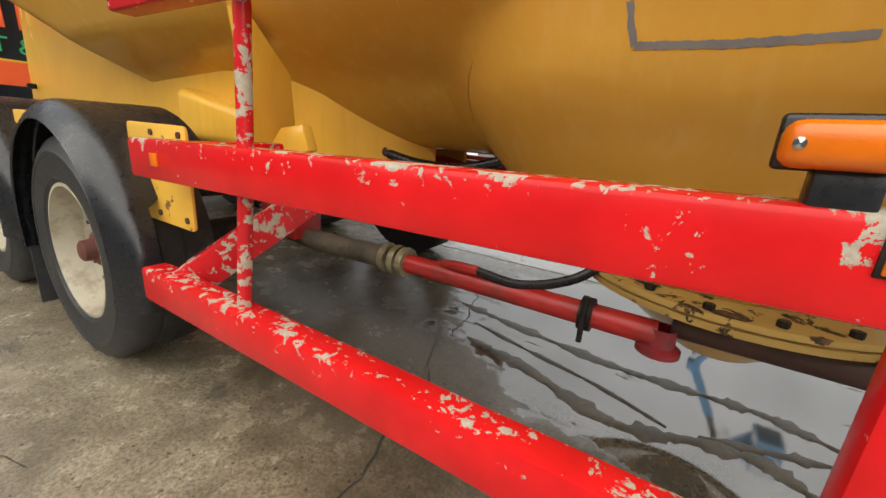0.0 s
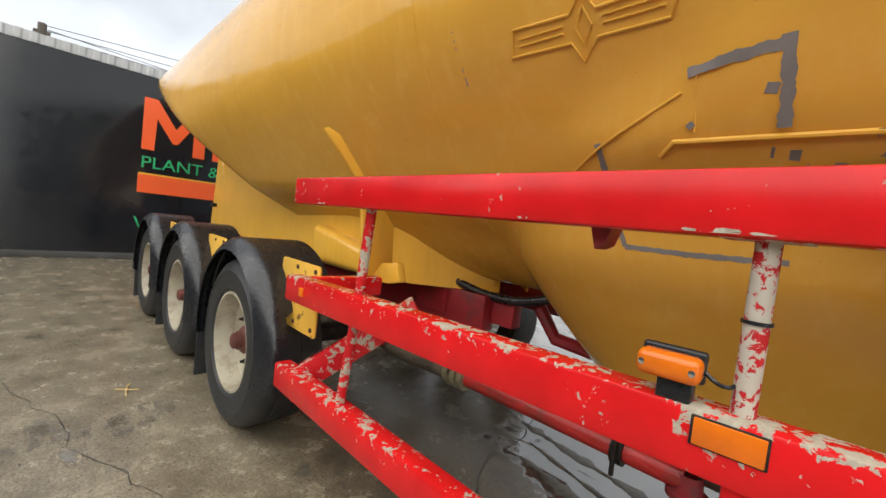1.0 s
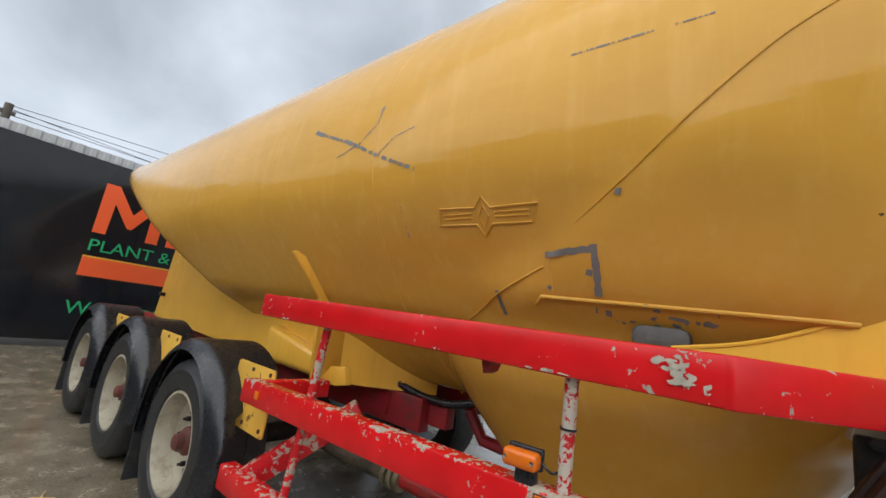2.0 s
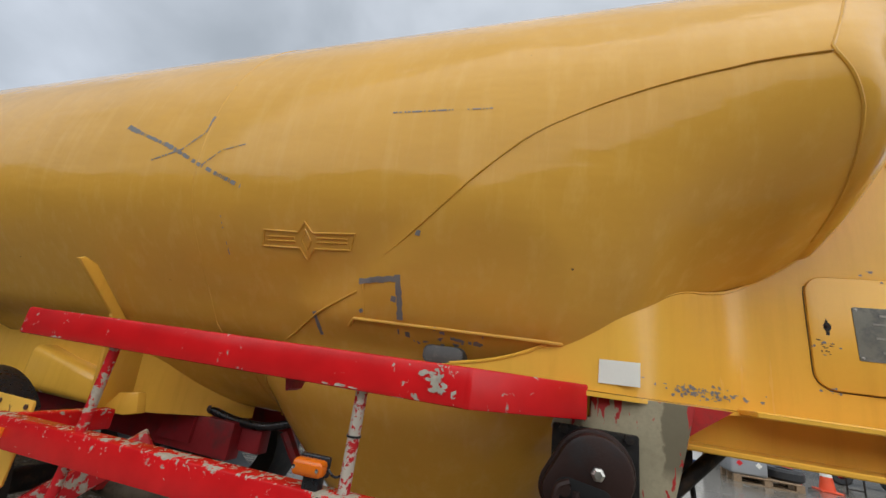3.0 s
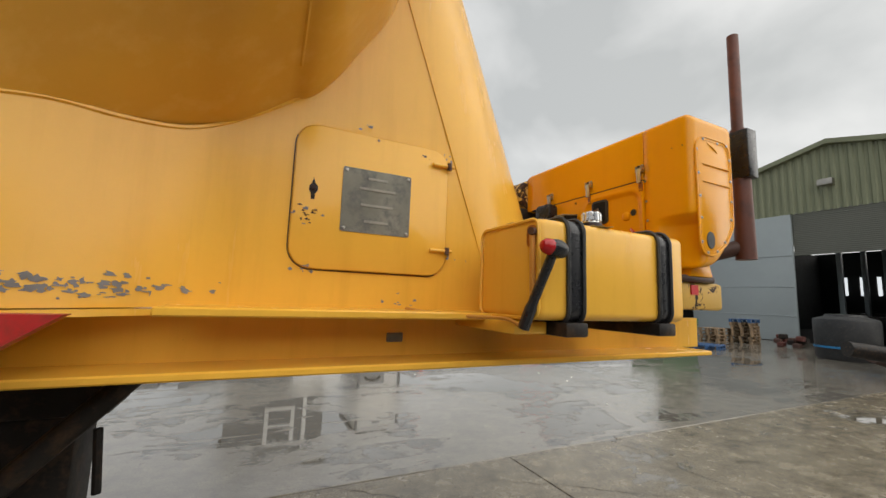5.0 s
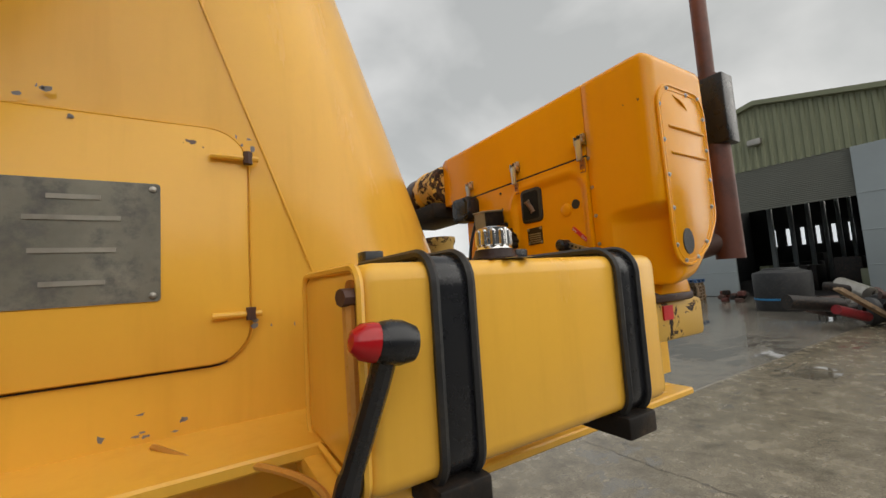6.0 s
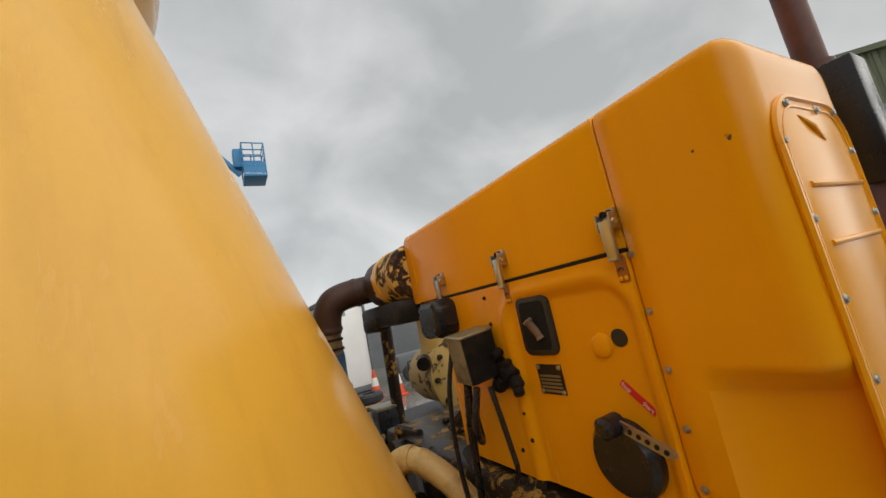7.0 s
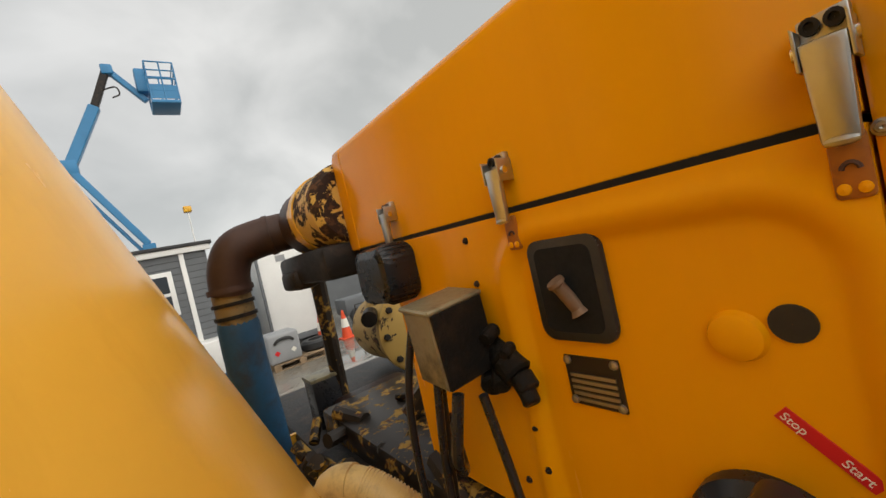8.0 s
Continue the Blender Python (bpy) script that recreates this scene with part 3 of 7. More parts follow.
part("weld_seam", tube([skin(2.385, z, -0.0005) for z in np.linspace(1.55, 1.69, 10)], 0.002, 5), TANK, tank)
part("weld_seam", tube([skin(p.x, p.z, 0.001) for p in smooth_path([(2.36, 0, 1.618), (2.194, 0, 1.537), (2.05, 0, 1.46), (1.955, 0, 1.41), (1.86, 0, 1.345), (1.79, 0, 1.27), (1.755, 0, 1.19)], 5)], 0.0035, 6), TANK, tank)
part("weld_seam", tube([skin(1.70, z, -0.001) for z in np.linspace(1.15, 2.95, 70)], 0.0025, 6), TANK, tank)


# skirt under the nose
def skirt_y(x):
    t = min(max((x - 3.12) / 0.46, 0), 1)
    return -0.155 + 0.297 * t * t * (3 - 2 * t)


WAVE_X, WAVE_Z = eased((2.62, 2.823, 2.971, 3.118, 3.209, 3.33, 3.41, 3.50, 3.605, 3.687, 3.767, 3.819, 4.2), (1.42, 1.462, 1.524, 1.61, 1.662, 1.725, 1.743, 1.77, 1.828, 1.886, 1.958, 2.029, 2.6))


def skirt_top(x):
    return float(np.interp(x, WAVE_X, WAVE_Z))


def front_x(z):
    return 4.215 - (z - 1.549) * 0.365


RC, SKY, SKZ = 0.41, 0.142, 1.418


def skirt_foot(x):
    return SKZ


def skirt_fn(u, v):
    x = 2.66 + (3.82 - 2.66) * u
    return Vector((x, skirt_y(x), skirt_foot(x) + (max(skirt_top(x), skirt_foot(x)) + 0.006 - skirt_foot(x)) * v))


skirt = part("skirt_panel", sheet(skirt_fn, 100, 10, 0.012), SKIRT, trailer, "yellow painted skirt panel with wavy top edge")


def fairing_fn(u, v):
    z = SKZ + (2.66 - SKZ) * v
    xt = front_x(z)
    s = u * 4.4
    if s < 1.0:
        return Vector((3.76 + (xt - 3.76) * s, SKY + 0.001, z))
    if s < 3.4:
        a = (s - 1) / 2.4 * math.pi
        return Vector((xt + RC * math.sin(a), SKY + RC - RC * math.cos(a), z))
    return Vector((xt + (3.76 - xt) * (s - 3.4), SKY + 2 * RC, z))


fairing = part("fairing", sheet(fairing_fn, 88, 14, 0.012), SKIRT, trailer, "yellow painted rounded front fairing")
part("weld_seam", tube([(front_x(z), SKY - 0.001, z) for z in np.linspace(1.43, 2.45, 12)], 0.002, 6), SKIRT, fairing)
part("weld_seam", tube([skirt_fn(u, 1.0) for u in np.linspace(0.02, 0.99, 80)], 0.005, 6), SKIRT, skirt)

def blot(x, z, w, h, rnd, n=11):
    """An uneven little patch outline."""
    ph = [rnd.uniform(0.35, 1.3) for _ in range(n)]
    return [(x + w * ph[k] * math.cos(2 * math.pi * k / n), z + h * ph[k] * math.sin(2 * math.pi * k / n)) for k in range(n)]


rnd = random.Random(6)
# inspection door in the skirt
door = part("inspection_door", prism(rounded(0.385, 0.335, 0.05, 6), 0.0, 0.007, at_y(3.90, SKY - 0.001, 1.678), 0.002), SKIRT, skirt, "yellow inspection door with rounded corners")
out = rounded(0.391, 0.341, 0.053, 8)
for name_, seq, r_, mat_ in (("door_gap", out[15:30], 0.0012, DARK), ("door_edge", out[29:] + out[:16], 0.0012, SKIRT)):
    part(name_, tube([(3.90 + x, SKY - 0.001, 1.678 + z) for x, z in seq], r_, 5), mat_, skirt)
for z in (1.804, 1.576):
    part("hinge", tube([(4.045, SKY - 0.014, z), (4.107, SKY - 0.014, z)], 0.0045, 8), SKIRT, skirt, "rusty pin hinge")
    part("hinge_pin", tube([(4.093, SKY - 0.016, z - 0.009), (4.093, SKY - 0.016, z + 0.009)], 0.0065, 8), RUSTPIPE, skirt)
part("keyhole", prism([(-0.004, -0.024), (0.004, -0.024), (0.005, -0.010), (0.010, -0.004), (0.010, 0.008), (0.004, 0.014), (0.0, 0.026), (-0.004, 0.014), (-0.009, 0.006), (-0.009, -0.004), (-0.005, -0.010)], 0.006, 0.0085, at_y(3.75, SKY, 1.692)), DARK, skirt)
part("lock_bolt", lathe([(0.007, 0.008), (0.006, 0.012), (0, 0.0125)], at_y(3.75, SKY, 1.695), 12), HOUSING, skirt)
for k in range(14):
    pts = blot(rnd.gauss(3.742, 0.012), rnd.gauss(1.632, 0.011), rnd.uniform(0.002, 0.006), rnd.uniform(0.001, 0.003), rnd, 8)
    bm = bmesh.new()
    bm.faces.new([bm.verts.new((px, SKY - 0.0095, pz)) for px, pz in pts])
    part("rust_mark", bm, RUSTPIPE, skirt, smooth=0)
plate = part("data_plate", prism(rounded(0.172, 0.156, 0.004, 2), 0.006, 0.010, at_y(3.901, SKY, 1.68)), PLATE, skirt, "weathered grey metal data plate")
for k, (w, dz) in enumerate(((0.05, 0.056), (0.09, 0.03), (0.08, -0.01), (0.06, -0.05))):
    part("print_line", box((3.901 - w / 2, SKY - 0.0115, 1.68 + dz - 0.003), (3.901 + w / 2, SKY - 0.0095, 1.68 + dz + 0.003)), PLATELINE, plate)
for dx in (-0.078, 0.078):
    for dz in (-0.07, 0.07):
        part("rivet", lathe([(0.005, 0.0), (0.004, 0.003), (0, 0.004)], at_y(3.901 + dx, SKY - 0.009, 1.68 + dz), 8), STEEL, plate)
part("white_sticker", prism([(3.097, 1.501), (3.197, 1.503), (3.196, 1.442), (3.095, 1.44)], 0.001, 0.003, at_y(0, -0.155, 0)), WHITE, skirt, "white square vinyl sticker")


rnd = random.Random(4)
for k in range(90):
    x = rnd.gauss(3.395, 0.075)
    pts = blot(x, rnd.gauss(1.455, 0.009), rnd.uniform(0.0015, 0.009), rnd.uniform(0.001, 0.0055), rnd, 9)
    bm = bmesh.new()
    bm.faces.new([bm.verts.new((px, skirt_y(px) - 0.0025, pz)) for px, pz in pts])
    part("paint_chip", bm, GREYP, skirt, smooth=0)
for k in range(34):
    x, z = rnd.choice(((3.985, 1.442), (3.73, 1.51), (3.735, 1.64), (4.08, 1.83), (3.86, 1.87), (4.10, 1.55)))
    pts = blot(rnd.gauss(x, 0.02), rnd.gauss(z, 0.012), rnd.uniform(0.001, 0.006), rnd.uniform(0.001, 0.005), rnd, 8)
    bm = bmesh.new()
    bm.faces.new([bm.verts.new((px, SKY - 0.0095, pz)) for px, pz in pts])
    part("paint_chip", bm, GREYP, skirt, smooth=0)

# chassis beams
for y0 in (0.139, 1.22):
    bm = box((3.2, y0, 1.31), (5.16, y0 + 0.012, 1.415))
    box((3.5, y0 - 0.15 if y0 < 1 else y0 - 0.1, 1.408), (4.30, y0 + 0.12, 1.424), 0.003, 1, bm=bm)
    box((3.2, y0 - 0.12, 1.298), (5.04, y0 + 0.12, 1.313), 0.003, 1, bm=bm)
    part("chassis_beam", bm, SKIRT, trailer, "yellow chassis beam with streaked web")
    part("rear_frame", box((-3.3, y0 + 0.25, 0.86), (1.5, y0 + 0.33, 1.03), 0.008), REDDULL, trailer)
part("skirt_flange", sheet(lambda u, v: Vector((2.95 + 0.68 * u, skirt_y(2.95 + 0.68 * u) - 0.014 + 0.2 * v, 1.416)), 40, 1, 0.012), SKIRT, skirt)
part("coupling_plate", prism([(4.1, 0.16), (4.75, 0.16), (4.75, 1.2), (4.1, 1.2)], 1.275, 1.297), DARK, trailer)
part("beam_slot", box((3.945, 0.133, 1.345), (3.985, 0.141, 1.367), 0.002, 1), PLATE, trailer)
for y0 in (0.34, 0.95):
    part("cross_member", box((3.1, y0, 1.30), (3.2, y0 + 0.3, 1.40), 0.006), REDDULL, trailer)


# wheels
def wheel(x):
    w = part("wheel", lathe([(0.302, 0.0), (0.302, 0.012), (0.287, 0.014), (0.277, -0.03), (0.264, -0.10), (0.20, -0.135), (0.12, -0.135), (0.12, -0.2), (0.0, -0.2)], at_y(x, -0.16, 0.505), 56), RIM, trailer, "grey painted steel wheel rim", 30, within=REAR)
    tp = [(0.292, 0.004), (0.315, 0.018), (0.318, 0.022), (0.36, 0.028), (0.41, 0.028), (0.414, 0.031), (0.43, 0.031), (0.434, 0.027), (0.46, 0.018), (0.487, 0.0), (0.503, -0.03), (0.505, -0.10), (0.498, -0.104), (0.498, -0.114), (0.505, -0.118), (0.505, -0.19), (0.498, -0.194), (0.498, -0.204), (0.505, -0.208), (0.505, -0.29), (0.495, -0.33), (0.40, -0.36), (0.29, -0.34)]
    part("tyre", lathe(tp, at_y(x, -0.16, 0.505), 80), RUBBER, w, "black truck tyre", 30, within=REAR)
    part("hub", lathe([(0.085, -0.14), (0.085, -0.06), (0.07, -0.045), (0.05, -0.04), (0.047, 0.0), (0.035, 0.008), (0.0, 0.008)], at_y(x, -0.15, 0.505), 24), HUB, w, "rusty red hub cap", within=REAR)
    for k in range(10):
        a = 2 * math.pi * k / 10
        part("wheel_nut", lathe([(0.016, -0.14), (0.016, -0.10), (0.009, -0.095), (0.009, -0.08), (0, -0.08)], at_y(x + 0.165 * math.cos(a), -0.16, 0.505 + 0.165 * math.sin(a)), 6), DARK, w, within=REAR)

    def arch(u, v):
        a = -14 + 206 * u
        wide = 0.125 + 0.295 * min(max((a - 24) / 22, 0), 1)
        r = 0.595 - 0.075 * max(0.0, 1 - v * wide / 0.085) ** 2.2
        a = radians(a)
        return Vector((x + 0.02 + r * math.cos(a) * 1.02, -0.225 + wide * v, 0.54 + r * math.sin(a)))

    guard_ = part("mudguard", sheet(arch, 60, 20, 0.008), FENDER, trailer, "black plastic mudguard", within=REAR)
    part("guard_rib", tube([arch(u, 0.22) for u in np.linspace(0, 1, 40)], 0.007, 6), FENDER, guard_, within=REAR)
    part("mud_flap", box((x - 0.585, -0.2, 0.1), (x - 0.575, 0.2, 0.45), 0.003, 1), RUBBER, trailer, within=REAR)


for n in range(3):
    wheel(-1.41 * n)
    part("axle", tube([(-1.41 * n, 0.0, 0.5), (-1.41 * n, 2.4, 0.5)], 0.07, 14), DARK, trailer, within=REAR)
    part("far_tyre", lathe([(0.28, 0.0), (0.47, 0.02), (0.505, -0.03), (0.505, -0.3), (0.47, -0.34), (0.28, -0.34)], at_y(-1.41 * n, 2.2, 0.505), 40), RUBBER, trailer, "black truck tyre on the far side", within=REAR)
for x in (0.60, -0.81, -2.22):
    bkt = part("mudguard_bracket", prism(rounded(0.42, 0.35, 0.02, 3), 0.0, 0.010, at_y(x, -0.05, 0.905), 0.002), STAINED, trailer, "rust-stained yellow bracket plate", within=REAR)
    for dx in (-0.02, 0.17):
        for dz in (-0.14, 0.145):
            part("bolt", lathe([(0.012, 0.0), (0.012, 0.008), (0, 0.008)], at_y(x + dx, -0.058, 0.905 + dz), 6), RUSTPIPE, bkt, within=REAR)


# yellow cradle that carries the tail, with its top edge on the belly of the tank
def cradle_fn(u, v):
    x = -2.62 + 4.07 * u
    y = float(np.interp(x, (-2.62, 0.7, 1.0, 1.15, 1.22, 1.30, 1.45), (0.37, 0.13, 0.16, 0.23, 0.30, 0.39, 0.56)))
    z = 1.05
    while z < 2.7 and not in_tank(np.array(x), np.array(y), np.array(z)):
        z += 0.005
    return Vector((x - 0.16 * (1 - u) ** 3 * (1 - v), y, 1.03 + (min(z + 0.01, 2.7) - 1.03) * v))


part("tail_cradle", sheet(cradle_fn, 110, 4, 0.012), SKIRT, trailer, "yellow cradle plate under the tank tail")
part("tail_cradle", sheet(lambda u, v: cradle_fn(u, v) * 1.0 + Vector((0, 2 * (YC - cradle_fn(u, v).y), 0)), 60, 2, 0.012), SKIRT, trailer)
b = box((0.42, 0.06, 1.04), (1.03, 0.34, 1.26), 0.04, 4)
for v in b.verts:
    if v.co.z > 1.2:
        v.co.z -= 0.10 * max(0, (v.co.x - 0.6) / 0.43)
part("saddle_block", b, SKIRT, trailer, "yellow saddle block under the tank")
part("rear_hook", tube([(-2.56, 0.40, 1.29), (-2.56, 0.31, 1.29), (-2.50, 0.31, 1.29)], 0.022, 8), DARK, trailer)
part("bent_bracket", prism([(0, 0), (0.14, 0), (0.22, 0.02), (0.19, 0.10), (0.08, 0.085)], 0.0, 0.04, at_y(1.09, 0.07, 1.045), 0.006), SKIRT, trailer, "bent yellow bracket")
FIN = [(-0.268, 1.635), (-0.20, 1.575), (-0.06, 1.45), (-0.02, 1.30), (0.03, 1.05), (0.2, 1.05), (0.15, 1.3), (-0.02, 1.46), (-0.2, 1.63), (-0.25, 1.645)]
b = prism(FIN, 0.0, 0.022, Matrix(((0, 0, 1, 1.095), (1, 0, 0, -0.06), (0, 1, 0, 0), (0, 0, 0, 1))), 0.003)
for v in b.verts:
    v.co.x += 0.16 * (v.co.z - 1.05)
part("gusset_fin", b, SKIRT, trailer, "yellow gusset fin on the tank side")

# side guard
guard = thing("side_guard", "red steel side guard rails with flaked paint", "side guard", within=TRAILER @ GUARD)


def rail(x0, lo, hi, y0, y1, bev):
    """A box rail along the side that turns in to the landing gear at its front end."""
    bm = box((x0, y0, lo), (2.84, y1, hi), bev)
    turn = prism([(2.825, y0), (2.845, y0), (3.19, 0.19), (3.19, 0.28), (2.825, y1)], lo, hi, None, bev * 0.6)
    return join(bm, turn)


part("top_rail", rail(0.73, 1.346, 1.457, -0.156, -0.085, 0.010), REDTOP, guard, "red box rail, nearly whole paint")
part("middle_rail", rail(0.69, 0.912, 1.026, -0.142, -0.06, 0.012), RED, guard, "red box rail with chipped top edge", within=SLOPE)
part("lower_rail", rail(0.65, 0.497, 0.612, -0.142, -0.06, 0.012), REDLOW, guard, "red box rail with scraped paint")
flake_rnd = random.Random(12)
for cx, cz, w, h, n in ((2.745, 1.405, 0.05, 0.045, 22), (2.80, 1.375, 0.012, 0.03, 7), (2.42, 1.352, 0.06, 0.006, 9), (0.98, 1.355, 0.05, 0.006, 7), (0.82, 1.43, 0.014, 0.01, 4), (2.0, 1.352, 0.02, 0.005, 3)):
    for k in range(n):
        bm = bmesh.new()
        for x, z in blot(min(flake_rnd.gauss(cx, w * 0.4), 2.80), flake_rnd.gauss(cz, h * 0.4), flake_rnd.uniform(0.12, 0.4) * w, flake_rnd.uniform(0.1, 0.3) * max(h, 0.014), flake_rnd, 9):
            bm.verts.new((x, -0.1566 - 0.0003 * k, min(max(z, 1.351), 1.452)))
        bm.faces.new(bm.verts[:])
        part("paint_flake", bm, FLAKE, guard, smooth=0)
part("cross_bar", box((0.70, -0.07, 0.925), (0.775, 0.34, 1.02), 0.01), RED, guard)
part("brace", box((-0.05, -0.055, 0), (0.05, 0.055, 0.66), 0.008, 2, look((0.76, -0.085, 0.54), (1.12, 0.42, 0.98)) @ Matrix.Rotation(radians(180), 4, "X")), REDPOST, guard)
part("post", tube([(1.20, -0.1, 0.6), (1.245, -0.1, 0.93)], 0.019, 14), REDPOST, guard, "rusty red round post")
part("post", tube([(1.255, -0.1, 1.0), (1.285, -0.1, 1.37)], 0.019, 14), REDPOST, guard, "rusty red round post")
part("post", tube([(2.468, -0.1, 1.01), (2.468, -0.1, 1.37)], 0.0195, 16), BAREPOST, guard, "flaked post with bare primer")
part("post", box((2.455, -0.125, 0.6), (2.508, -0.075, 0.96), 0.010), RED, guard, "flat red post")
part("cable_tie", lathe([(0.021, -0.003), (0.0235, -0.003), (0.0235, 0.003), (0.021, 0.003)], Matrix.Translation((2.468, -0.1, 1.215)), 18), FENDER, guard)
part("rail_bracket", prism([(0, 0), (0.05, 0), (0.035, -0.04), (0.015, -0.05)], 0.0, 0.06, Matrix.Translation((2.14, -0.02, 1.352)) @ ALONG_Y), REDDULL, guard)
part("post_foot", box((2.40, -0.146, 1.345), (2.53, -0.07, 1.358), 0.004), BAREPOST, guard)
lamp = part("marker_lamp", box((2.30, -0.158, 1.060), (2.408, -0.112, 1.106), 0.014, 3), AMBER, guard, "amber side marker lamp", within=SLOPE)
part("lamp_backing", box((2.299, -0.118, 1.057), (2.409, -0.10, 1.114), 0.006, 3), FENDER, lamp, within=SLOPE)
part("lamp_foot", box((2.335, -0.135, 1.0), (2.395, -0.10, 1.065), 0.006), FENDER, lamp, within=SLOPE)
for x in (2.312, 2.396):
    part("lamp_screw", lathe([(0.006, 0), (0.006, 0.002), (0, 0.003)], at_y(x, -0.157, 1.083), 10), CHROME, lamp, within=SLOPE)
part("lamp_wire", tube(smooth_path([(2.40, -0.108, 1.085), (2.425, -0.115, 1.07), (2.445, -0.12, 1.068), (2.46, -0.10, 1.075)]), 0.004, 6), FENDER, lamp, within=SLOPE)
part("reflector_backing", box((2.402, -0.146, 0.965), (2.514, -0.141, 1.016), 0.002), DARK, guard, within=SLOPE)
part("reflector", box((2.407, -0.149, 0.968), (2.510, -0.144, 1.013), 0.002), AMBER, guard, "amber rectangular reflector", within=SLOPE)
part("reflector", box((0.85, -0.149, 0.957), (0.886, -0.141, 0.993), 0.002), AMBER, guard, "small amber reflector")

# discharge hopper flange and pipes
flange = part("hopper_flange", lathe([(0.28, 0.74), (0.43, 0.74), (0.432, 0.725), (0.42, 0.724), (0.42, 0.718), (0.432, 0.717), (0.43, 0.70), (0.28, 0.70)], Matrix.Translation((2.40, YC, 0.0)), 56), CHIPYEL, trailer, "bolted yellow hopper flange with worn paint", within=PIPES)
for k in range(18):
    a = 2 * math.pi * k / 18
    part("bolt", lathe([(0.013, 0.695), (0.013, 0.755), (0, 0.755)], Matrix.Translation((2.40 + 0.40 * math.cos(a), YC + 0.40 * math.sin(a), 0.0)), 6), DARK, flange, within=PIPES)
part("hopper_cone", lathe([(0.38, 0.70), (0.30, 0.64), (0.14, 0.56), (0.12, 0.50)], Matrix.Translation((2.40, YC, 0.0)), 40), SKIRT, trailer, within=PIPES)
part("discharge_pipe", tube([(1.40, 0.35, 0.617), (2.24, 0.35, 0.617)], 0.036, 20), REDPIPE, trailer, "red discharge pipe", within=PIPES)
part("pipe_tap", tube([(1.55, 0.35, 0.65), (1.62, 0.33, 0.665), (1.70, 0.33, 0.665)], 0.018, 10), REDPIPE, trailer, within=PIPES)
part("tap_hose", tube(smooth_path([(1.70, 0.33, 0.665), (1.85, 0.34, 0.655), (2.0, 0.4, 0.70), (2.1, 0.45, 0.80)]), 0.016, 10), FENDER, trailer, within=PIPES)
hose = part("discharge_hose", tube([(0.3, 0.5, 0.56), (0.9, 0.36, 0.60), (1.30, 0.35, 0.617)], 0.045, 20), HOSEDIRT, trailer, "dirty brown discharge hose", within=PIPES)
for x in (1.30, 1.345, 1.385):
    part("coupling_ring", lathe([(0.036, -0.014), (0.056, -0.014), (0.06, 0.0), (0.056, 0.014), (0.036, 0.014)], Matrix.Translation((x, 0.35, 0.617)) @ Matrix.Rotation(radians(90), 4, "Y"), 20), OILY, hose, within=PIPES)
clamp = part("pipe_clamp", lathe([(0.036, -0.018), (0.05, -0.018), (0.05, 0.018), (0.036, 0.018)], Matrix.Translation((2.055, 0.35, 0.617)) @ Matrix.Rotation(radians(90), 4, "Y"), 20), DARK, trailer, within=PIPES)
part("clamp_bolt", tube([(2.055, 0.295, 0.55), (2.055, 0.295, 0.69)], 0.008, 8), DARK, clamp, within=PIPES)
part("pipe_end", lathe([(0.036, 0.04), (0.04, -0.01), (0.056, -0.018), (0.056, -0.034), (0.04, -0.04), (0, -0.04)], Matrix.Translation((2.25, 0.35, 0.60)), 22), REDDULL, trailer, within=PIPES)
part("air_pipe", tube([(2.27, 0.38, 0.648), (3.3, 0.40, 0.645)], 0.038, 18), RUSTPIPE, trailer, "rust brown air pipe", within=PIPES)
part("air_hose", tube(smooth_path([(1.30, 0.42, 1.06), (1.45, 0.44, 1.03), (1.62, 0.44, 1.03), (1.75, 0.46, 1.06), (1.86, 0.5, 1.10)]), 0.02, 12), FENDER, trailer, "black rubber hose under the tank")
part("hose_end", lathe([(0.018, -0.03), (0.027, -0.03), (0.027, 0.02), (0.018, 0.03)], Matrix.Translation((1.29, 0.42, 1.062)) @ Matrix.Rotation(radians(80), 4, "Y"), 14), RUSTPIPE, trailer)
for y0 in (0.45, 1.0):
    part("frame_rail", box((1.0, y0, 0.90), (1.62, y0 + 0.07, 1.03), 0.006), REDDULL, trailer)
part("frame_gusset", prism([(0, 0), (0.22, 0), (0.22, 0.12), (0.05, 0.14)], 0.0, 0.05, at_y(1.05, 0.42, 0.9)), REDDULL, trailer)
part("frame_box", box((0.70, 0.25, 0.65), (0.94, 0.40, 0.79), 0.01), REDPIPE, trailer, "red steel box on the frame")
part("frame_strut", tube([(1.72, 0.5, 1.02), (1.80, 0.52, 0.9), (2.05, 0.6, 0.86)], 0.03, 8), REDDULL, trailer)

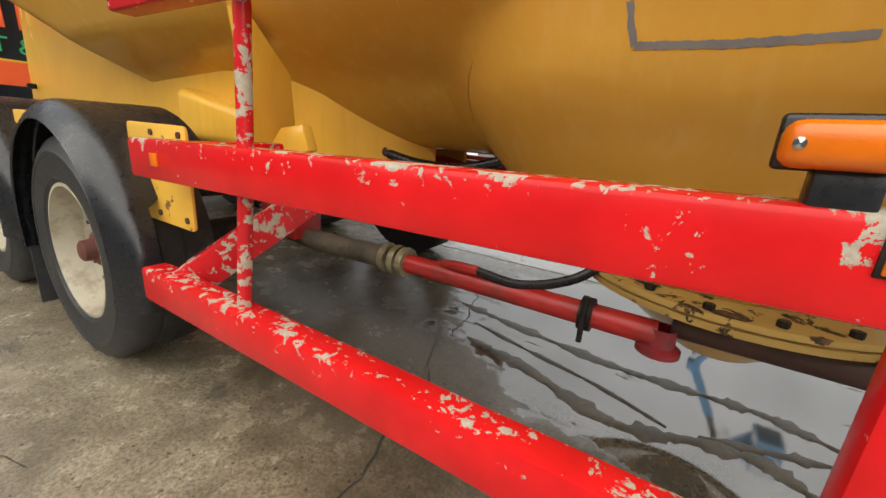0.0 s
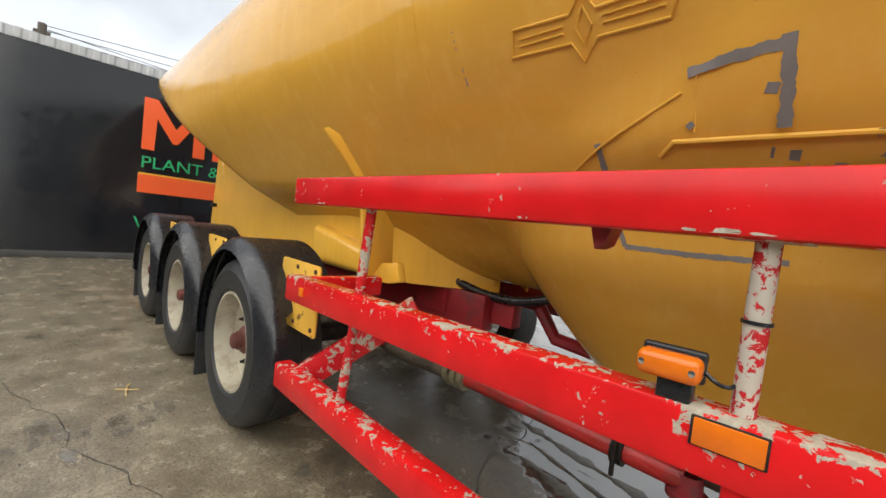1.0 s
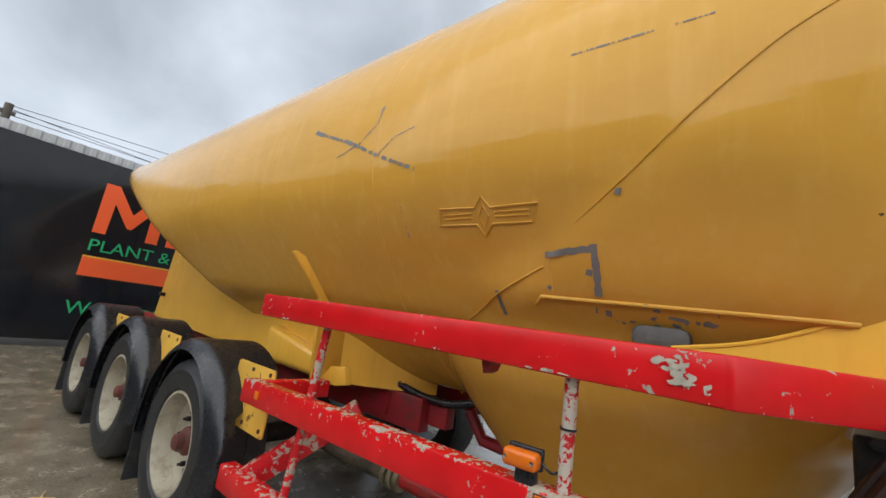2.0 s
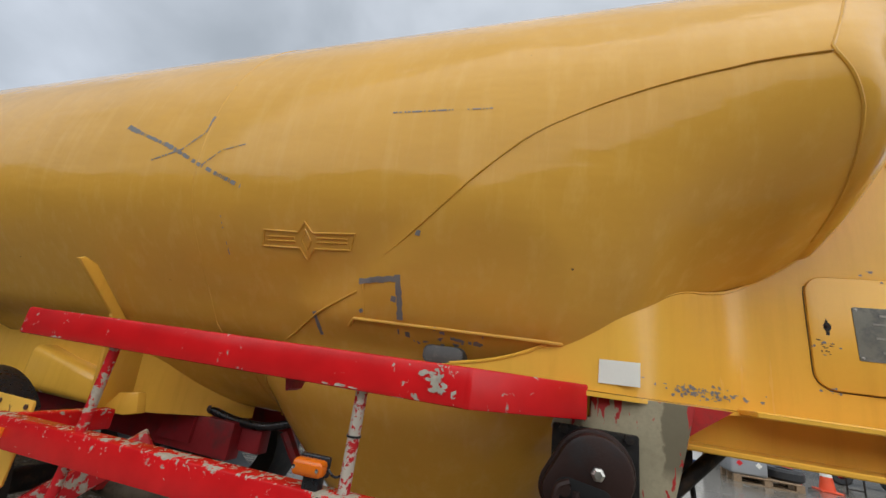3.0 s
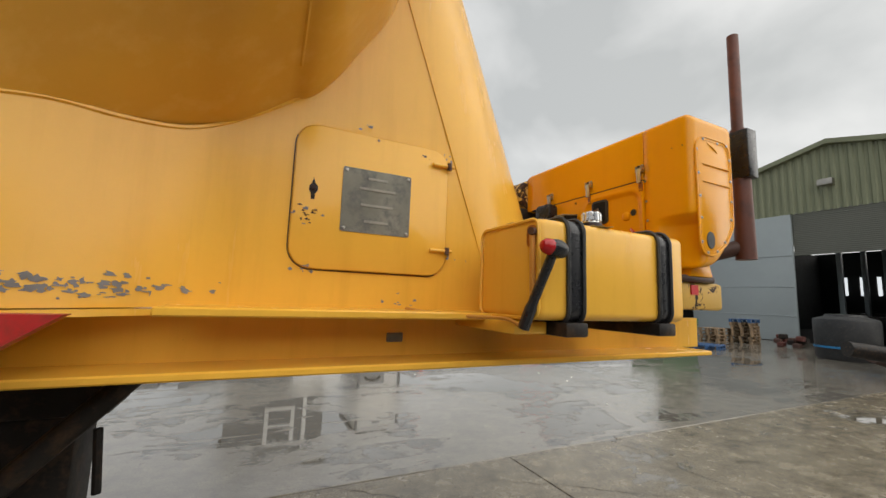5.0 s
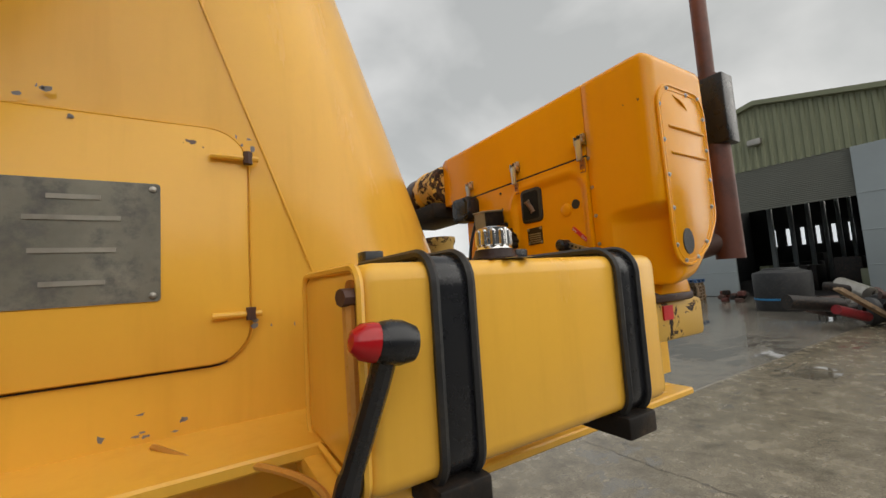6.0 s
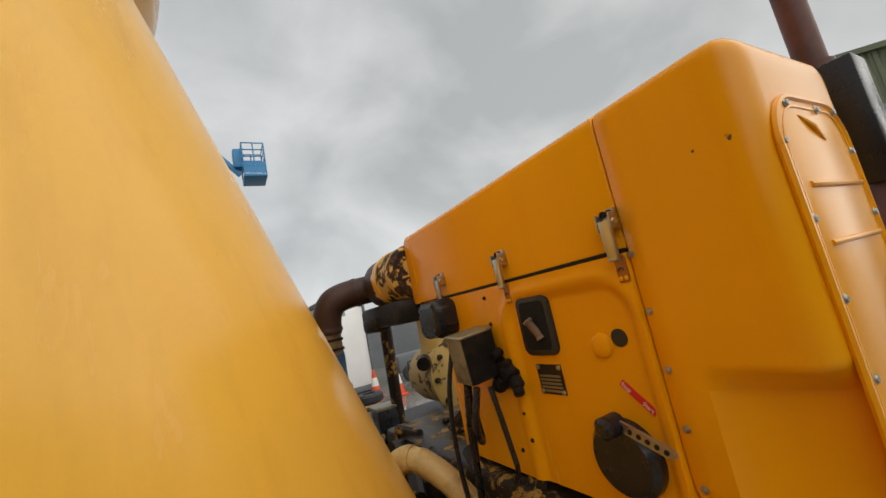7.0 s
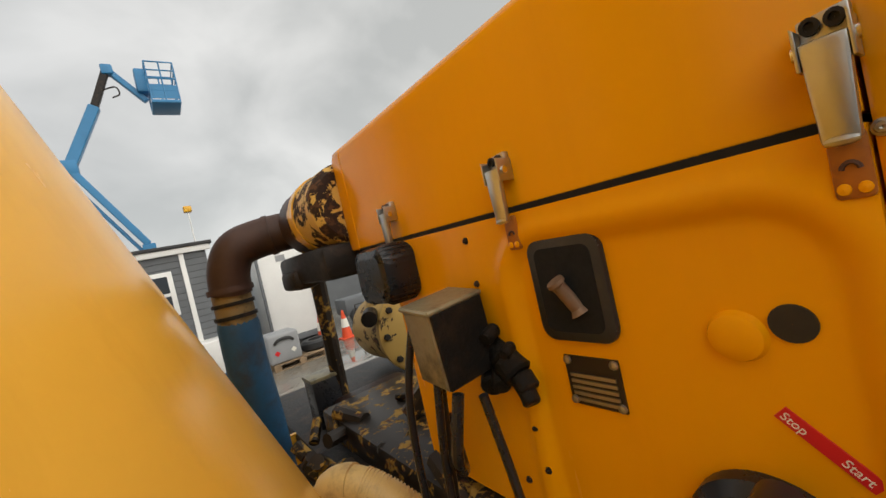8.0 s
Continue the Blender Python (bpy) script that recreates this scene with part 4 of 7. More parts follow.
# landing gear
post = part("gear_post", prism([(3.08, 1.414), (3.325, 1.414), (3.30, 1.30), (3.258, 1.125), (3.19, 0.82), (3.06, 0.82), (3.10, 1.29), (2.98, 1.31), (2.99, 1.345), (3.08, 1.35)], 0.0, 0.06, at_y(0, -0.075, 0), 0.004), GEARPOST, trailer, "landing gear post with paint worn to primer")
part("red_gusset", prism([(3.31, 1.414), (3.42, 1.414), (3.32, 1.34), (3.285, 1.22), (3.275, 1.22)], 0.0, 0.03, at_y(0, -0.06, 0)), REDPIPE, trailer, "red corner gusset")
def hull_of(circles, n=28):
    """The outline of a belt laid round two or more circles."""
    pts = [(cx + r * math.cos(2 * math.pi * k / n), cz + r * math.sin(2 * math.pi * k / n)) for cx, cz, r in circles for k in range(n)]
    pts = sorted(set((round(a, 5), round(c, 5)) for a, c in pts))

    def half(seq):
        out = []
        for p in seq:
            while len(out) > 1 and (out[-1][0] - out[-2][0]) * (p[1] - out[-2][1]) - (out[-1][1] - out[-2][1]) * (p[0] - out[-2][0]) <= 0:
                out.pop()
            out.append(p)
        return out[:-1]

    return half(pts) + half(pts[::-1])


GEAR = hull_of(((0, 0, 0.085), (-0.068, -0.05, 0.05)))
gear = part("gear_housing", prism(GEAR, -0.10, 0.012, at_y(3.086, -0.235, 1.236), 0.010), HOUSING, trailer, "rust brown gear housing smeared with black grease")
part("housing_rim", prism(hull_of(((0, 0, 0.093), (-0.07, -0.052, 0.057))), -0.06, -0.03, at_y(3.086, -0.235, 1.236), 0.004), HOUSING, gear)
part("grease_patch", prism(hull_of(((-0.058, -0.05, 0.034), (0.015, -0.052, 0.024))), 0.008, 0.0135, at_y(3.086, -0.235, 1.236), 0.001), BLACK, gear)
part("gear_nut", lathe([(0.016, 0.012), (0.015, 0.022), (0.009, 0.026), (0, 0.026)], at_y(3.092, -0.235, 1.238), 6), LATCH, gear)
part("gear_flange", box((2.985, -0.15, 0.80), (3.195, -0.12, 1.325), 0.006), GREASE, trailer, "greasy black mounting plate")
part("gear_box", box((3.02, -0.225, 0.78), (3.215, -0.10, 1.17), 0.014), GREASE, trailer, "greasy black gearbox")
for dx, dz in ((-0.07, 0.068), (0.086, 0.068), (0.086, -0.1)):
    part("flange_bolt", lathe([(0.013, 0.0), (0.012, 0.014), (0, 0.015)], at_y(3.084 + dx, -0.15, 1.246 + dz), 6), DARK, gear)
grease_rnd = random.Random(23)
for k in range(16):
    gx, gz, gr = grease_rnd.uniform(3.0, 3.2), grease_rnd.uniform(0.82, 1.2), grease_rnd.uniform(0.008, 0.026)
    part("grease_lump", lathe([(gr, 0.0), (gr * 0.95, gr * 0.3), (gr * 0.5, gr * 0.7), (0, gr * 0.75)], at_y(gx, -0.222, gz) @ Matrix.Diagonal((1, grease_rnd.uniform(0.6, 1.6), 1, 1)), 9), GREASE, gear)
for k in range(5):
    gx = grease_rnd.uniform(3.02, 3.14)
    part("chain_link", tube([(gx - 0.1 + 0.009 * math.cos(a), -0.285 + 0.006 * (k % 2), 1.13 - 0.03 * k + 0.016 * math.sin(a)) for gx in (3.11,) for a in np.linspace(0, 2 * math.pi, 12)], 0.004, 6), HOUSING, gear)
part("crank_shaft", tube([(3.02, -0.23, 1.20), (3.02, -0.285, 1.20)], 0.014, 10), HOUSING, gear)
part("crank_hook", tube(smooth_path([(3.03, -0.275, 1.215), (3.005, -0.28, 1.20), (3.0, -0.283, 1.15), (3.012, -0.283, 1.13), (3.035, -0.283, 1.13), (3.045, -0.283, 1.15), (3.045, -0.28, 1.20)]), 0.009, 8), HOUSING, gear)
part("crank_handle", tube([(3.022, -0.283, 1.13), (3.01, -0.28, 0.97), (3.005, -0.27, 0.86)], 0.017, 10), HOUSING, gear)
leg = part("landing_leg", box((3.23, 0.25, 0.62), (3.36, 0.38, 1.31), 0.008), DARK, trailer, "black square landing leg")
part("leg_inner", box((3.255, 0.275, 0.30), (3.335, 0.355, 0.75), 0.005), DARK, leg)
part("leg_foot", box((3.18, 0.20, 0.272), (3.41, 0.43, 0.302), 0.006), DARK, leg)
part("leg_collar", box((3.215, 0.235, 1.20), (3.41, 0.395, 1.28), 0.006), DARK, leg)
part("leg_strut", tube([(3.47, 0.18, 1.30), (3.27, 0.16, 1.09), (2.85, 0.2, 0.72)], 0.021, 12), DARK, trailer, "black diagonal strut")
part("leg_strut", tube([(3.40, 0.22, 1.18), (3.41, 0.22, 1.06)], 0.008, 8), DARK, trailer)
part("leg_brace", box((3.1, 0.28, 1.08), (3.26, 0.34, 1.12), 0.005), REDDULL, trailer)


# ---- writing ----
def letters(text, size, material, parent, m, depth=0.002, name="lettering"):
    cu = bpy.data.curves.new("tmp", "FONT")
    cu.body, cu.size, cu.extrude = text, size, depth
    ob = bpy.data.objects.new("tmp", cu)
    scene.collection.objects.link(ob)
    bpy.context.view_layer.update()
    me = bpy.data.meshes.new_from_object(ob.evaluated_get(bpy.context.evaluated_depsgraph_get()))
    bpy.data.objects.remove(ob)
    bpy.data.curves.remove(cu)
    me.transform(m)
    me.name = name
    me.materials.clear()
    me.materials.append(material)
    o = new(name, me)
    o.parent = parent
    return o


# ---- marks on the tank ----
def smear(points, width, rnd, out=0.0015, step=0.005, gaps=0.0):
    """A ragged strip of bare primer along points (x, z) on the near side of the tank."""
    b = bmesh.new()
    for (x0, z0), (x1, z1) in zip(points, points[1:]):
        ln = math.hypot(x1 - x0, z1 - z0)
        n = max(2, int(ln / step))
        px, pz = -(z1 - z0) / ln, (x1 - x0) / ln
        last = None
        for k in range(n + 1):
            t = k / n
            a, c = width * rnd.uniform(0.82, 1.05) * (1 + 0.12 * math.sin(k * 0.9)), width * rnd.uniform(0.82, 1.05) * (1 + 0.12 * math.sin(k * 0.7 + 2))
            x, z = x0 + (x1 - x0) * t, z0 + (z1 - z0) * t
            pair = (b.verts.new(skin(x + px * a, z + pz * a, out)), b.verts.new(skin(x - px * c, z - pz * c, out)))
            if last and rnd.random() > gaps:
                b.faces.new((last[0], pair[0], pair[1], last[1]))
            last = pair
    return b


rnd = random.Random(11)
marks = (([(2.37, 1.648), (2.505, 1.66)], 0.009, 0.0), ([(2.512, 1.672), (2.516, 1.60), (2.516, 1.544)], 0.010, 0.0), ([(2.488, 1.605), (2.505, 1.60)], 0.008, 0.0), ([(2.19, 1.545), (2.20, 1.475)], 0.008, 0.1), ([(2.375, 1.565), (2.382, 1.556)], 0.006, 0.0),
         ([(1.245, 2.196), (1.32, 2.165)], 0.011, 0.0), ([(1.32, 2.165), (1.55, 2.08), (1.72, 2.0), (1.92, 1.92)], 0.007, 0.4), ([(1.50, 2.10), (1.57, 2.07)], 0.009, 0.1),
         ([(1.70, 2.215), (1.69, 2.14), (1.60, 2.07), (1.46, 2.03)], 0.0035, 0.25), ([(1.72, 2.0), (1.80, 2.06), (1.90, 2.08)], 0.0022, 0.2), ([(1.70, 2.215), (1.695, 2.19)], 0.007, 0.0), ([(2.454, 2.173), (2.66, 2.168)], 0.003, 0.2), ([(2.70, 2.166), (2.782, 2.164)], 0.0025, 0.3),
         ([(2.575, 1.79), (2.59, 1.785)], 0.008, 0.0), ([(1.83, 1.84), (1.845, 1.70)], 0.002, 0.6),
         ([(2.50, 1.512), (2.54, 1.505)], 0.008, 0.2), ([(2.66, 1.51), (2.76, 1.50)], 0.004, 0.4))
for pts, w, g in marks:
    part("bare_patch", smear(pts, w, rnd, gaps=g), GREYP, tank, "grey bare primer scar")
# scars low on the hopper
for pts, w, g in (([(2.213, 1.385), (2.221, 1.345), (2.228, 1.321), (2.38, 1.318), (2.54, 1.322)], 0.0065, 0.0),):
    part("bare_patch", smear(pts, w, rnd, gaps=g), GREYP, tank, "grey bare primer scar")
# dark cover beside the rail
part("oval_cover", prism(rounded(0.13, 0.056, 0.022, 5), -0.10, 0.0, at_y(2.655, -0.145, 1.458), 0.008), COVERGREY, tank, "dark grey oval cover")
scar_rnd = random.Random(19)
for k in range(22):
    x, z = scar_rnd.gauss(2.66, 0.075), scar_rnd.gauss(1.492, 0.014)
    bm = bmesh.new()
    bm.faces.new([bm.verts.new(skin(px, pz, 0.002)) for px, pz in blot(x, z, scar_rnd.uniform(0.003, 0.012), scar_rnd.uniform(0.002, 0.006), scar_rnd, 8)])
    part("bare_patch", bm, GREYP, tank, smooth=0)

# raised maker's badge: a bar with a four-pointed star, its words as plain ridges
B0, B1 = (1.993, 1.739), (2.375, 1.78)


def badge_at(u, v):
    """u along the badge from 0 to 1, v up in metres."""
    x = B0[0] + (B1[0] - B0[0]) * u
    return x, 1.76 + v


def badge_line(pts, r, name, parent):
    return part(name, tube([skin(*badge_at(u, v), 0.002) for u, v in pts], r, 6), TANK, parent)


bar_l = [(0.02, -0.022), (0.06, 0.026), (0.42, 0.022), (0.5, 0.052), (0.57, 0.02), (0.98, 0.022), (0.92, -0.024), (0.57, -0.024), (0.48, -0.058), (0.42, -0.024), (0.02, -0.022)]
badge = badge_line(bar_l, 0.0035, "badge", tank)
tagged(badge, "raised badge with a four-pointed star")
badge_line([(0.5, 0.03), (0.54, -0.002), (0.49, -0.034), (0.45, -0.002), (0.5, 0.03)], 0.003, "star", tank)
for a, c in ((0.09, 0.38), (0.60, 0.90)):
    for v in (-0.006, 0.006):
        badge_line([(a + (c - a) * k / 12, v + 0.0015 * (k % 2)) for k in range(13)], 0.0025, "word_ridge", tank)

# ---- fuel tank on the neck ----
fuel = thing("fuel_tank", "yellow steel fuel tank held by two black straps", "fuel tank", within=TRAILER)
part("tank_body", box((4.15, -0.172, 1.417), (4.61, 0.048, 1.625), 0.018, 4), SKIRT, fuel, "yellow painted tank with rounded edges")
rim = [(4.151, -0.062 + px, 1.521 + pz) for px, pz in rounded(0.214, 0.202, 0.02, 5)]
part("end_rim", tube(rim + rim[:1], 0.004, 6), SKIRT, fuel)
part("rust_patch", prism(rounded(0.03, 0.045, 0.01, 4), 0.0, 0.001, facing_back(4.1502, -0.148, 1.588)), RUSTYEL, fuel, "rust round the tube fitting")


def strap(x):
    ring = rounded(0.226, 0.221, 0.032, 6)
    m = Matrix.Translation((x, -0.0625, 1.521)) @ Matrix(((0, 0, 1, 0), (1, 0, 0, 0), (0, 1, 0, 0), (0, 0, 0, 1)))
    s = part("strap", prism(ring, -0.019, 0.019, m, 0.002), FENDER, fuel, "black steel strap lined with rubber")
    for d in (-0.021, 0.021):
        pts = [m @ Vector((px * 1.012, py * 1.02, d)) for px, py in ring]
        part("strap_edge", tube(pts + pts[:1], 0.005, 6), RUBBER, s)
    return s


strap(4.244)
strap(4.526)
for x in (4.244, 4.526):
    clip = part("strap_clip", box((x - 0.014, 0.024, 1.618), (x + 0.014, 0.029, 1.654), 0.002), FENDER, fuel, "black strap lug")
    for dx in (-0.014, 0.0105):
        part("lug_cheek", box((x + dx, 0.029, 1.618), (x + dx + 0.0035, 0.056, 1.654), 0.001), FENDER, clip)
    part("strap_bolt", tube([(x, 0.046, 1.62), (x, 0.046, 1.652)], 0.008, 8), DARK, clip)
    part("support_arm", box((x - 0.03, -0.18, 1.385), (x + 0.03, 0.14, 1.414), 0.004), DARK, fuel)
part("support_arm", box((4.13, -0.12, 1.386), (4.22, 0.14, 1.412), 0.004), SKIRT, fuel)
CX, CY = 4.339, -0.128
part("filler_neck", lathe([(0.029, 0.0), (0.029, 0.004), (0.026, 0.007), (0.0235, 0.014), (0.0, 0.014)], Matrix.Translation((CX, CY, 1.624)), 32), HOUSING, fuel, "rusty filler neck")
cap = part("filler_cap", lathe([(0.0215, 0.0), (0.0225, 0.003), (0.0205, 0.006), (0.0185, 0.008), (0.0185, 0.026), (0.0185, 0.0285), (0.0145, 0.030), (0.0105, 0.0285), (0.0, 0.0285)], Matrix.Translation((CX, CY, 1.636)), 48), CHROME, fuel, "ribbed chrome filler cap")
for k in range(11):
    a = 2 * math.pi * k / 11
    part("cap_rib", tube([(CX + 0.0185 * math.cos(a), CY + 0.0185 * math.sin(a), z) for z in (1.6425, 1.644, 1.660, 1.6625)], [0.0025, 0.0045, 0.0042, 0.002], 10), CHROME, cap)
rnd = random.Random(3)


def worn(cx, cy, w, h, n, rough=0.1, top=1.6256):
    """A thin worn patch with an uneven edge on top of the tank."""
    p, q, r = rnd.uniform(0, 6), rnd.uniform(0, 6), rnd.uniform(0, 6)
    bm = bmesh.new()
    ring = []
    for k in range(n):
        a = 2 * math.pi * k / n
        g = 1 + rough * (math.sin(3 * a + p) + 0.7 * math.sin(5 * a + q) + 0.6 * math.sin(9 * a + r))
        ring.append(bm.verts.new((cx + w * g * math.cos(a), cy + h * g * math.sin(a), top)))
    mid = bm.verts.new((cx, cy, top))
    for k in range(n):
        bm.faces.new((mid, ring[k], ring[(k + 1) % n]))
    part("worn_patch", bm, WORNMETAL, fuel, "paint worn to bare metal round the filler", smooth=0)


worn(4.339, -0.128, 0.041, 0.036, 60, 0.03)
for k, (dx, dy, w, h) in enumerate(((-0.012, -0.044, 0.006, 0.016), (0.012, -0.046, 0.008, 0.014), (-0.03, -0.035, 0.007, 0.01), (0.04, -0.01, 0.012, 0.006))):
    worn(4.339 + dx, -0.128 + dy * 0.8, w, h, 24, 0.16, 1.62545 - 0.00003 * k)
worn(4.385, -0.008, 0.118, 0.030, 80, 0.04)
worn(4.31, -0.026, 0.036, 0.014, 40, 0.15, 1.6254)
worn(4.30, -0.062, 0.012, 0.007, 24, 0.15)
# side lamp on a rubber arm
lamp2 = part("lamp_arm", tube(smooth_path([(4.13, -0.15, 1.40), (4.14, -0.165, 1.45), (4.155, -0.19, 1.52), (4.16, -0.20, 1.548)]), [0.012] * 6 + [0.010] * 6 + [0.010] * 7, 10), FENDER, fuel, "black rubber lamp arm")
part("lamp_head", lathe([(0.0, 0.018), (0.009, 0.016), (0.016, 0.008), (0.018, 0.0), (0.0185, -0.01), (0.015, -0.022), (0, -0.024)], Matrix.Translation((4.16, -0.205, 1.558)) @ Matrix.Rotation(radians(-80), 4, "Y"), 24), FENDER, lamp2)
part("lamp_lens", lathe([(0.0, 0.028), (0.008, 0.026), (0.014, 0.019), (0.016, 0.010), (0.016, 0.006), (0, 0.006)], Matrix.Translation((4.155, -0.205, 1.558)) @ Matrix.Rotation(radians(-80), 4, "Y"), 24), REDLENS, lamp2, "red lamp lens")
part("sight_tube", tube([(4.146, -0.158, 1.43), (4.144, -0.158, 1.59)], 0.006, 8), SIGHT, fuel, "amber sight tube")
part("tube_fitting", tube([(4.155, -0.158, 1.595), (4.135, -0.164, 1.595)], 0.008, 8), RUSTPIPE, fuel)
part("tank_cable", tube(smooth_path([(3.98, 0.11, 1.426), (4.03, 0.04, 1.419), (4.09, -0.02, 1.416), (4.125, -0.10, 1.416), (4.13, -0.15, 1.40)]), 0.004, 6), SIGHT, fuel)

# ---- engine pack across the neck ----
engine = thing("engine_pack", "orange hooded diesel engine pack on the trailer neck", "engine", place=(-0.07, 0.032, -0.012), within=TRAILER)
EX = 4.85
END = [(EX, 1.60), (4.885, 1.58), (4.955, 1.59), (5.072, 1.70), (5.072, 2.053), (EX, 2.053), (EX, 1.742), (EX, 1.715)]


def cowl_ring(y, inset, dent):
    """The outline of the end cowl at y, drawn in by inset, its lower rear corner dented in."""
    pts = [(x + (dent if k in (0, 7) else 0), z) for k, (x, z) in enumerate(END)]
    pts = round_poly(pts, [0.03, 0.03, 0.03, 0.04, 0.02, 0.018, 0.006, 0.006], 5)
    cx, cz = 4.965, 1.82
    return [(cx + (x - cx) * (1 - inset / 0.115), y, cz + (z - cz) * (1 - inset / 0.22)) for x, z in pts]


rings = [cowl_ring(0.0275, 0.0018, 0.0), cowl_ring(0.025, 0.0, 0.0), cowl_ring(0.0, 0.0, 0.0)]
for y, d in ((-0.018, 0.0), (-0.03, 0.012), (-0.06, 0.026), (-0.095, 0.038)):
    rings.append(cowl_ring(y, 0.0, d))
for a in (15, 30, 45, 60, 75, 90):
    rings.append(cowl_ring(-0.104 - 0.026 * math.sin(radians(a)), 0.026 * (1 - math.cos(radians(a))), 0.04))
hood_end = part("hood_end", loft(rings), HOOD, engine, "orange gloss end cowl", 40)
LID = round_poly([(EX, 1.880), (5.072, 1.880), (5.072, 2.053), (EX, 2.053)], [0.003, 0.003, 0.02, 0.018], 6)
lid_rings = []
for y, ins in ((0.0295, 0.0018), (0.032, 0.0), (0.60, 0.0), (0.602, 0.002), (0.604, 0.0), (0.63, 0.0), (0.645, 0.004), (0.655, 0.012), (0.66, 0.024)):
    lid_rings.append([(4.961 + (x - 4.961) * (1 - ins / 0.11), y, 1.96 + (z - 1.96) * (1 - ins / 0.085)) for x, z in LID])
part("hood_lid", loft(lid_rings), HOOD, engine, "orange gloss hood lid", 40)
part("lid_gasket", box((EX - 0.0015, 0.031, 1.8755), (5.06, 0.60, 1.8815)), BLACK, engine)
PX = EX + 0.007  # the sunk face of the side cowl


def cowl_fn(u, v):
    """The side cowl, with a panel sunk into it behind a soft rounded step."""
    edge = u < 0.004 or u > 0.996 or v < 0.004 or v > 0.996
    y, z = 0.029 + 0.471 * min(max((u - 0.01) / 0.98, 0), 1), 1.56 + 0.3158 * min(max((v - 0.01) / 0.98, 0), 1)
    qx, qz = abs(y - 0.158) - 0.122 + 0.05, abs(z - 1.68) - 0.172 + 0.05
    gap = math.hypot(max(qx, 0), max(qz, 0)) + min(max(qx, qz), 0) - 0.05
    t = min(max(-gap / 0.016, 0), 1)
    lip = 0.002 * math.exp(-((gap - 0.006) / 0.007) ** 2)
    return Vector((EX + 0.004 if edge else EX - 0.006 + 0.007 * t * t * (3 - 2 * t) - lip, y, z))


side = part("side_cowl", sheet(cowl_fn, 150, 120), HOOD, engine, "orange side cowl with a sunk panel")
part("cowl_core", box((EX + 0.0035, 0.029, 1.56), (5.06, 0.50, 1.8765), 0.002), HOOD, side)
# inspection recess
rec = part("recess_frame", prism(rounded(0.074, 0.092, 0.014, 5), 0.004, 0.012, facing_back(PX, 0.2115, 1.802), 0.003), RUBBER, engine, "black rubber framed recess")
# flat black sheet level with the frame, painted for the dark of a hollow
part("recess_shade", prism(rounded(0.056, 0.074, 0.008, 4), 0.009, 0.0125, facing_back(PX, 0.2115, 1.802)), BLACK, rec)
part("pull_knob", tube([(PX - 0.012, 0.203, 1.782), (PX - 0.013, 0.205, 1.787), (PX - 0.022, 0.212, 1.808), (PX - 0.0225, 0.2125, 1.8095), (PX - 0.024, 0.2135, 1.8125)], [0.0085, 0.006, 0.006, 0.0082, 0.0078], 12), KNOB, rec, "worn beige pull knob")
dpl = part("maker_plate", prism([(-0.0255, -0.022), (0.0255, -0.022), (0.0255, 0.022), (-0.0255, 0.022)], 0.006, 0.008, facing_back(PX, 0.2085, 1.72)), PLATEBLACK, engine, "black and silver engine plate")
for k in range(5):
    part("print_line", box((PX - 0.0092, 0.187, 1.7015 + 0.0055 * k), (PX - 0.0078, 0.230, 1.7045 + 0.0055 * k)), STEEL, dpl)
for dy in (-0.022, 0.022):
    for dz in (-0.018, 0.018):
        part("rivet", lathe([(0.004, 0.0), (0.0035, 0.002), (0, 0.003)], facing_back(PX - 0.008, 0.2085 + dy, 1.72 + dz), 8), STEEL, dpl)
part("round_boss", lathe([(0.0165, 0.003), (0.0145, 0.008), (0.009, 0.0105), (0, 0.010)], facing_back(PX - 0.003, 0.099, 1.768), 28), HOOD, engine)
part("rubber_plug", lathe([(0.0112, 0.005), (0.0112, 0.0075), (0, 0.0075)], facing_back(PX, 0.071, 1.777), 24), RUBBER, engine, "black rubber plug")
lab = part("stop_start_label", prism([(-0.0285, -0.0046), (0.022, -0.0046), (0.022, 0.0046), (-0.0285, 0.0046)], 0.006, 0.0072, facing_back(PX, 0.0645, 1.7035) @ Matrix.Rotation(radians(-43), 4, "Z")), LABELRED, engine, "red stop and start label")
mlab = facing_back(PX - 0.0072, 0.0645, 1.7035) @ Matrix.Rotation(radians(-43), 4, "Z")
letters("Stop", 0.0074, WHITE, lab, mlab @ Matrix.Translation((-0.027, -0.0028, 0)), 0.0003)
letters("Start", 0.0074, WHITE, lab, mlab @ Matrix.Translation((0.0045, -0.0026, 0)), 0.0003)


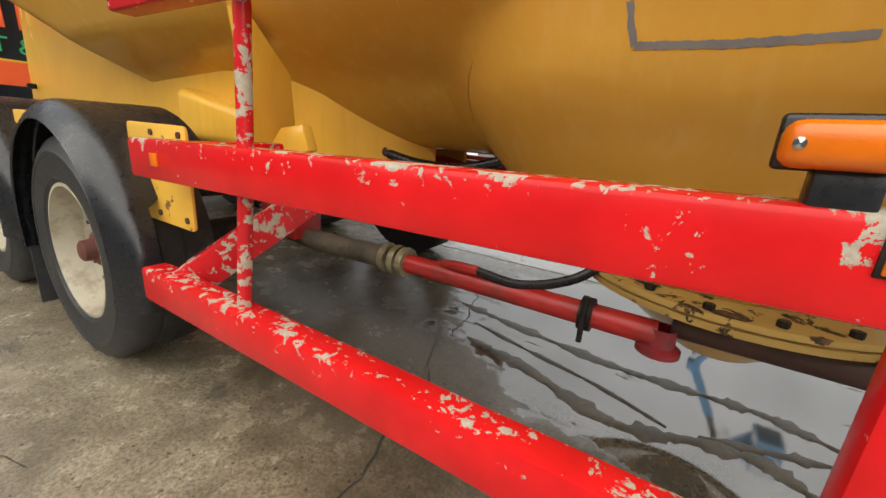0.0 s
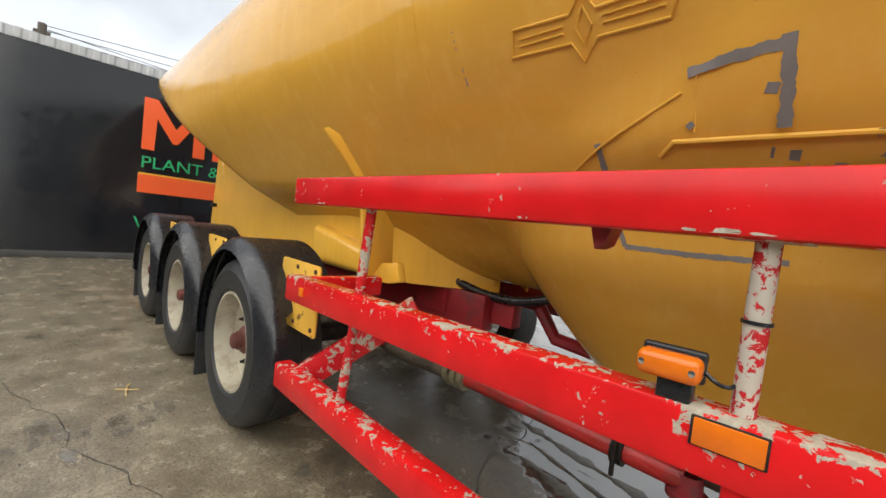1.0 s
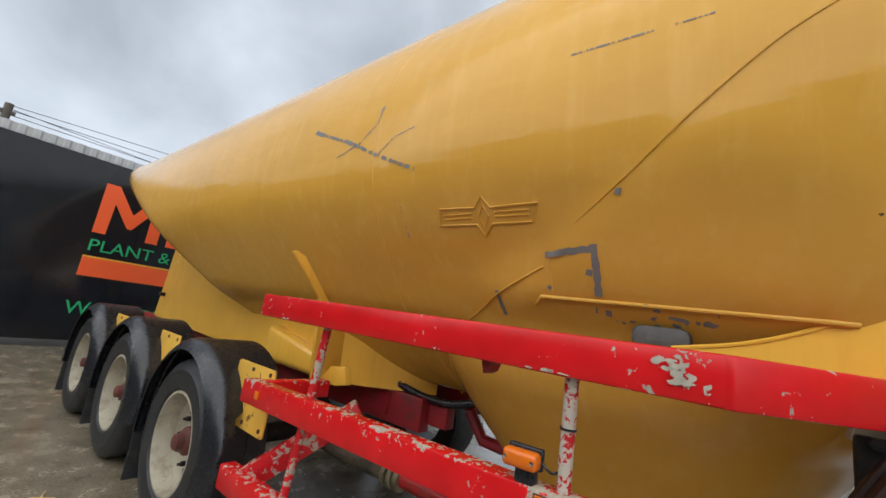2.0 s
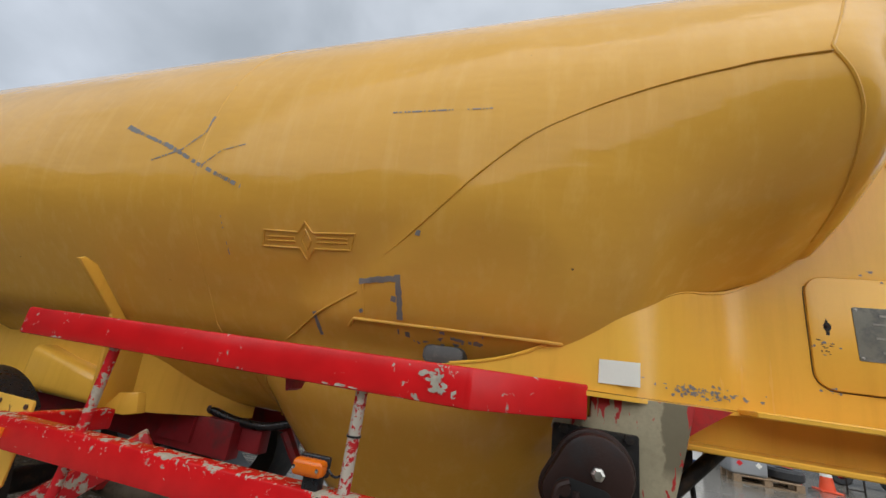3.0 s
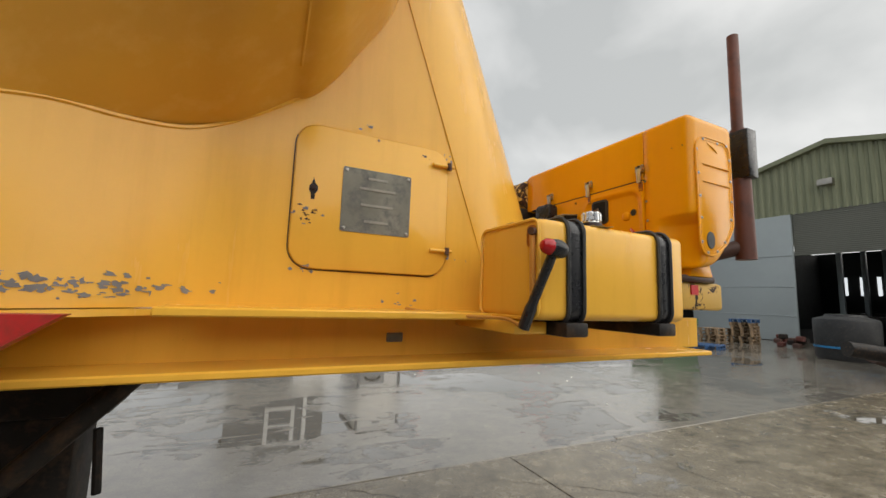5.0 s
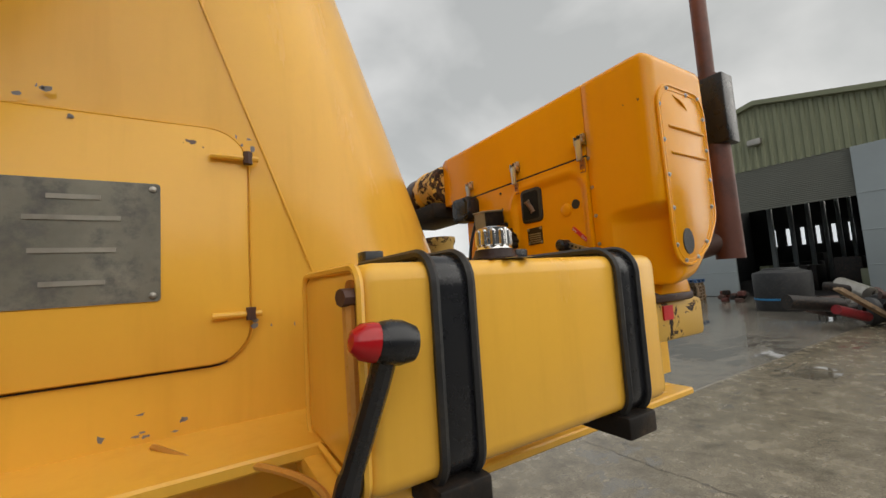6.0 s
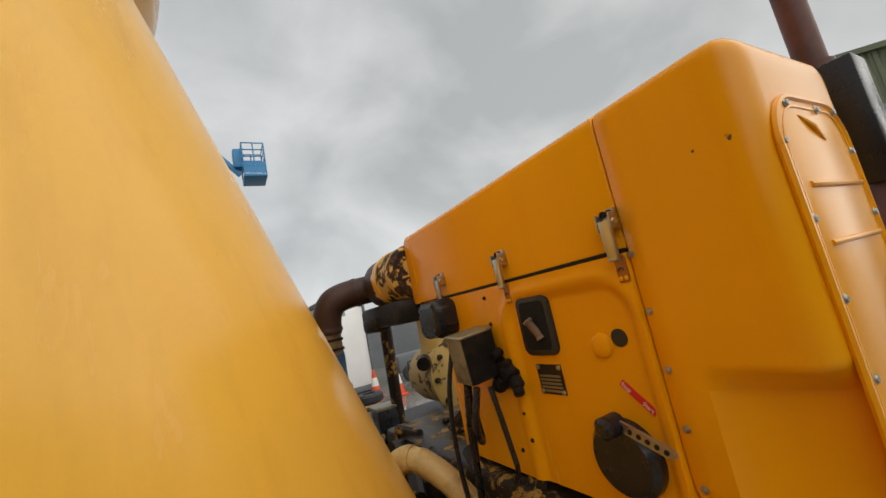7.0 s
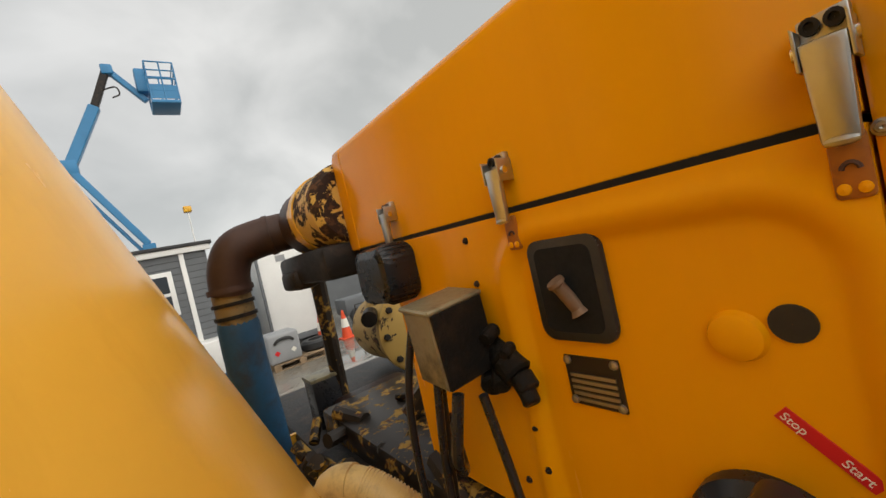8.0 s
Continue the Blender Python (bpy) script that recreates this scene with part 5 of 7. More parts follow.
def latch(y):
    m = facing_back(EX, y, 1.9) @ Matrix.Diagonal((0.8, 0.88, 0.9, 1))
    la = part("latch", prism([(-0.0088, -0.034), (-0.006, -0.0365), (0.006, -0.0365), (0.0088, -0.034), (0.0088, -0.026), (0.0108, 0.014), (0.0108, 0.020), (-0.0108, 0.020), (-0.0108, 0.014), (-0.0088, -0.026)], 0.014, 0.0205, m, 0.002), LATCH, engine, "brushed steel over-centre latch")
    part("latch_lip", tube([m @ Vector((dx, -0.034, 0.0195)) for dx in (-0.0075, -0.003, 0.003, 0.0075)], [0.0016, 0.0026, 0.0026, 0.0016], 8), LATCH, la)
    part("latch_base", prism([(-0.0118, 0.008), (0.0118, 0.008), (0.0118, 0.036), (-0.0118, 0.034)], 0.0, 0.009, m, 0.0015), LATCH, la)
    for dx in (-0.0128, 0.0108):
        part("latch_ear", prism([(dx, 0.006), (dx + 0.002, 0.006), (dx + 0.002, 0.028), (dx, 0.030)], 0.0, 0.021, m, 0.0005), LATCH, la)
    part("latch_pin", tube([m @ Vector((dx, 0.017, 0.013)) for dx in (-0.0148, 0.0148)], 0.0034, 10), CHROME, la)
    part("latch_keeper", prism(round_poly([(-0.0088, -0.066), (0.0088, -0.066), (0.0088, -0.03), (-0.0088, -0.03)], 0.003, 3), 0.005, 0.0095, m, 0.001), RUSTYEL, la, "rusting orange keeper plate")
    part("keeper_hook", tube([m @ Vector((0.004 * math.cos(a), -0.05 + 0.004 * math.sin(a), 0.0098)) for a in np.linspace(0, math.pi, 8)], 0.0011, 6), RUSTPIPE, la)
    for dx in (-0.0045, 0.0045):
        part("keeper_rivet", lathe([(0.0036, 0.009), (0.003, 0.011), (0, 0.0118)], m @ Matrix.Translation((dx, -0.0605, 0)), 10), HOOD, la)
        part("latch_bolt", lathe([(0.0048, 0.009), (0.0048, 0.0125), (0.0026, 0.0126), (0.0024, 0.0108), (0, 0.0108)], m @ Matrix.Translation((dx * 1.2, 0.029, 0)), 12), DARK, la)


for y in (0.472, 0.256, 0.036):
    latch(y)


def hood_bolt(m, mat, r=0.0055):
    part("hood_bolt", lathe([(r * 1.45, 0.0), (r * 1.4, 0.0012), (r, 0.0016), (r * 0.85, 0.0032), (r * 0.35, 0.0034), (0, 0.0028)], m, 12), mat, engine)


for y, z in ((0.0365, 1.872), (0.0335, 1.805), (0.031, 1.74), (0.029, 1.677), (0.028, 1.616)):
    hood_bolt(facing_back(EX, y - 0.012, z), STEEL, 0.0030)
for y, z in ((0.326, 1.859), (0.323, 1.812), (0.284, 1.663), (0.279, 1.621), (0.31, 1.60)):
    hood_bolt(facing_back(EX - 0.006, y, z), DARK, 0.0026)
# end plate with its bolts
def shrunk(x, z):
    return 4.959 + (x - 4.965) * 0.95, 1.804 + (z - 1.80) * 0.97


EP = [shrunk(*p) for p in ((4.868, 1.955), (4.90, 1.985), (5.03, 1.985), (5.054, 1.955), (5.054, 1.71), (5.01, 1.65), (4.94, 1.608), (4.89, 1.613), (4.872, 1.64))]
ep = part("end_plate", prism(round_poly(EP, 0.02, 4), 0.0, 0.0035, at_y(0, -0.129, 0), 0.0015), HOOD, engine, "bolted orange end plate")
for x, z in ((4.907, 1.977), (4.984, 1.976), (5.033, 1.977), (4.872, 1.937), (4.877, 1.863), (4.881, 1.791), (4.884, 1.723), (4.881, 1.649), (4.909, 1.618), (4.957, 1.624), (5.0, 1.656), (5.041, 1.733), (5.048, 1.793), (5.048, 1.86), (5.048, 1.931)):
    x, z = shrunk(x, z)
    hood_bolt(at_y(x, -0.1322, z), STEEL, 0.0034)
for q, r in ((1.0, 0.0035), (0.905, 0.0022)):
    lip = [(4.959 + (x - 4.959) * q, -0.1315, 1.804 + (z - 1.804) * (1 - (1 - q) * 0.55)) for x, z in round_poly(EP, 0.02, 4)]
    part("plate_lip", tube(lip + lip[:1], r, 6), HOOD, ep)
for x0, x1, z in ((4.898, 5.032, 1.896), (4.898, 5.032, 1.842)):
    part("end_swage", tube([(x0, -0.132, z), (x0 + 0.006, -0.1335, z), (x1 - 0.006, -0.1335, z), (x1, -0.132, z)], 0.003, 8), HOOD, ep)
part("plate_dent", tube([(4.925, -0.1325, 1.965), (4.95, -0.134, 1.955), (4.975, -0.1325, 1.942)], [0.001, 0.0025, 0.001], 6), HOOD, ep)
part("end_plug", lathe([(0.022, 0.006), (0.021, 0.0095), (0, 0.0095)], at_y(4.921, -0.125, 1.665) @ Matrix.Diagonal((0.9, 1.2, 1, 1)), 28), RUBBER, ep, "black oval rubber plug")
# pull-cord housing and lever
cord = part("cord_housing", lathe([(0.047, 0.0), (0.047, 0.018), (0.04, 0.026), (0.015, 0.028), (0, 0.026)], facing_back(PX, 0.10, 1.632), 36), FENDER, engine, "black round starter housing")
part("lever", prism([(-0.008, -0.006), (0.066, -0.006), (0.071, 0.0), (0.066, 0.006), (-0.008, 0.006), (-0.012, 0.0)], 0.03, 0.034, facing_back(EX, 0.08, 1.684) @ Matrix.Rotation(radians(-20), 4, "Z")), STEEL, cord, "steel lever with a row of holes")
for k in range(6):
    part("lever_hole", lathe([(0.003, 0.034), (0.003, 0.0348), (0, 0.0348)], facing_back(EX, 0.08, 1.684) @ Matrix.Rotation(radians(-20), 4, "Z") @ Matrix.Translation((0.008 + 0.0105 * k, 0, 0)), 8), BLACK, cord)
part("lever_grip", lathe([(0.013, 0.025), (0.013, 0.05), (0.008, 0.054), (0, 0.054)], facing_back(EX, 0.085, 1.682), 14), FENDER, cord)
# black cover, switch box and cables
part("black_cover", prism(rounded(0.09, 0.075, 0.02, 5), 0.0, 0.055, facing_back(EX, 0.475, 1.838), 0.012), FENDER, engine, "black plastic cover")
BOXM = Matrix.Translation((4.805, 0.34, 1.765)) @ pose(0, 0, 0, 3, -5, -4) @ Matrix.Scale(0.9, 4)
sw = part("switch_box", box((-0.035, -0.03, -0.045), (0.035, 0.03, 0.045), 0.003, 1, BOXM), OILY, engine, "oily grey steel switch box")
part("box_cover", box((-0.034, -0.0335, -0.044), (0.0355, -0.0285, 0.043), 0.002, 1, BOXM), GREASE, sw, "black greasy cover")
part("box_lid", box((-0.038, -0.034, 0.042), (0.038, 0.033, 0.048), 0.002, 1, BOXM), OILY, sw)
rnd = random.Random(8)
for k, (p, q, r) in enumerate((((4.845, 0.325, 1.748), (4.838, 0.298, 1.733), 0.014), ((4.838, 0.298, 1.733), (4.836, 0.281, 1.720), 0.017), ((4.836, 0.281, 1.722), (4.834, 0.270, 1.708), 0.012), ((4.834, 0.276, 1.712), (4.83, 0.266, 1.697), 0.009),
                                 ((4.84, 0.307, 1.765), (4.82, 0.303, 1.76), 0.008), ((4.84, 0.325, 1.715), (4.825, 0.312, 1.708), 0.013), ((4.842, 0.29, 1.748), (4.825, 0.286, 1.744), 0.006), ((4.84, 0.312, 1.722), (4.822, 0.295, 1.712), 0.010))):
    part("solenoid" if k % 2 else "plug", tube([p, Vector(p).lerp(Vector(q), 0.12), Vector(p).lerp(Vector(q), 0.88), q], [r * 0.8, r, r, r * 0.8], 14), GREASE, engine, "greasy black solenoid")
for k, pts in enumerate((((4.785, 0.35, 1.725), (4.775, 0.352, 1.65), (4.78, 0.37, 1.55), (4.80, 0.42, 1.45)), ((4.78, 0.31, 1.72), (4.77, 0.32, 1.66), (4.80, 0.36, 1.62), (4.82, 0.40, 1.66)), ((4.79, 0.285, 1.72), (4.80, 0.28, 1.63), (4.81, 0.29, 1.58), (4.83, 0.36, 1.52)), ((4.79, 0.38, 1.79), (4.77, 0.392, 1.70), (4.765, 0.395, 1.58), (4.78, 0.40, 1.46)), ((4.80, 0.365, 1.725), (4.79, 0.37, 1.62), (4.80, 0.40, 1.52), (4.83, 0.45, 1.46)))):
    part("cable", tube(smooth_path(pts, 8), 0.0045 if k != 1 else 0.006, 10), FENDER, engine, "black cable")
# blower and intake beyond the hood
part("blower_body", lathe([(0.0, 0.0), (0.125, 0.0), (0.125, 0.20), (0.115, 0.24), (0.05, 0.25), (0, 0.25)], Matrix.Translation((5.27, 1.27, 1.58)) @ Matrix.Rotation(radians(-90), 4, "X"), 32), CHIPYEL, engine, "dirty yellow blower casing")
part("blower_flange", lathe([(0.0, 0.0), (0.155, 0.0), (0.17, 0.008), (0.17, 0.026), (0.155, 0.034), (0.13, 0.036), (0.125, 0.05)], Matrix.Translation((5.31, 1.235, 1.58)) @ Matrix.Rotation(radians(-90), 4, "X"), 36), CHIPYEL, engine)
for k in range(10):
    a = 2 * math.pi * k / 10
    part("flange_bolt", lathe([(0.012, 0.0), (0.011, 0.012), (0, 0.013)], at_y(5.31 + 0.148 * math.cos(a), 1.235, 1.58 + 0.148 * math.sin(a)), 6), DARK, engine)
part("casing_neck", lathe([(0.10, 0.0), (0.085, 0.03), (0.078, 0.16), (0.09, 0.18), (0.09, 0.21), (0, 0.21)], Matrix.Translation((5.28, 1.40, 1.66)), 24), CHIPYEL, engine)
part("oil_filler", tube([(5.16, 1.32, 1.66), (5.12, 1.25, 1.655)], 0.028, 14), GREASE, engine)
part("casing_bed", box((4.80, 0.96, 1.36), (5.46, 1.60, 1.43), 0.012), DARK, engine, "engine bed black with oil")
part("oil_sump", box((4.90, 0.97, 1.43), (5.12, 1.12, 1.50), 0.02, 3), HOUSING, engine, "dark red sump wet with oil")
TURN = Matrix.Rotation(radians(-90), 4, "X")
flt = part("air_filter", lathe([(0.0, 0.0), (0.064, 0.0), (0.074, 0.012), (0.075, 0.15), (0.068, 0.16), (0, 0.16)], Matrix.Translation((4.875, 0.64, 1.965)) @ TURN, 36), FILTER, engine, "air filter drum with yellow paint flaking to black")
part("filter_band", lathe([(0.074, 0.0), (0.0775, 0.0), (0.0775, 0.028), (0.074, 0.028)], Matrix.Translation((4.875, 0.745, 1.965)) @ TURN, 36), SKIRT, flt, "yellow band")
part("filter_end", lathe([(0.0, 0.0), (0.071, 0.0), (0.073, 0.06), (0.066, 0.082), (0.045, 0.09), (0, 0.09)], Matrix.Translation((4.875, 0.80, 1.965)) @ TURN, 36), FILTEREND, flt, "brown end cap with flakes of yellow paint")
part("filter_bracket", box((4.80, 0.64, 1.84), (4.98, 0.93, 1.90), 0.012), DARK, engine)
part("bracket_arm", box((4.90, 0.90, 1.865), (4.96, 1.13, 1.90), 0.008), DARK, engine)
part("bracket_lug", box((4.79, 0.80, 1.83), (4.84, 0.90, 1.87), 0.01), DARK, engine)
part("intake_elbow", tube(smooth_path([(4.868, 0.885, 1.965), (4.83, 0.91, 1.962), (4.77, 0.93, 1.957), (4.725, 0.94, 1.942), (4.705, 0.95, 1.905), (4.70, 0.96, 1.855)], 6), 0.042, 20), RUSTPIPE, engine, "brown elbow pipe")
part("elbow_lip", lathe([(0.041, -0.006), (0.046, -0.006), (0.046, 0.006), (0.041, 0.006)], Matrix.Translation((4.70, 0.958, 1.862)), 24), RUSTPIPE, engine)
part("elbow_ring", tube([(4.80, 0.92, 1.96), (4.79, 0.924, 1.959)], 0.0445, 20), RUSTPIPE, engine)
part("hose_cuff", lathe([(0.039, 0.0), (0.039, 0.07), (0, 0.07)], Matrix.Translation((4.70, 0.965, 1.785)), 24), BRASS, engine, "brass hose cuff")
part("hose_clamp", lathe([(0.039, 0.0), (0.043, 0.0), (0.043, 0.008), (0.039, 0.008)], Matrix.Translation((4.70, 0.965, 1.828)), 24), DARK, engine)
part("hose_clamp", lathe([(0.039, 0.0), (0.043, 0.0), (0.043, 0.008), (0.039, 0.008)], Matrix.Translation((4.70, 0.965, 1.80)), 24), DARK, engine)
part("blue_hose", tube(smooth_path([(4.70, 0.965, 1.80), (4.70, 0.975, 1.70), (4.71, 1.0, 1.55), (4.72, 1.05, 1.40)]), [0.038] + [0.042] * 18, 20), BLUEHOSE, engine, "blue flat suction hose")
part("intake_post", tube([(4.93, 1.09, 1.90), (4.937, 1.14, 1.42)], 0.021, 10), CHIPBLACK, engine, "oily yellow support post")
part("battery_box", box((4.72, 0.62, 1.44), (4.92, 0.86, 1.49), 0.006), DARK, engine)
jb = part("junction_box", box((4.855, 1.11, 1.43), (4.93, 1.19, 1.56), 0.004), FENDER, engine, "black junction box with a grey lid")
part("box_lid", box((4.852, 1.107, 1.56), (4.933, 1.193, 1.57), 0.002), OILY, jb)
HOSE = smooth_path([(4.685, 0.575, 1.34), (4.685, 0.572, 1.48), (4.695, 0.558, 1.555), (4.718, 0.522, 1.585), (4.75, 0.482, 1.566), (4.79, 0.44, 1.505), (4.815, 0.42, 1.42)], 8)
part("yellow_hose", tube(HOSE, 0.0225, 18), YHOSE, engine, "pale yellow ribbed hose")
part("hose_cuff", tube(HOSE[20:27], 0.025, 18), YHOSE, engine)
for k in range(28, len(HOSE) - 1):
    for q in (0.25, 0.75):
        p0, p1 = HOSE[k].lerp(HOSE[k + 1], q - 0.14), HOSE[k].lerp(HOSE[k + 1], q + 0.14)
        part("hose_rib", tube([p0, p1], 0.0245, 14), YHOSE, engine)
rnd = random.Random(21)
for k in range(60):
    p = Vector((rnd.uniform(4.72, 5.0), rnd.uniform(0.25, 0.9), rnd.uniform(1.42, 1.56)))
    d = Vector((rnd.uniform(-0.05, 0.05), rnd.uniform(-0.08, 0.08), rnd.uniform(-0.04, 0.04)))
    part("linkage", tube([p, p + d], rnd.uniform(0.006, 0.022), 8), CHIPBLACK, engine, "oily pipe under the engine")
part("engine_bed", box((4.82, 0.07, 1.46), (5.10, 0.95, 1.543), 0.012), CHIPBLACK, engine, "engine bed black with oil")
part("bed_end", box((4.818, -0.06, 1.458), (5.102, 0.068, 1.545), 0.012), BEDYEL, engine, "yellow bed end worn to black")
part("engine_foot", box((4.87, -0.075, 1.543), (5.04, 0.0, 1.565), 0.008), FILTEREND, engine)
part("foot_block", prism([(-0.05, 0), (0.07, 0), (0.05, 0.05), (-0.03, 0.05)], -0.02, 0.06, at_y(4.95, -0.02, 1.56), 0.005), HOOD, engine)
part("bed_support", box((4.84, 0.3, 1.30), (5.06, 0.9, 1.47), 0.006), DARK, engine)
part("bed_label", box((4.93, -0.064, 1.505), (4.965, -0.0605, 1.535)), LABELRED, engine)
# exhaust
ex = part("exhaust_pipe", tube([(5.157, -0.102, 1.99), (5.162, -0.101, 2.42)], 0.0175, 20), RUSTRED, engine, "rust red exhaust stack")
part("stack_collar", tube([(5.158, -0.102, 2.055), (5.158, -0.102, 2.072)], 0.0225, 20), RUSTRED, ex)
part("heat_shield", prism([(-0.027, -0.036), (0.027, -0.036), (0.027, 0.01), (0.018, 0.036), (-0.027, 0.036)], 1.897, 2.062, Matrix.Translation((5.16, -0.107, 0)), 0.004), FENDER, ex, "black heat shield")
part("silencer", tube([(5.16, -0.104, 1.93), (5.165, -0.102, 1.627)], [0.027, 0.030], 24), RUSTRED, ex, "rust brown silencer")
part("silencer_inlet", tube([(5.16, -0.09, 1.67), (5.05, 0.0, 1.63)], 0.026, 12), RUSTPIPE, ex)


# ---- yard ----
def wet_concrete(name, tint=1.0, wet=0.0):
    m, nt, b = nodes_of(name, 0.4)
    big = noise_tex(nt, 0.42, 5, 0.55, space="World", dist=0.5)
    mid = noise_tex(nt, 3.3, 8, 0.68, space="World")
    fine = noise_tex(nt, 75, 6, 0.75, space="World")
    col = blend(nt, ramp(nt, mid, (0.32, 0.0), (0.68, 1.0)), tuple(c * tint for c in (0.12, 0.096, 0.06)), tuple(c * tint for c in (0.39, 0.33, 0.23)))
    col = blend(nt, math_node(nt, "MULTIPLY", ramp(nt, fine, (0.44, 0.0), (0.58, 1.0)), 0.7), col, tuple(c * tint for c in (0.09, 0.078, 0.058)))
    pale = ramp(nt, noise_tex(nt, 9, 6, 0.7, space="World"), (0.60, 0.0), (0.68, 1.0))
    col = blend(nt, math_node(nt, "MULTIPLY", pale, 0.5), col, (0.42, 0.37, 0.28))
    pools = math_node(nt, "ADD", math_node(nt, "MULTIPLY", big, 0.72), math_node(nt, "MULTIPLY", mid, 0.28))
    blotch = ramp(nt, noise_tex(nt, 13, 5, 0.65, space="World", dist=0.6), (0.53, 0.0), (0.64, 1.0))
    col = blend(nt, math_node(nt, "MULTIPLY", blotch, 0.4), col, tuple(c * tint for c in (0.085, 0.068, 0.045)))
    pits = ramp(nt, noise_tex(nt, 40, 2, 0.5, space="World"), (0.66, 0.0), (0.70, 1.0))
    col = blend(nt, math_node(nt, "MULTIPLY", pits, 0.8), col, (0.035, 0.028, 0.02))
    geo = nt.nodes.new("ShaderNodeNewGeometry")
    sep = nt.nodes.new("ShaderNodeSeparateXYZ")
    nt.links.new(geo.outputs["Position"], sep.inputs[0])
    # a standing pool beside the hopper
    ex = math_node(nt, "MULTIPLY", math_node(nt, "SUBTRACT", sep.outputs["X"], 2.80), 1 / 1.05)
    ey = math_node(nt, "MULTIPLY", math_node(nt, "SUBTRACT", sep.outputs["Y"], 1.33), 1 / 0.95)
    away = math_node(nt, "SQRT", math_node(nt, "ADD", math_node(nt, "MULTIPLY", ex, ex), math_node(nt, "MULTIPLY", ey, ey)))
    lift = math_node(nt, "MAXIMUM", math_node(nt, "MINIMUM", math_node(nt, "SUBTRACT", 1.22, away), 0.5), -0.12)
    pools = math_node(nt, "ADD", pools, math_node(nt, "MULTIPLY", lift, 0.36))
    outer = ramp(nt, math_node(nt, "ADD", sep.outputs["Y"], 1.3), (0.55, 1.0), (0.95, 0.0))
    pools = math_node(nt, "SUBTRACT", pools, math_node(nt, "MULTIPLY", outer, 0.03))
    far = ramp(nt, math_node(nt, "MULTIPLY", sep.outputs["Y"], 0.2), (0.442, 0.0), (0.456, 1.0))
    pools = math_node(nt, "ADD", pools, math_node(nt, "MULTIPLY", far, 0.055))
    tracks = ramp(nt, noise_tex(nt, 1.5, 5, 0.62, (0.35, 1.6, 1), "World", 0.8), (0.52, 0.0), (0.60, 1.0))
    pools = math_node(nt, "SUBTRACT", pools, math_node(nt, "MULTIPLY", tracks, 0.085))
    grit = ramp(nt, noise_tex(nt, 11, 6, 0.7, (0.6, 1.5, 1), "World"), (0.55, 0.0), (0.66, 1.0))
    pools = math_node(nt, "SUBTRACT", pools, math_node(nt, "MULTIPLY", grit, 0.05))
    # wide dark ellipse: the trailer's underside shade painted in, together with damp concrete
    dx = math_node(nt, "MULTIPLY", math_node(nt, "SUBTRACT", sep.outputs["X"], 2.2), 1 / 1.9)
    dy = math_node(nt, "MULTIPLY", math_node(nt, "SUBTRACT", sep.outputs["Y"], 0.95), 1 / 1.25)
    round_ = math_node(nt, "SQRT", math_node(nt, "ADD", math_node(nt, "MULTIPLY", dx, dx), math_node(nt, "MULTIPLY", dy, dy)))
    damp_shade = ramp(nt, math_node(nt, "ADD", math_node(nt, "MULTIPLY", round_, 0.5), math_node(nt, "MULTIPLY", mid, 0.4)), (0.62, 1.0), (0.82, 0.0))
    col = blend(nt, math_node(nt, "MULTIPLY", damp_shade, 0.72), col, (0.055, 0.045, 0.03))
    col = blend(nt, math_node(nt, "MULTIPLY", far, 0.6), col, (0.25, 0.235, 0.21))
    pud = ramp(nt, pools, (0.505 - wet, 0.0), (0.53 - wet, 1.0))
    col = blend(nt, math_node(nt, "MULTIPLY", pud, 0.55), col, (0.065, 0.058, 0.048))
    oil = ramp(nt, noise_tex(nt, 1.9, 4, 0.6, space="World"), (0.64, 0.0), (0.70, 1.0))
    col = blend(nt, math_node(nt, "MULTIPLY", oil, 0.6), col, (0.045, 0.042, 0.04))
    nt.links.new(col, b.inputs["Base Color"])
    film = math_node(nt, "SUBTRACT", math_node(nt, "ADD", 0.08, math_node(nt, "MULTIPLY", mid, 0.34)), math_node(nt, "MULTIPLY", far, 0.14))
    nt.links.new(blend(nt, pud, film, 0.03), b.inputs["Roughness"])
    nt.links.new(blend(nt, pud, math_node(nt, "ADD", 1.6, math_node(nt, "MULTIPLY", far, 0.5)), 2.3), b.inputs["IOR"])
    dry = math_node(nt, "SUBTRACT", 1.0, pud)
    h = math_node(nt, "ADD", math_node(nt, "MULTIPLY", fine, 0.5), math_node(nt, "MULTIPLY", mid, 1.2))
    bumped(nt, b, math_node(nt, "MULTIPLY", h, math_node(nt, "ADD", 0.03, dry)), 0.32, 0.006)
    return m


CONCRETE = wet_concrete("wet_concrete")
bm = bmesh.new()
bmesh.ops.create_grid(bm, x_segments=8, y_segments=8, size=900)
bmesh.ops.translate(bm, verts=bm.verts, vec=(0, 0, -0.012))
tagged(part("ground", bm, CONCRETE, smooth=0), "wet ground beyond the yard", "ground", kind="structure")

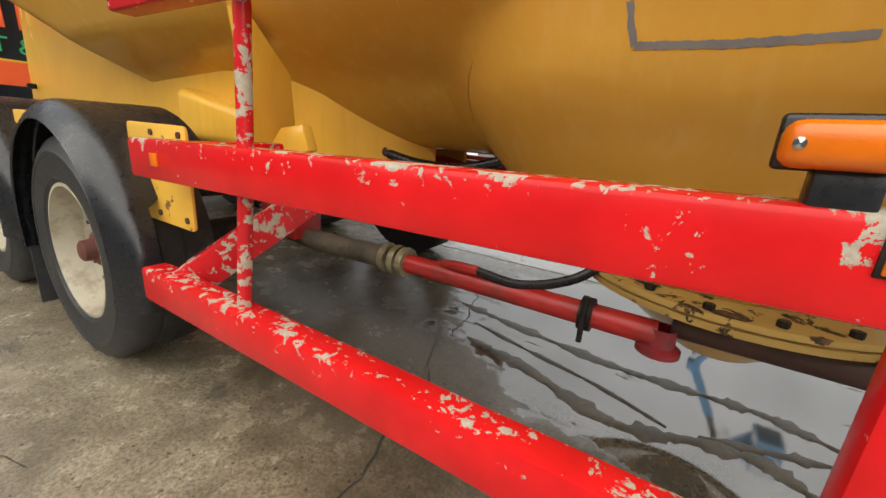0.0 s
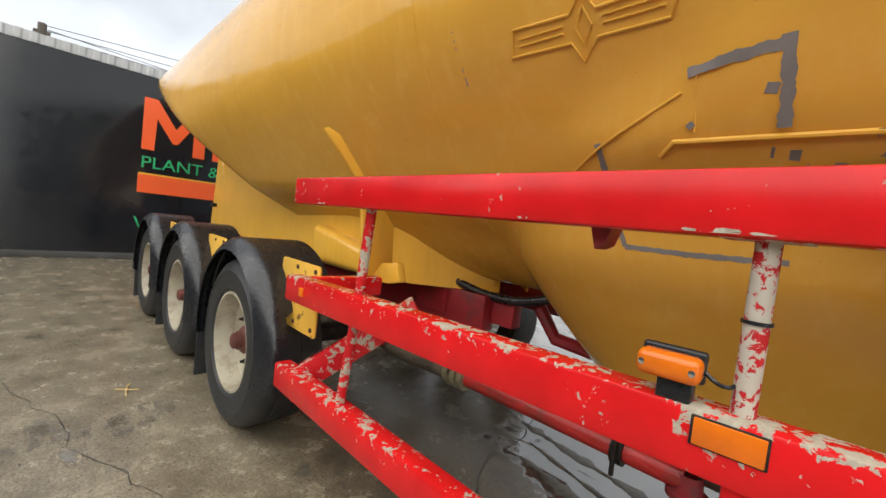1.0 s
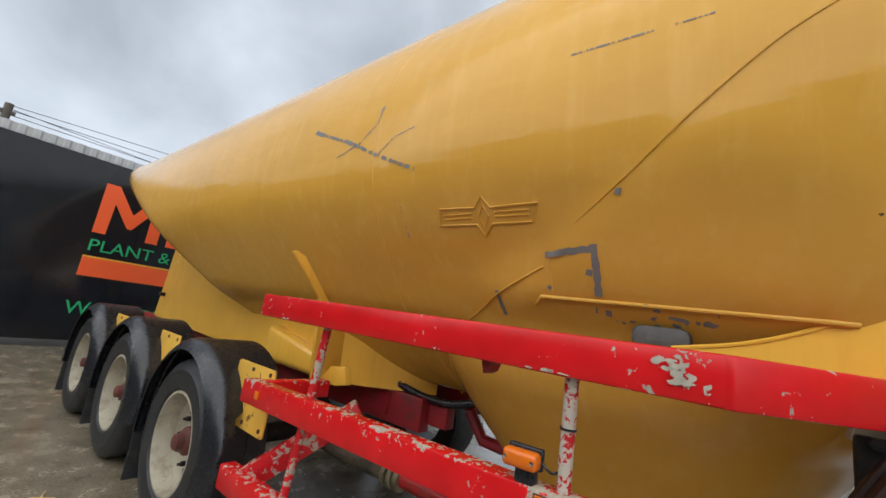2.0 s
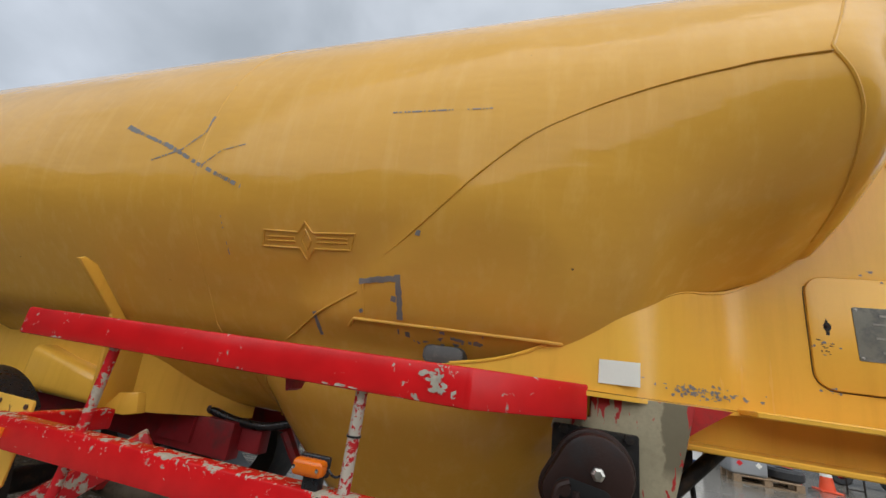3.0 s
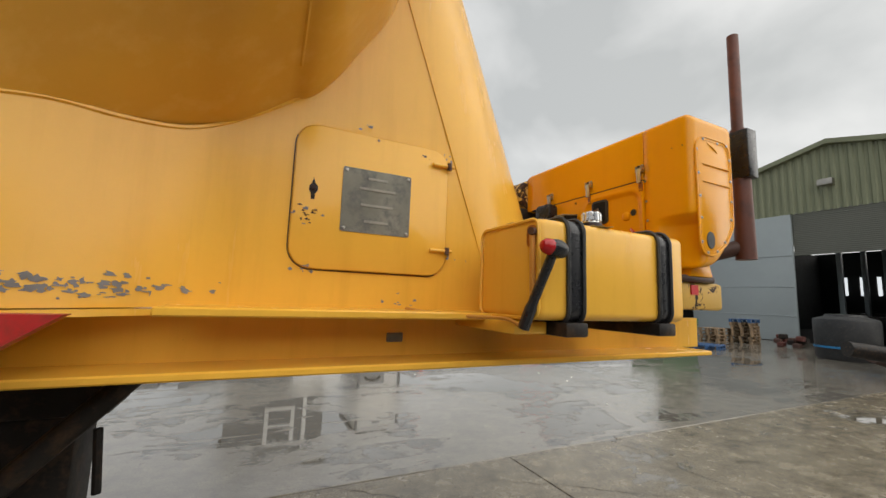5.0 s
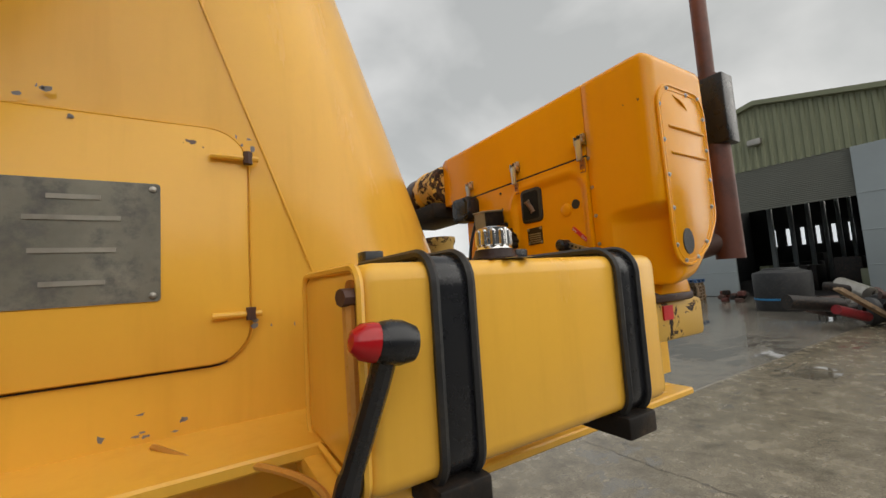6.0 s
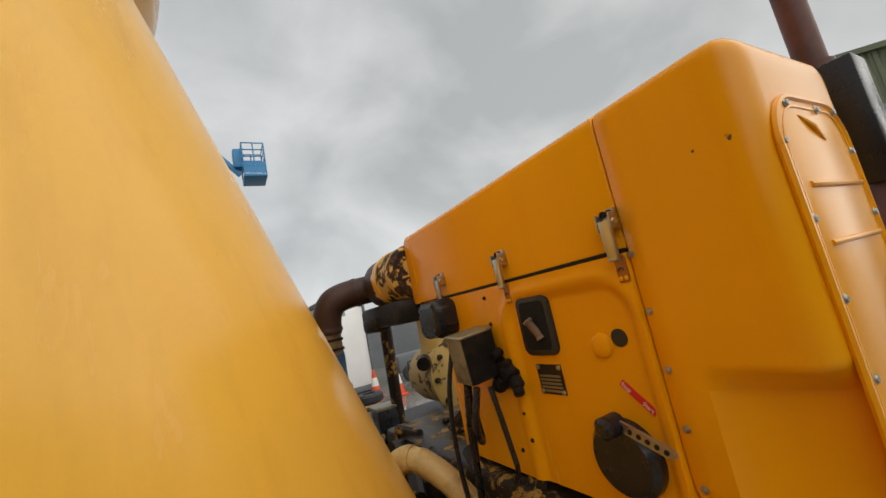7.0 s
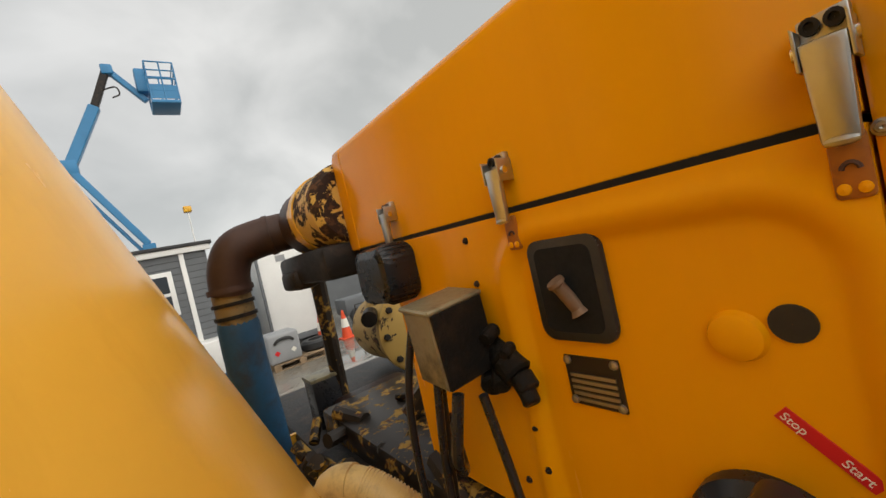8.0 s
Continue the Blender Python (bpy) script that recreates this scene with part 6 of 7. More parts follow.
# concrete bays with open joints
yard = thing("yard_slab", "wet stained concrete yard slabs with joints", "pavement", kind="structure")
rnd = random.Random(5)
XS = [-7.42, -3.6, 5.97, 10.9, 16, 21, 26.9]
YS = [-11.9, -7.2, -2.6, 2.42, 7.4, 12.4, 18]
for j in range(len(YS) - 1):
    xs = XS if j < 3 else [XS[0], 12.6, XS[-1]]
    for x0, x1 in zip(xs, xs[1:]):
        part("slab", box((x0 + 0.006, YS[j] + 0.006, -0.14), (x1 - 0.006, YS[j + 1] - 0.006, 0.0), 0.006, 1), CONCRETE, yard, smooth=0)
bm = box((XS[0], YS[0], -0.12), (XS[-1], YS[-1], -0.009))
part("joint_filler", bm, plain("joint_dirt", (0.035, 0.03, 0.025), 0.6, 0, 0.3, 20, 0.2), yard, smooth=0)
# cracks wandering across the slabs
bm = bmesh.new()


def crack(p, q, w, seed):
    r_ = random.Random(seed)
    n = int((Vector(q) - Vector(p)).length / 0.05)
    d = (Vector(q) - Vector(p)).normalized()
    side = Vector((-d.y, d.x, 0))
    off, last = 0.0, None
    for k in range(n + 1):
        off += r_.gauss(0, 0.012)
        c = Vector(p).lerp(Vector(q), k / n) + side * off
        ww = w * r_.uniform(0.3, 1.2)
        pair = (bm.verts.new(c + side * ww), bm.verts.new(c - side * ww))
        if last:
            bm.faces.new((last[0], pair[0], pair[1], last[1]))
        last = pair


for k, (p, q, w) in enumerate((((1.43, -1.2, 0.0013), (1.40, 0.1, 0.0013), 0.006), ((1.40, 0.1, 0.0013), (1.16, 0.85, 0.0013), 0.006), ((1.16, 0.85, 0.0013), (0.9, 1.7, 0.0013), 0.005), ((7.27, 2.38, 0.0013), (7.42, 1.0, 0.0013), 0.005), ((4.2, 2.5, 0.0013), (6.1, 1.0, 0.0013), 0.004), ((7.4, 2.45, 0.0013), (8.2, 0.6, 0.0013), 0.003), ((5.4, 2.2, 0.0013), (7.2, 0.9, 0.0013), 0.003), ((-2.0, -1.5, 0.0013), (0.5, -0.6, 0.0013), 0.003))):
    crack(p, q, w, k)
part("crack", bm, plain("crack_dark", (0.03, 0.026, 0.02), 0.6, 0, 0.2, 20), yard, smooth=0)
# ridges of silt left by tyres in the pool
SILT = plain("wet_silt", (0.085, 0.07, 0.048), 0.45, 0, 0.35, 30, 0.5, (0.04, 0.033, 0.022))
for k, (pts, w) in enumerate((([(0.95, 1.32), (1.40, 1.23), (1.95, 1.15), (2.36, 1.16), (2.6, 1.15), (2.9, 1.02)], 0.045), ([(1.2, 0.93), (1.58, 0.84), (2.0, 0.69), (2.31, 0.78), (2.53, 0.80), (2.75, 0.62)], 0.05), ([(2.31, 0.82), (2.52, 0.88), (2.78, 0.96)], 0.03), ([(1.15, 1.12), (1.5, 1.02), (1.9, 0.92), (2.2, 0.80)], 0.02))):
    r_ = random.Random(40 + k)
    bm = bmesh.new()
    path = smooth_path([(x, y, 0.0) for x, y in pts], 16)
    rows = []
    for q, p in enumerate(path):
        d = (path[min(q + 1, len(path) - 1)] - path[max(q - 1, 0)]).normalized()
        sd = Vector((-d.y, d.x, 0))
        wide = w * (0.75 + 0.3 * math.sin(q * 0.5 + k) + r_.uniform(-0.25, 0.25)) * min(1, q / 6 + 0.05, (len(path) - 1 - q) / 6 + 0.05)
        rows.append([bm.verts.new(p + sd * wide * f + Vector((0, 0, zz))) for f, zz in ((-1, 0.0006), (-0.5, 0.004 + r_.uniform(0, 0.003)), (0.4, 0.005 + r_.uniform(0, 0.003)), (1 + r_.uniform(-0.2, 0.3), 0.0006))])
    for u, v in zip(rows, rows[1:]):
        for j in range(3):
            bm.faces.new((u[j], u[j + 1], v[j + 1], v[j]))
    part("silt_ridge", bm, SILT, yard, "ridge of wet silt")
# twig and scraps of litter
tw = thing("twig", "dry straw twig lying on the wet concrete", "litter", place=(-0.77, -0.68, 0.006))
part("stalk", tube(smooth_path([(-0.1, 0.03, 0), (0, 0, 0.004), (0.1, -0.01, 0)]), 0.004, 6), YHOSE, tw)
part("stalk", tube(smooth_path([(-0.03, -0.05, 0.003), (0.01, 0, 0.008), (0.03, 0.06, 0.002)]), 0.003, 6), YHOSE, tw)
rnd = random.Random(17)
for k in range(16):
    x, y = rnd.uniform(4.5, 10), rnd.uniform(1.5, 8)
    scrap = tagged(part("litter_scrap", prism(blot(x, y, 0.018, 0.014, rnd, 7), 0.0, 0.006), WHITE if k % 3 else RUBBER), "small scrap of litter on the wet yard", "litter", "litter scraps")

# ---- boundary wall with the sign ----
WALLBLACK = plain("black_glossy_hoarding", (0.010, 0.011, 0.014), 0.10, 0, 0.3, 1.2, 0.01)
CLAD = plain("pale_cladding", (0.42, 0.43, 0.44), 0.5, 0, 0.1, 4)
ORANGE = plain("sign_orange", (0.85, 0.11, 0.02), 0.4, 0, 0.05, 5)
GREEN = plain("sign_green", (0.02, 0.40, 0.14), 0.4, 0, 0.05, 5)
YELLOWLINE = plain("sign_yellow", (0.80, 0.42, 0.03), 0.4, 0, 0.05, 5)
WX = -7.40
wall = thing("wall_west", "black glossy boundary wall with an orange and green sign", "wall", kind="structure", within=WEST)
ys = [-14 + 3.0 * k for k in range(11)]
for a, c in zip(ys, ys[1:]):
    part("panel", box((WX - 0.25, a + 0.003, 0.12), (WX, c - 0.003, 3.66), 0.004, 1), WALLBLACK, wall)
part("footing", box((WX - 0.25, -14, 0), (WX + 0.03, 16, 0.12), 0.01), plain("footing", (0.05, 0.05, 0.048), 0.6, 0, 0.3, 6), wall)
def ribs(y0, y1, n, deep, x, lo, hi):
    """A ribbed sheet across y, from height lo to height hi."""
    def fn(u, v):
        k = u * n * 4
        t = [0.0, 0.0, 1.0, 1.0][int(k) % 4]
        y = y0 + (y1 - y0) * (k - (0.6 if int(k) % 4 in (1, 3) else 0) * 0 + (0.35 if int(k) % 4 in (1, 3) else 0)) / (4 * n)
        return Vector((x - deep * t, y, lo(y) + (hi(y) - lo(y)) * v))
    return sheet(fn, 4 * n, 1, 0.01)


bm = ribs(-14, 16, 150, -0.03, WX, lambda y: 3.66, lambda y: 3.83)
box((WX - 0.27, -14, 3.66), (WX - 0.02, 16, 3.80), bm=bm)
part("capping", bm, CLAD, wall, "pale corrugated capping", smooth=0)
# the sign: a broad zigzag shape, a word, a band and the start of a line below
wm = Matrix.Translation((WX + 0.002, 0.25, 0)) @ Matrix(((0, 0, 1, 0), (1, 0, 0, 0), (0, 1, 0, 0), (0, 0, 0, 1)))
zig = [(0.02, 2.22), (0.23, 2.22), (0.25, 2.86), (0.54, 2.42), (0.62, 2.42), (0.90, 2.86), (0.90, 2.22), (1.12, 2.22), (1.12, 3.24), (0.90, 3.24), (0.58, 2.72), (0.24, 3.24), (0.02, 3.24)]
part("sign_shape", prism(zig, 0.0, 0.012, wm), ORANGE, wall, "orange zigzag shape")
part("sign_shape", prism([(1.28, 2.22), (1.5, 2.22), (1.5, 3.24), (1.28, 3.24)], 0.0, 0.012, wm), ORANGE, wall)
part("sign_shape", prism([(1.64, 2.22), (2.4, 2.22), (2.4, 2.4), (1.86, 2.4), (1.86, 3.24), (1.64, 3.24)], 0.0, 0.012, wm), ORANGE, wall)
letters("PLANT &", 0.36, GREEN, wall, wm @ Matrix.Translation((0.02, 1.86, 0.006)) @ Matrix.Diagonal((1.0, 0.92, 1, 1)), 0.006)
part("sign_band", prism([(0, 1.36), (3.4, 1.36), (3.4, 1.72), (0, 1.72)], 0.0, 0.012, wm), ORANGE, wall, "orange band")
part("band_line", prism([(0, 1.722), (3.4, 1.722), (3.4, 1.755), (0, 1.755)], 0.0, 0.012, wm), YELLOWLINE, wall)
letters("W", 0.36, GREEN, wall, wm @ Matrix.Translation((-0.02, 0.62, 0.006)), 0.006)
for k in range(6):
    part("sign_bar", prism([(0.40 + 0.34 * k, 0.62), (0.64 + 0.34 * k, 0.62), (0.64 + 0.34 * k, 0.82), (0.40 + 0.34 * k, 0.82)], 0.0, 0.012, wm), GREEN, wall)
# pole and wires beyond the wall
WOOD = plain("pole_wood", (0.10, 0.085, 0.07), 0.8, 0, 0.3, 5, 0.2)
pole = thing("utility_pole", "weathered timber utility pole with wires", "pole", place=(-16, -1.35, 0), within=WEST)
part("mast", tube([(0, 0, 0), (0, 0, 6.35)], [0.14, 0.11], 12), WOOD, pole)
part("insulator", box((-0.08, -0.2, 6.0), (0.08, 0.2, 6.12), 0.02), WOOD, pole)
for k, (dy, z0, z1) in enumerate(((-0.1, 6.3, 7.2), (0.0, 6.15, 6.6), (0.1, 6.0, 6.1), (0.05, 6.2, 5.2))):
    part("wire", tube(smooth_path([(0, dy, z0), (1.5, 8 + k, (z0 + z1) / 2 - 0.25), (3.0, 20, z1)], 10), 0.012, 5), RUBBER, pole)

# ---- shed ----
def corrugated(name, color):
    m, nt, b = nodes_of(name, 0.5)
    big = noise_tex(nt, 0.8, 4, space="World")
    streak = noise_tex(nt, 2, 5, 0.6, (1, 3, 0.3), "World")
    col = blend(nt, big, tuple(c * 0.85 for c in color), tuple(c * 1.1 for c in color))
    col = blend(nt, math_node(nt, "MULTIPLY", streak, 0.3), col, tuple(c * 0.6 for c in color))
    nt.links.new(col, b.inputs["Base Color"])
    return m


GREENCLAD = corrugated("green_cladding", (0.20, 0.215, 0.13))
SHUTTER = corrugated("roller_shutter", (0.15, 0.155, 0.13))
CURTAIN = plain("pale_blue_panel", (0.29, 0.33, 0.34), 0.35, 0, 0.12, 0.6, 0.02)
# near-black on purpose: the dimness inside the shed is put into this colour
INSIDE = plain("shed_inside_shade", (0.02, 0.02, 0.02), 0.8, 0, 0.3, 1)
DAY = plain("skylight_panel", (0.8, 0.82, 0.84), 0.5, 0, 0.05, 2)
SX = 27.0
shed = thing("shed", "green clad industrial shed with a wide open door", "shed")


def roof_z(y):
    return 9.25 - 0.245 * abs(y - 7.1)


bm = ribs(-3, 16, 60, 0.06, SX + 0.05, lambda y: 6.1, roof_z)
part("gable", bm, GREENCLAD, shed, "green corrugated gable", smooth=0)
for y0, y1 in ((-3, 7.1), (7.1, 16)):
    b = box((SX - 0.25, y0, -0.1), (SX + 22, y1, 0.12))
    for v in b.verts:
        v.co.z += roof_z(v.co.y)
    part("roof", b, GREENCLAD, shed, smooth=0)
part("door_panel", box((SX - 0.15, 8.65, 0.02), (SX, 13.5, 6.1), 0.02), CURTAIN, shed, "pale blue-grey sheeted panel")
part("door_panel", box((SX - 0.15, -3, 0.02), (SX, 4.12, 6.1), 0.02), CURTAIN, shed, "pale blue-grey sheeted panel")
for z in (1.2, 2.6, 4.1):
    for y0, y1 in ((8.65, 13.5), (-3, 4.12)):
        part("panel_rail", tube([(SX - 0.16, y0, z), (SX - 0.16, y1, z + 0.06)], 0.02, 6), CURTAIN, shed)
shut = part("roller_shutter", box((SX + 0.06, 4.12, 4.1), (SX + 0.08, 8.65, 6.14)), SHUTTER, shed, "half raised green roller shutter", smooth=0)
for k in range(24):
    part("slat", box((SX + 0.02, 4.12, 4.1 + 0.086 * k), (SX + 0.06, 8.65, 4.17 + 0.086 * k), 0.012, 1), SHUTTER, shut, smooth=0)
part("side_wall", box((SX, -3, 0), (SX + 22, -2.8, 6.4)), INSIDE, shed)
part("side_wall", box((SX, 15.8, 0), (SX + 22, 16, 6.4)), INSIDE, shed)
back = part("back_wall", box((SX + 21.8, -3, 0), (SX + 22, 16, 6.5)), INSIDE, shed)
for k in range(12):
    part("window_strip", box((SX + 21.7, 3.0 + 1.0 * k, 2.9), (SX + 21.79, 3.22 + 1.0 * k, 4.4)), SKYPANE, back, "window strip glowing in place of daylight")
for k in range(6):
    part("column", box((SX + 4 + 3 * k, 8.35, 0.0), (SX + 4.2 + 3 * k, 8.55, 6.3), 0.01), CURTAIN, shed, "grey steel column inside the shed")
part("flood_lamp", box((SX - 0.35, 6.95, 7.2), (SX - 0.08, 7.5, 7.5), 0.04), STEEL, shed)
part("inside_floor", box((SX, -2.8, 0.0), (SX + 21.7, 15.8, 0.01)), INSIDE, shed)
rnd = random.Random(31)
for k in range(14):
    x, y = SX + rnd.uniform(1, 14), rnd.uniform(3.5, 9)
    h = rnd.uniform(0.5, 2.0)
    st = tagged(part("stored_machine", box((x, y, 0.0), (x + rnd.uniform(0.5, 1.5), y + rnd.uniform(0.4, 1.2), h), 0.08, 2), DARK if k % 4 else GREENCLAD), "dark machinery standing inside the shed", "machine", "machines in the shed")

# ---- things about the yard ----
PALLETWOOD = plain("pallet_wood", (0.28, 0.19, 0.11), 0.8, 0, 0.3, 8, 0.2, (0.12, 0.09, 0.06))
BLUEPALLET = plain("blue_pallet", (0.03, 0.09, 0.22), 0.7, 0, 0.2, 8, 0.1)
IBCWHITE = plain("white_plastic", (0.80, 0.80, 0.78), 0.4, 0, 0.05, 4)
GREYBOX = plain("grey_box", (0.30, 0.31, 0.32), 0.5, 0, 0.15, 4)
CONEORANGE = plain("cone_orange", (0.75, 0.08, 0.02), 0.5, 0, 0.1, 8)
BLUE = plain("lift_blue", (0.02, 0.19, 0.40), 0.4, 0, 0.12, 4)
BOARD = plain("grey_boards", (0.13, 0.14, 0.15), 0.6, 0, 0.12, 4, 0.1)


def pallet(name, x, y, z, mat, label, group, turn=0):
    p = thing(name, label, "pallet", group, (x, y, z))
    p.matrix_world = p.matrix_world @ Matrix.Rotation(radians(turn), 4, "Z")
    for k in range(5):
        part("deck_board", box((-0.6, -0.4 + 0.17 * k, 0.122), (0.6, -0.28 + 0.17 * k, 0.144), 0.003, 1), mat, p)
    for yy in (-0.39, -0.05, 0.29):
        part("runner", box((-0.6, yy, 0.0), (0.6, yy + 0.1, 0.022), 0.003, 1), mat, p)
        for xx in (-0.6, -0.07, 0.46):
            part("block", box((xx, yy, 0.022), (xx + 0.14, yy + 0.1, 0.122), 0.003, 1), mat, p)
    return p


def stack(x, y, n, turn, group):
    first = pallet("pallet", x, y, 0.0, PALLETWOOD, "weathered wooden pallet in a stack", group, turn)
    r_ = random.Random(int(x * 10))
    for k in range(1, n):
        copy_thing(first, YARD @ pose(x + r_.uniform(-0.04, 0.04), y + r_.uniform(-0.04, 0.04), 0.146 * k, 0, 0, turn + r_.uniform(-3, 3)))


stack(23.5, 9.2, 6, 12, "pallet stack by the shed")
stack(22.5, 9.9, 4, 4, "low pallet stack by the shed")
pallet("pallet", 23.5, 9.2, 0.146 * 6 + 0.002, BLUEPALLET, "blue pallet lying on a stack of wooden pallets", "loose pallets", 9)
pallet("pallet", 18.8, 8.0, 0, BLUEPALLET, "blue pallet lying on the wet yard", "loose pallets", 20)
# dark barrel tank on a pallet before the shed
tk = thing("barrel_tank", "squat black tank with a blue band", "tank", place=(20.6, 4.9, 0.0))
part("shell", lathe([(0.72, 0.0), (0.76, 0.08), (0.78, 1.18), (0.76, 1.25), (0.5, 1.34), (0.47, 1.40), (0, 1.41)], None, 40), RUBBER, tk)
part("band", lathe([(0.76, 0.36), (0.79, 0.36), (0.79, 0.42), (0.76, 0.42)], None, 40), BLUE, tk)
# heap of scrap pipes and axles
rnd = random.Random(77)
scrapheap = thing("scrap_heap", "rusty pipes, wheels and machine parts in a heap", "scrap", place=(18.2, 1.9, 0))
for k in range(26):
    p = Vector((rnd.uniform(-1.4, 1.4), rnd.uniform(-1.6, 1.4), rnd.uniform(0.08, 0.6)))
    a = rnd.uniform(0, math.pi)
    L = rnd.uniform(0.3, 1.3)
    part("pipe", tube([p, p + Vector((math.cos(a) * L, math.sin(a) * L, rnd.uniform(-0.1, 0.3)))], rnd.uniform(0.05, 0.2), 12), rnd.choice((RUSTPIPE, DARK, STEEL, HUB, DARK, REDDULL)), scrapheap)
for k in range(5):
    part("wheel", lathe([(0.1, 0.0), (0.3, 0.02), (0.33, 0.1), (0.3, 0.2), (0.1, 0.22)], pose(rnd.uniform(-1, 1), rnd.uniform(-1, 1), 0.33, 90, 0, rnd.uniform(0, 180)), 24), RUBBER, scrapheap)
for k in range(2):
    part("plank", box((-0.06, -0.9, 0), (0.06, 0.9, 0.05), 0.005, 1, pose(-1.5 + 0.2 * k, 0.3, 0.5, 28, 0, 70)), PALLETWOOD, scrapheap)
crate = thing("junk_pile", "dark engine parts piled by the panel", "scrap", place=(23.5, 7.6, 0))
for k in range(14):
    p = Vector((rnd.uniform(-0.5, 0.5), rnd.uniform(-0.5, 0.5), rnd.uniform(0.08, 0.45)))
    part("lump", box(tuple(p - Vector((0.15, 0.12, 0.1))), tuple(p + Vector((0.15, 0.12, 0.1))), 0.04, 1, pose(0, 0, 0)), rnd.choice((DARK, RUSTPIPE, HUB)), crate)
skip = thing("green_skip", "dark green steel skip", "skip", place=(17.6, 8.9, 0))
part("shell", prism([(-0.9, 0), (0.9, 0), (1.1, 1.0), (-1.1, 1.0)], -0.6, 0.6, at_y(0, 0, 0.05), 0.02), plain("skip_green", (0.02, 0.10, 0.03), 0.5, 0, 0.2, 4), skip)

# row along the far side of the yard
ibc = thing("plastic_bin", "white plastic crate with slots on a blue pallet", "bin", place=(5.45, 10.6, 0.144))
for k in range(3):
    part("foot", box((-0.6 + 0.5 * k, -0.4, 0.0), (-0.4 + 0.5 * k, 0.4, 0.14), 0.01, 1), IBCWHITE, ibc)
part("body", box((-0.6, -0.4, 0.12), (0.62, 0.4, 0.75), 0.03), IBCWHITE, ibc)
pallet("pallet", 5.45, 10.6, 0, BLUEPALLET, "blue pallet under a white crate", "loose pallets")
gb = thing("grey_container", "grey plastic fluid container with hazard diamonds", "container", place=(6.6, 9.45, 0.144))
part("body", box((-0.33, -0.35, 0.0), (0.33, 0.35, 0.62), 0.06, 3), GREYBOX, gb)
part("handle", tube(smooth_path([(-0.2, -0.36, 0.42), (-0.1, -0.38, 0.5), (0.1, -0.38, 0.5), (0.2, -0.36, 0.42)]), 0.03, 8), RUBBER, gb)
for dx, mat in ((-0.17, LABELRED), (0.17, WHITE)):
    part("diamond", prism([(0, -0.06), (0.06, 0), (0, 0.06), (-0.06, 0)], 0, 0.006, at_y(dx, -0.352, 0.22)), mat, gb)
pallet("pallet", 6.9, 9.45, 0, PALLETWOOD, "wooden pallet under a grey container", "loose pallets")
ty = thing("loose_tyre", "black tyre lying on a pallet", "tyre", place=(7.35, 9.5, 0.144))
part("tread", lathe([(0.16, 0.0), (0.28, 0.0), (0.33, 0.05), (0.33, 0.17), (0.28, 0.22), (0.16, 0.22)], None, 32), RUBBER, ty)


def cone(x, y):
    c = thing("traffic_cone", "orange traffic cone with a white band", "cone", "traffic cones", (x, y, 0))
    part("base", box((-0.19, -0.19, 0), (0.19, 0.19, 0.03), 0.01), CONEORANGE, c)
    part("body", lathe([(0.14, 0.03), (0.03, 0.72), (0.0, 0.73)], None, 20), CONEORANGE, c)
    part("band", lathe([(0.102, 0.29), (0.106, 0.29), (0.070, 0.51), (0.066, 0.51)], None, 20), WHITE, c)


cone(8.35, 10.1)
cone(7.95, 10.8)
rack = thing("tool_rack", "dark steel hand trolley", "trolley", place=(8.95, 10.3, 0))
for dx in (-0.15, 0.15):
    part("upright", tube([(dx, 0, 0), (dx, 0, 0.75)], 0.018, 8), DARK, rack)
for z in (0.1, 0.4, 0.74):
    part("rung", tube([(-0.15, 0, z), (0.15, 0, z)], 0.015, 8), DARK, rack)


def cart(x, y, group):
    c = thing("wheeled_cart", "dark machine on small wheels with red hubs", "machine", group, (x, y, 0))
    part("body", box((-0.8, -0.45, 0.28), (0.8, 0.45, 0.8), 0.06, 2), BOARD, c)
    for dx in (-0.5, 0.5):
        w = part("wheel", lathe([(0.1, 0.0), (0.2, 0.0), (0.24, 0.04), (0.24, 0.12), (0.2, 0.16), (0.1, 0.16)], at_y(dx, -0.42, 0.24), 24), RUBBER, c)
        part("hub", lathe([(0.1, 0.02), (0.08, 0.04), (0, 0.04)], at_y(dx, -0.42, 0.24), 14), LABELRED, w)


cart(3.2, 10.3, "machines along the fence")
cart(1.2, 10.6, "machines along the fence")
cart(9.9, 12.2, "machines along the fence")
# cabins
cabin = thing("white_cabin", "white portable cabin with dark frame", "cabin", place=(7.3, 12.1, 0), within=ROW)
part("body", box((-0.62, -0.6, 0.25), (0.62, 1.6, 2.75), 0.02), IBCWHITE, cabin)
for x in (-0.69, 0.63):
    part("frame_post", box((x, -0.66, 0.0), (x + 0.07, -0.58, 2.85), 0.01), BOARD, cabin)
part("frame_rail", box((-0.69, -0.66, 2.75), (0.70, 1.65, 2.87), 0.01), BOARD, cabin)
part("frame_rail", box((-0.69, -0.66, 0.1), (0.70, -0.58, 0.25), 0.01), BOARD, cabin)
for x in (-0.65, 0.5):
    part("block", box((x, -0.6, 0.0), (x + 0.1, 1.5, 0.26), 0.01), GREYBOX, cabin)
part("notice", box((-0.15, -0.612, 2.35), (0.1, -0.6, 2.52)), GREYBOX, cabin)
hut = thing("timber_hut", "grey boarded hut with white trim and window", "hut", place=(4.55, 11.3, 0), within=ROW)
for k in range(19):
    part("board", box((-1.5, -0.5 - 0.02 * (1 - 0.0), 0.1 + 0.15 * k), (0.95, -0.46, 0.245 + 0.15 * k), 0.008, 1), BOARD, hut)
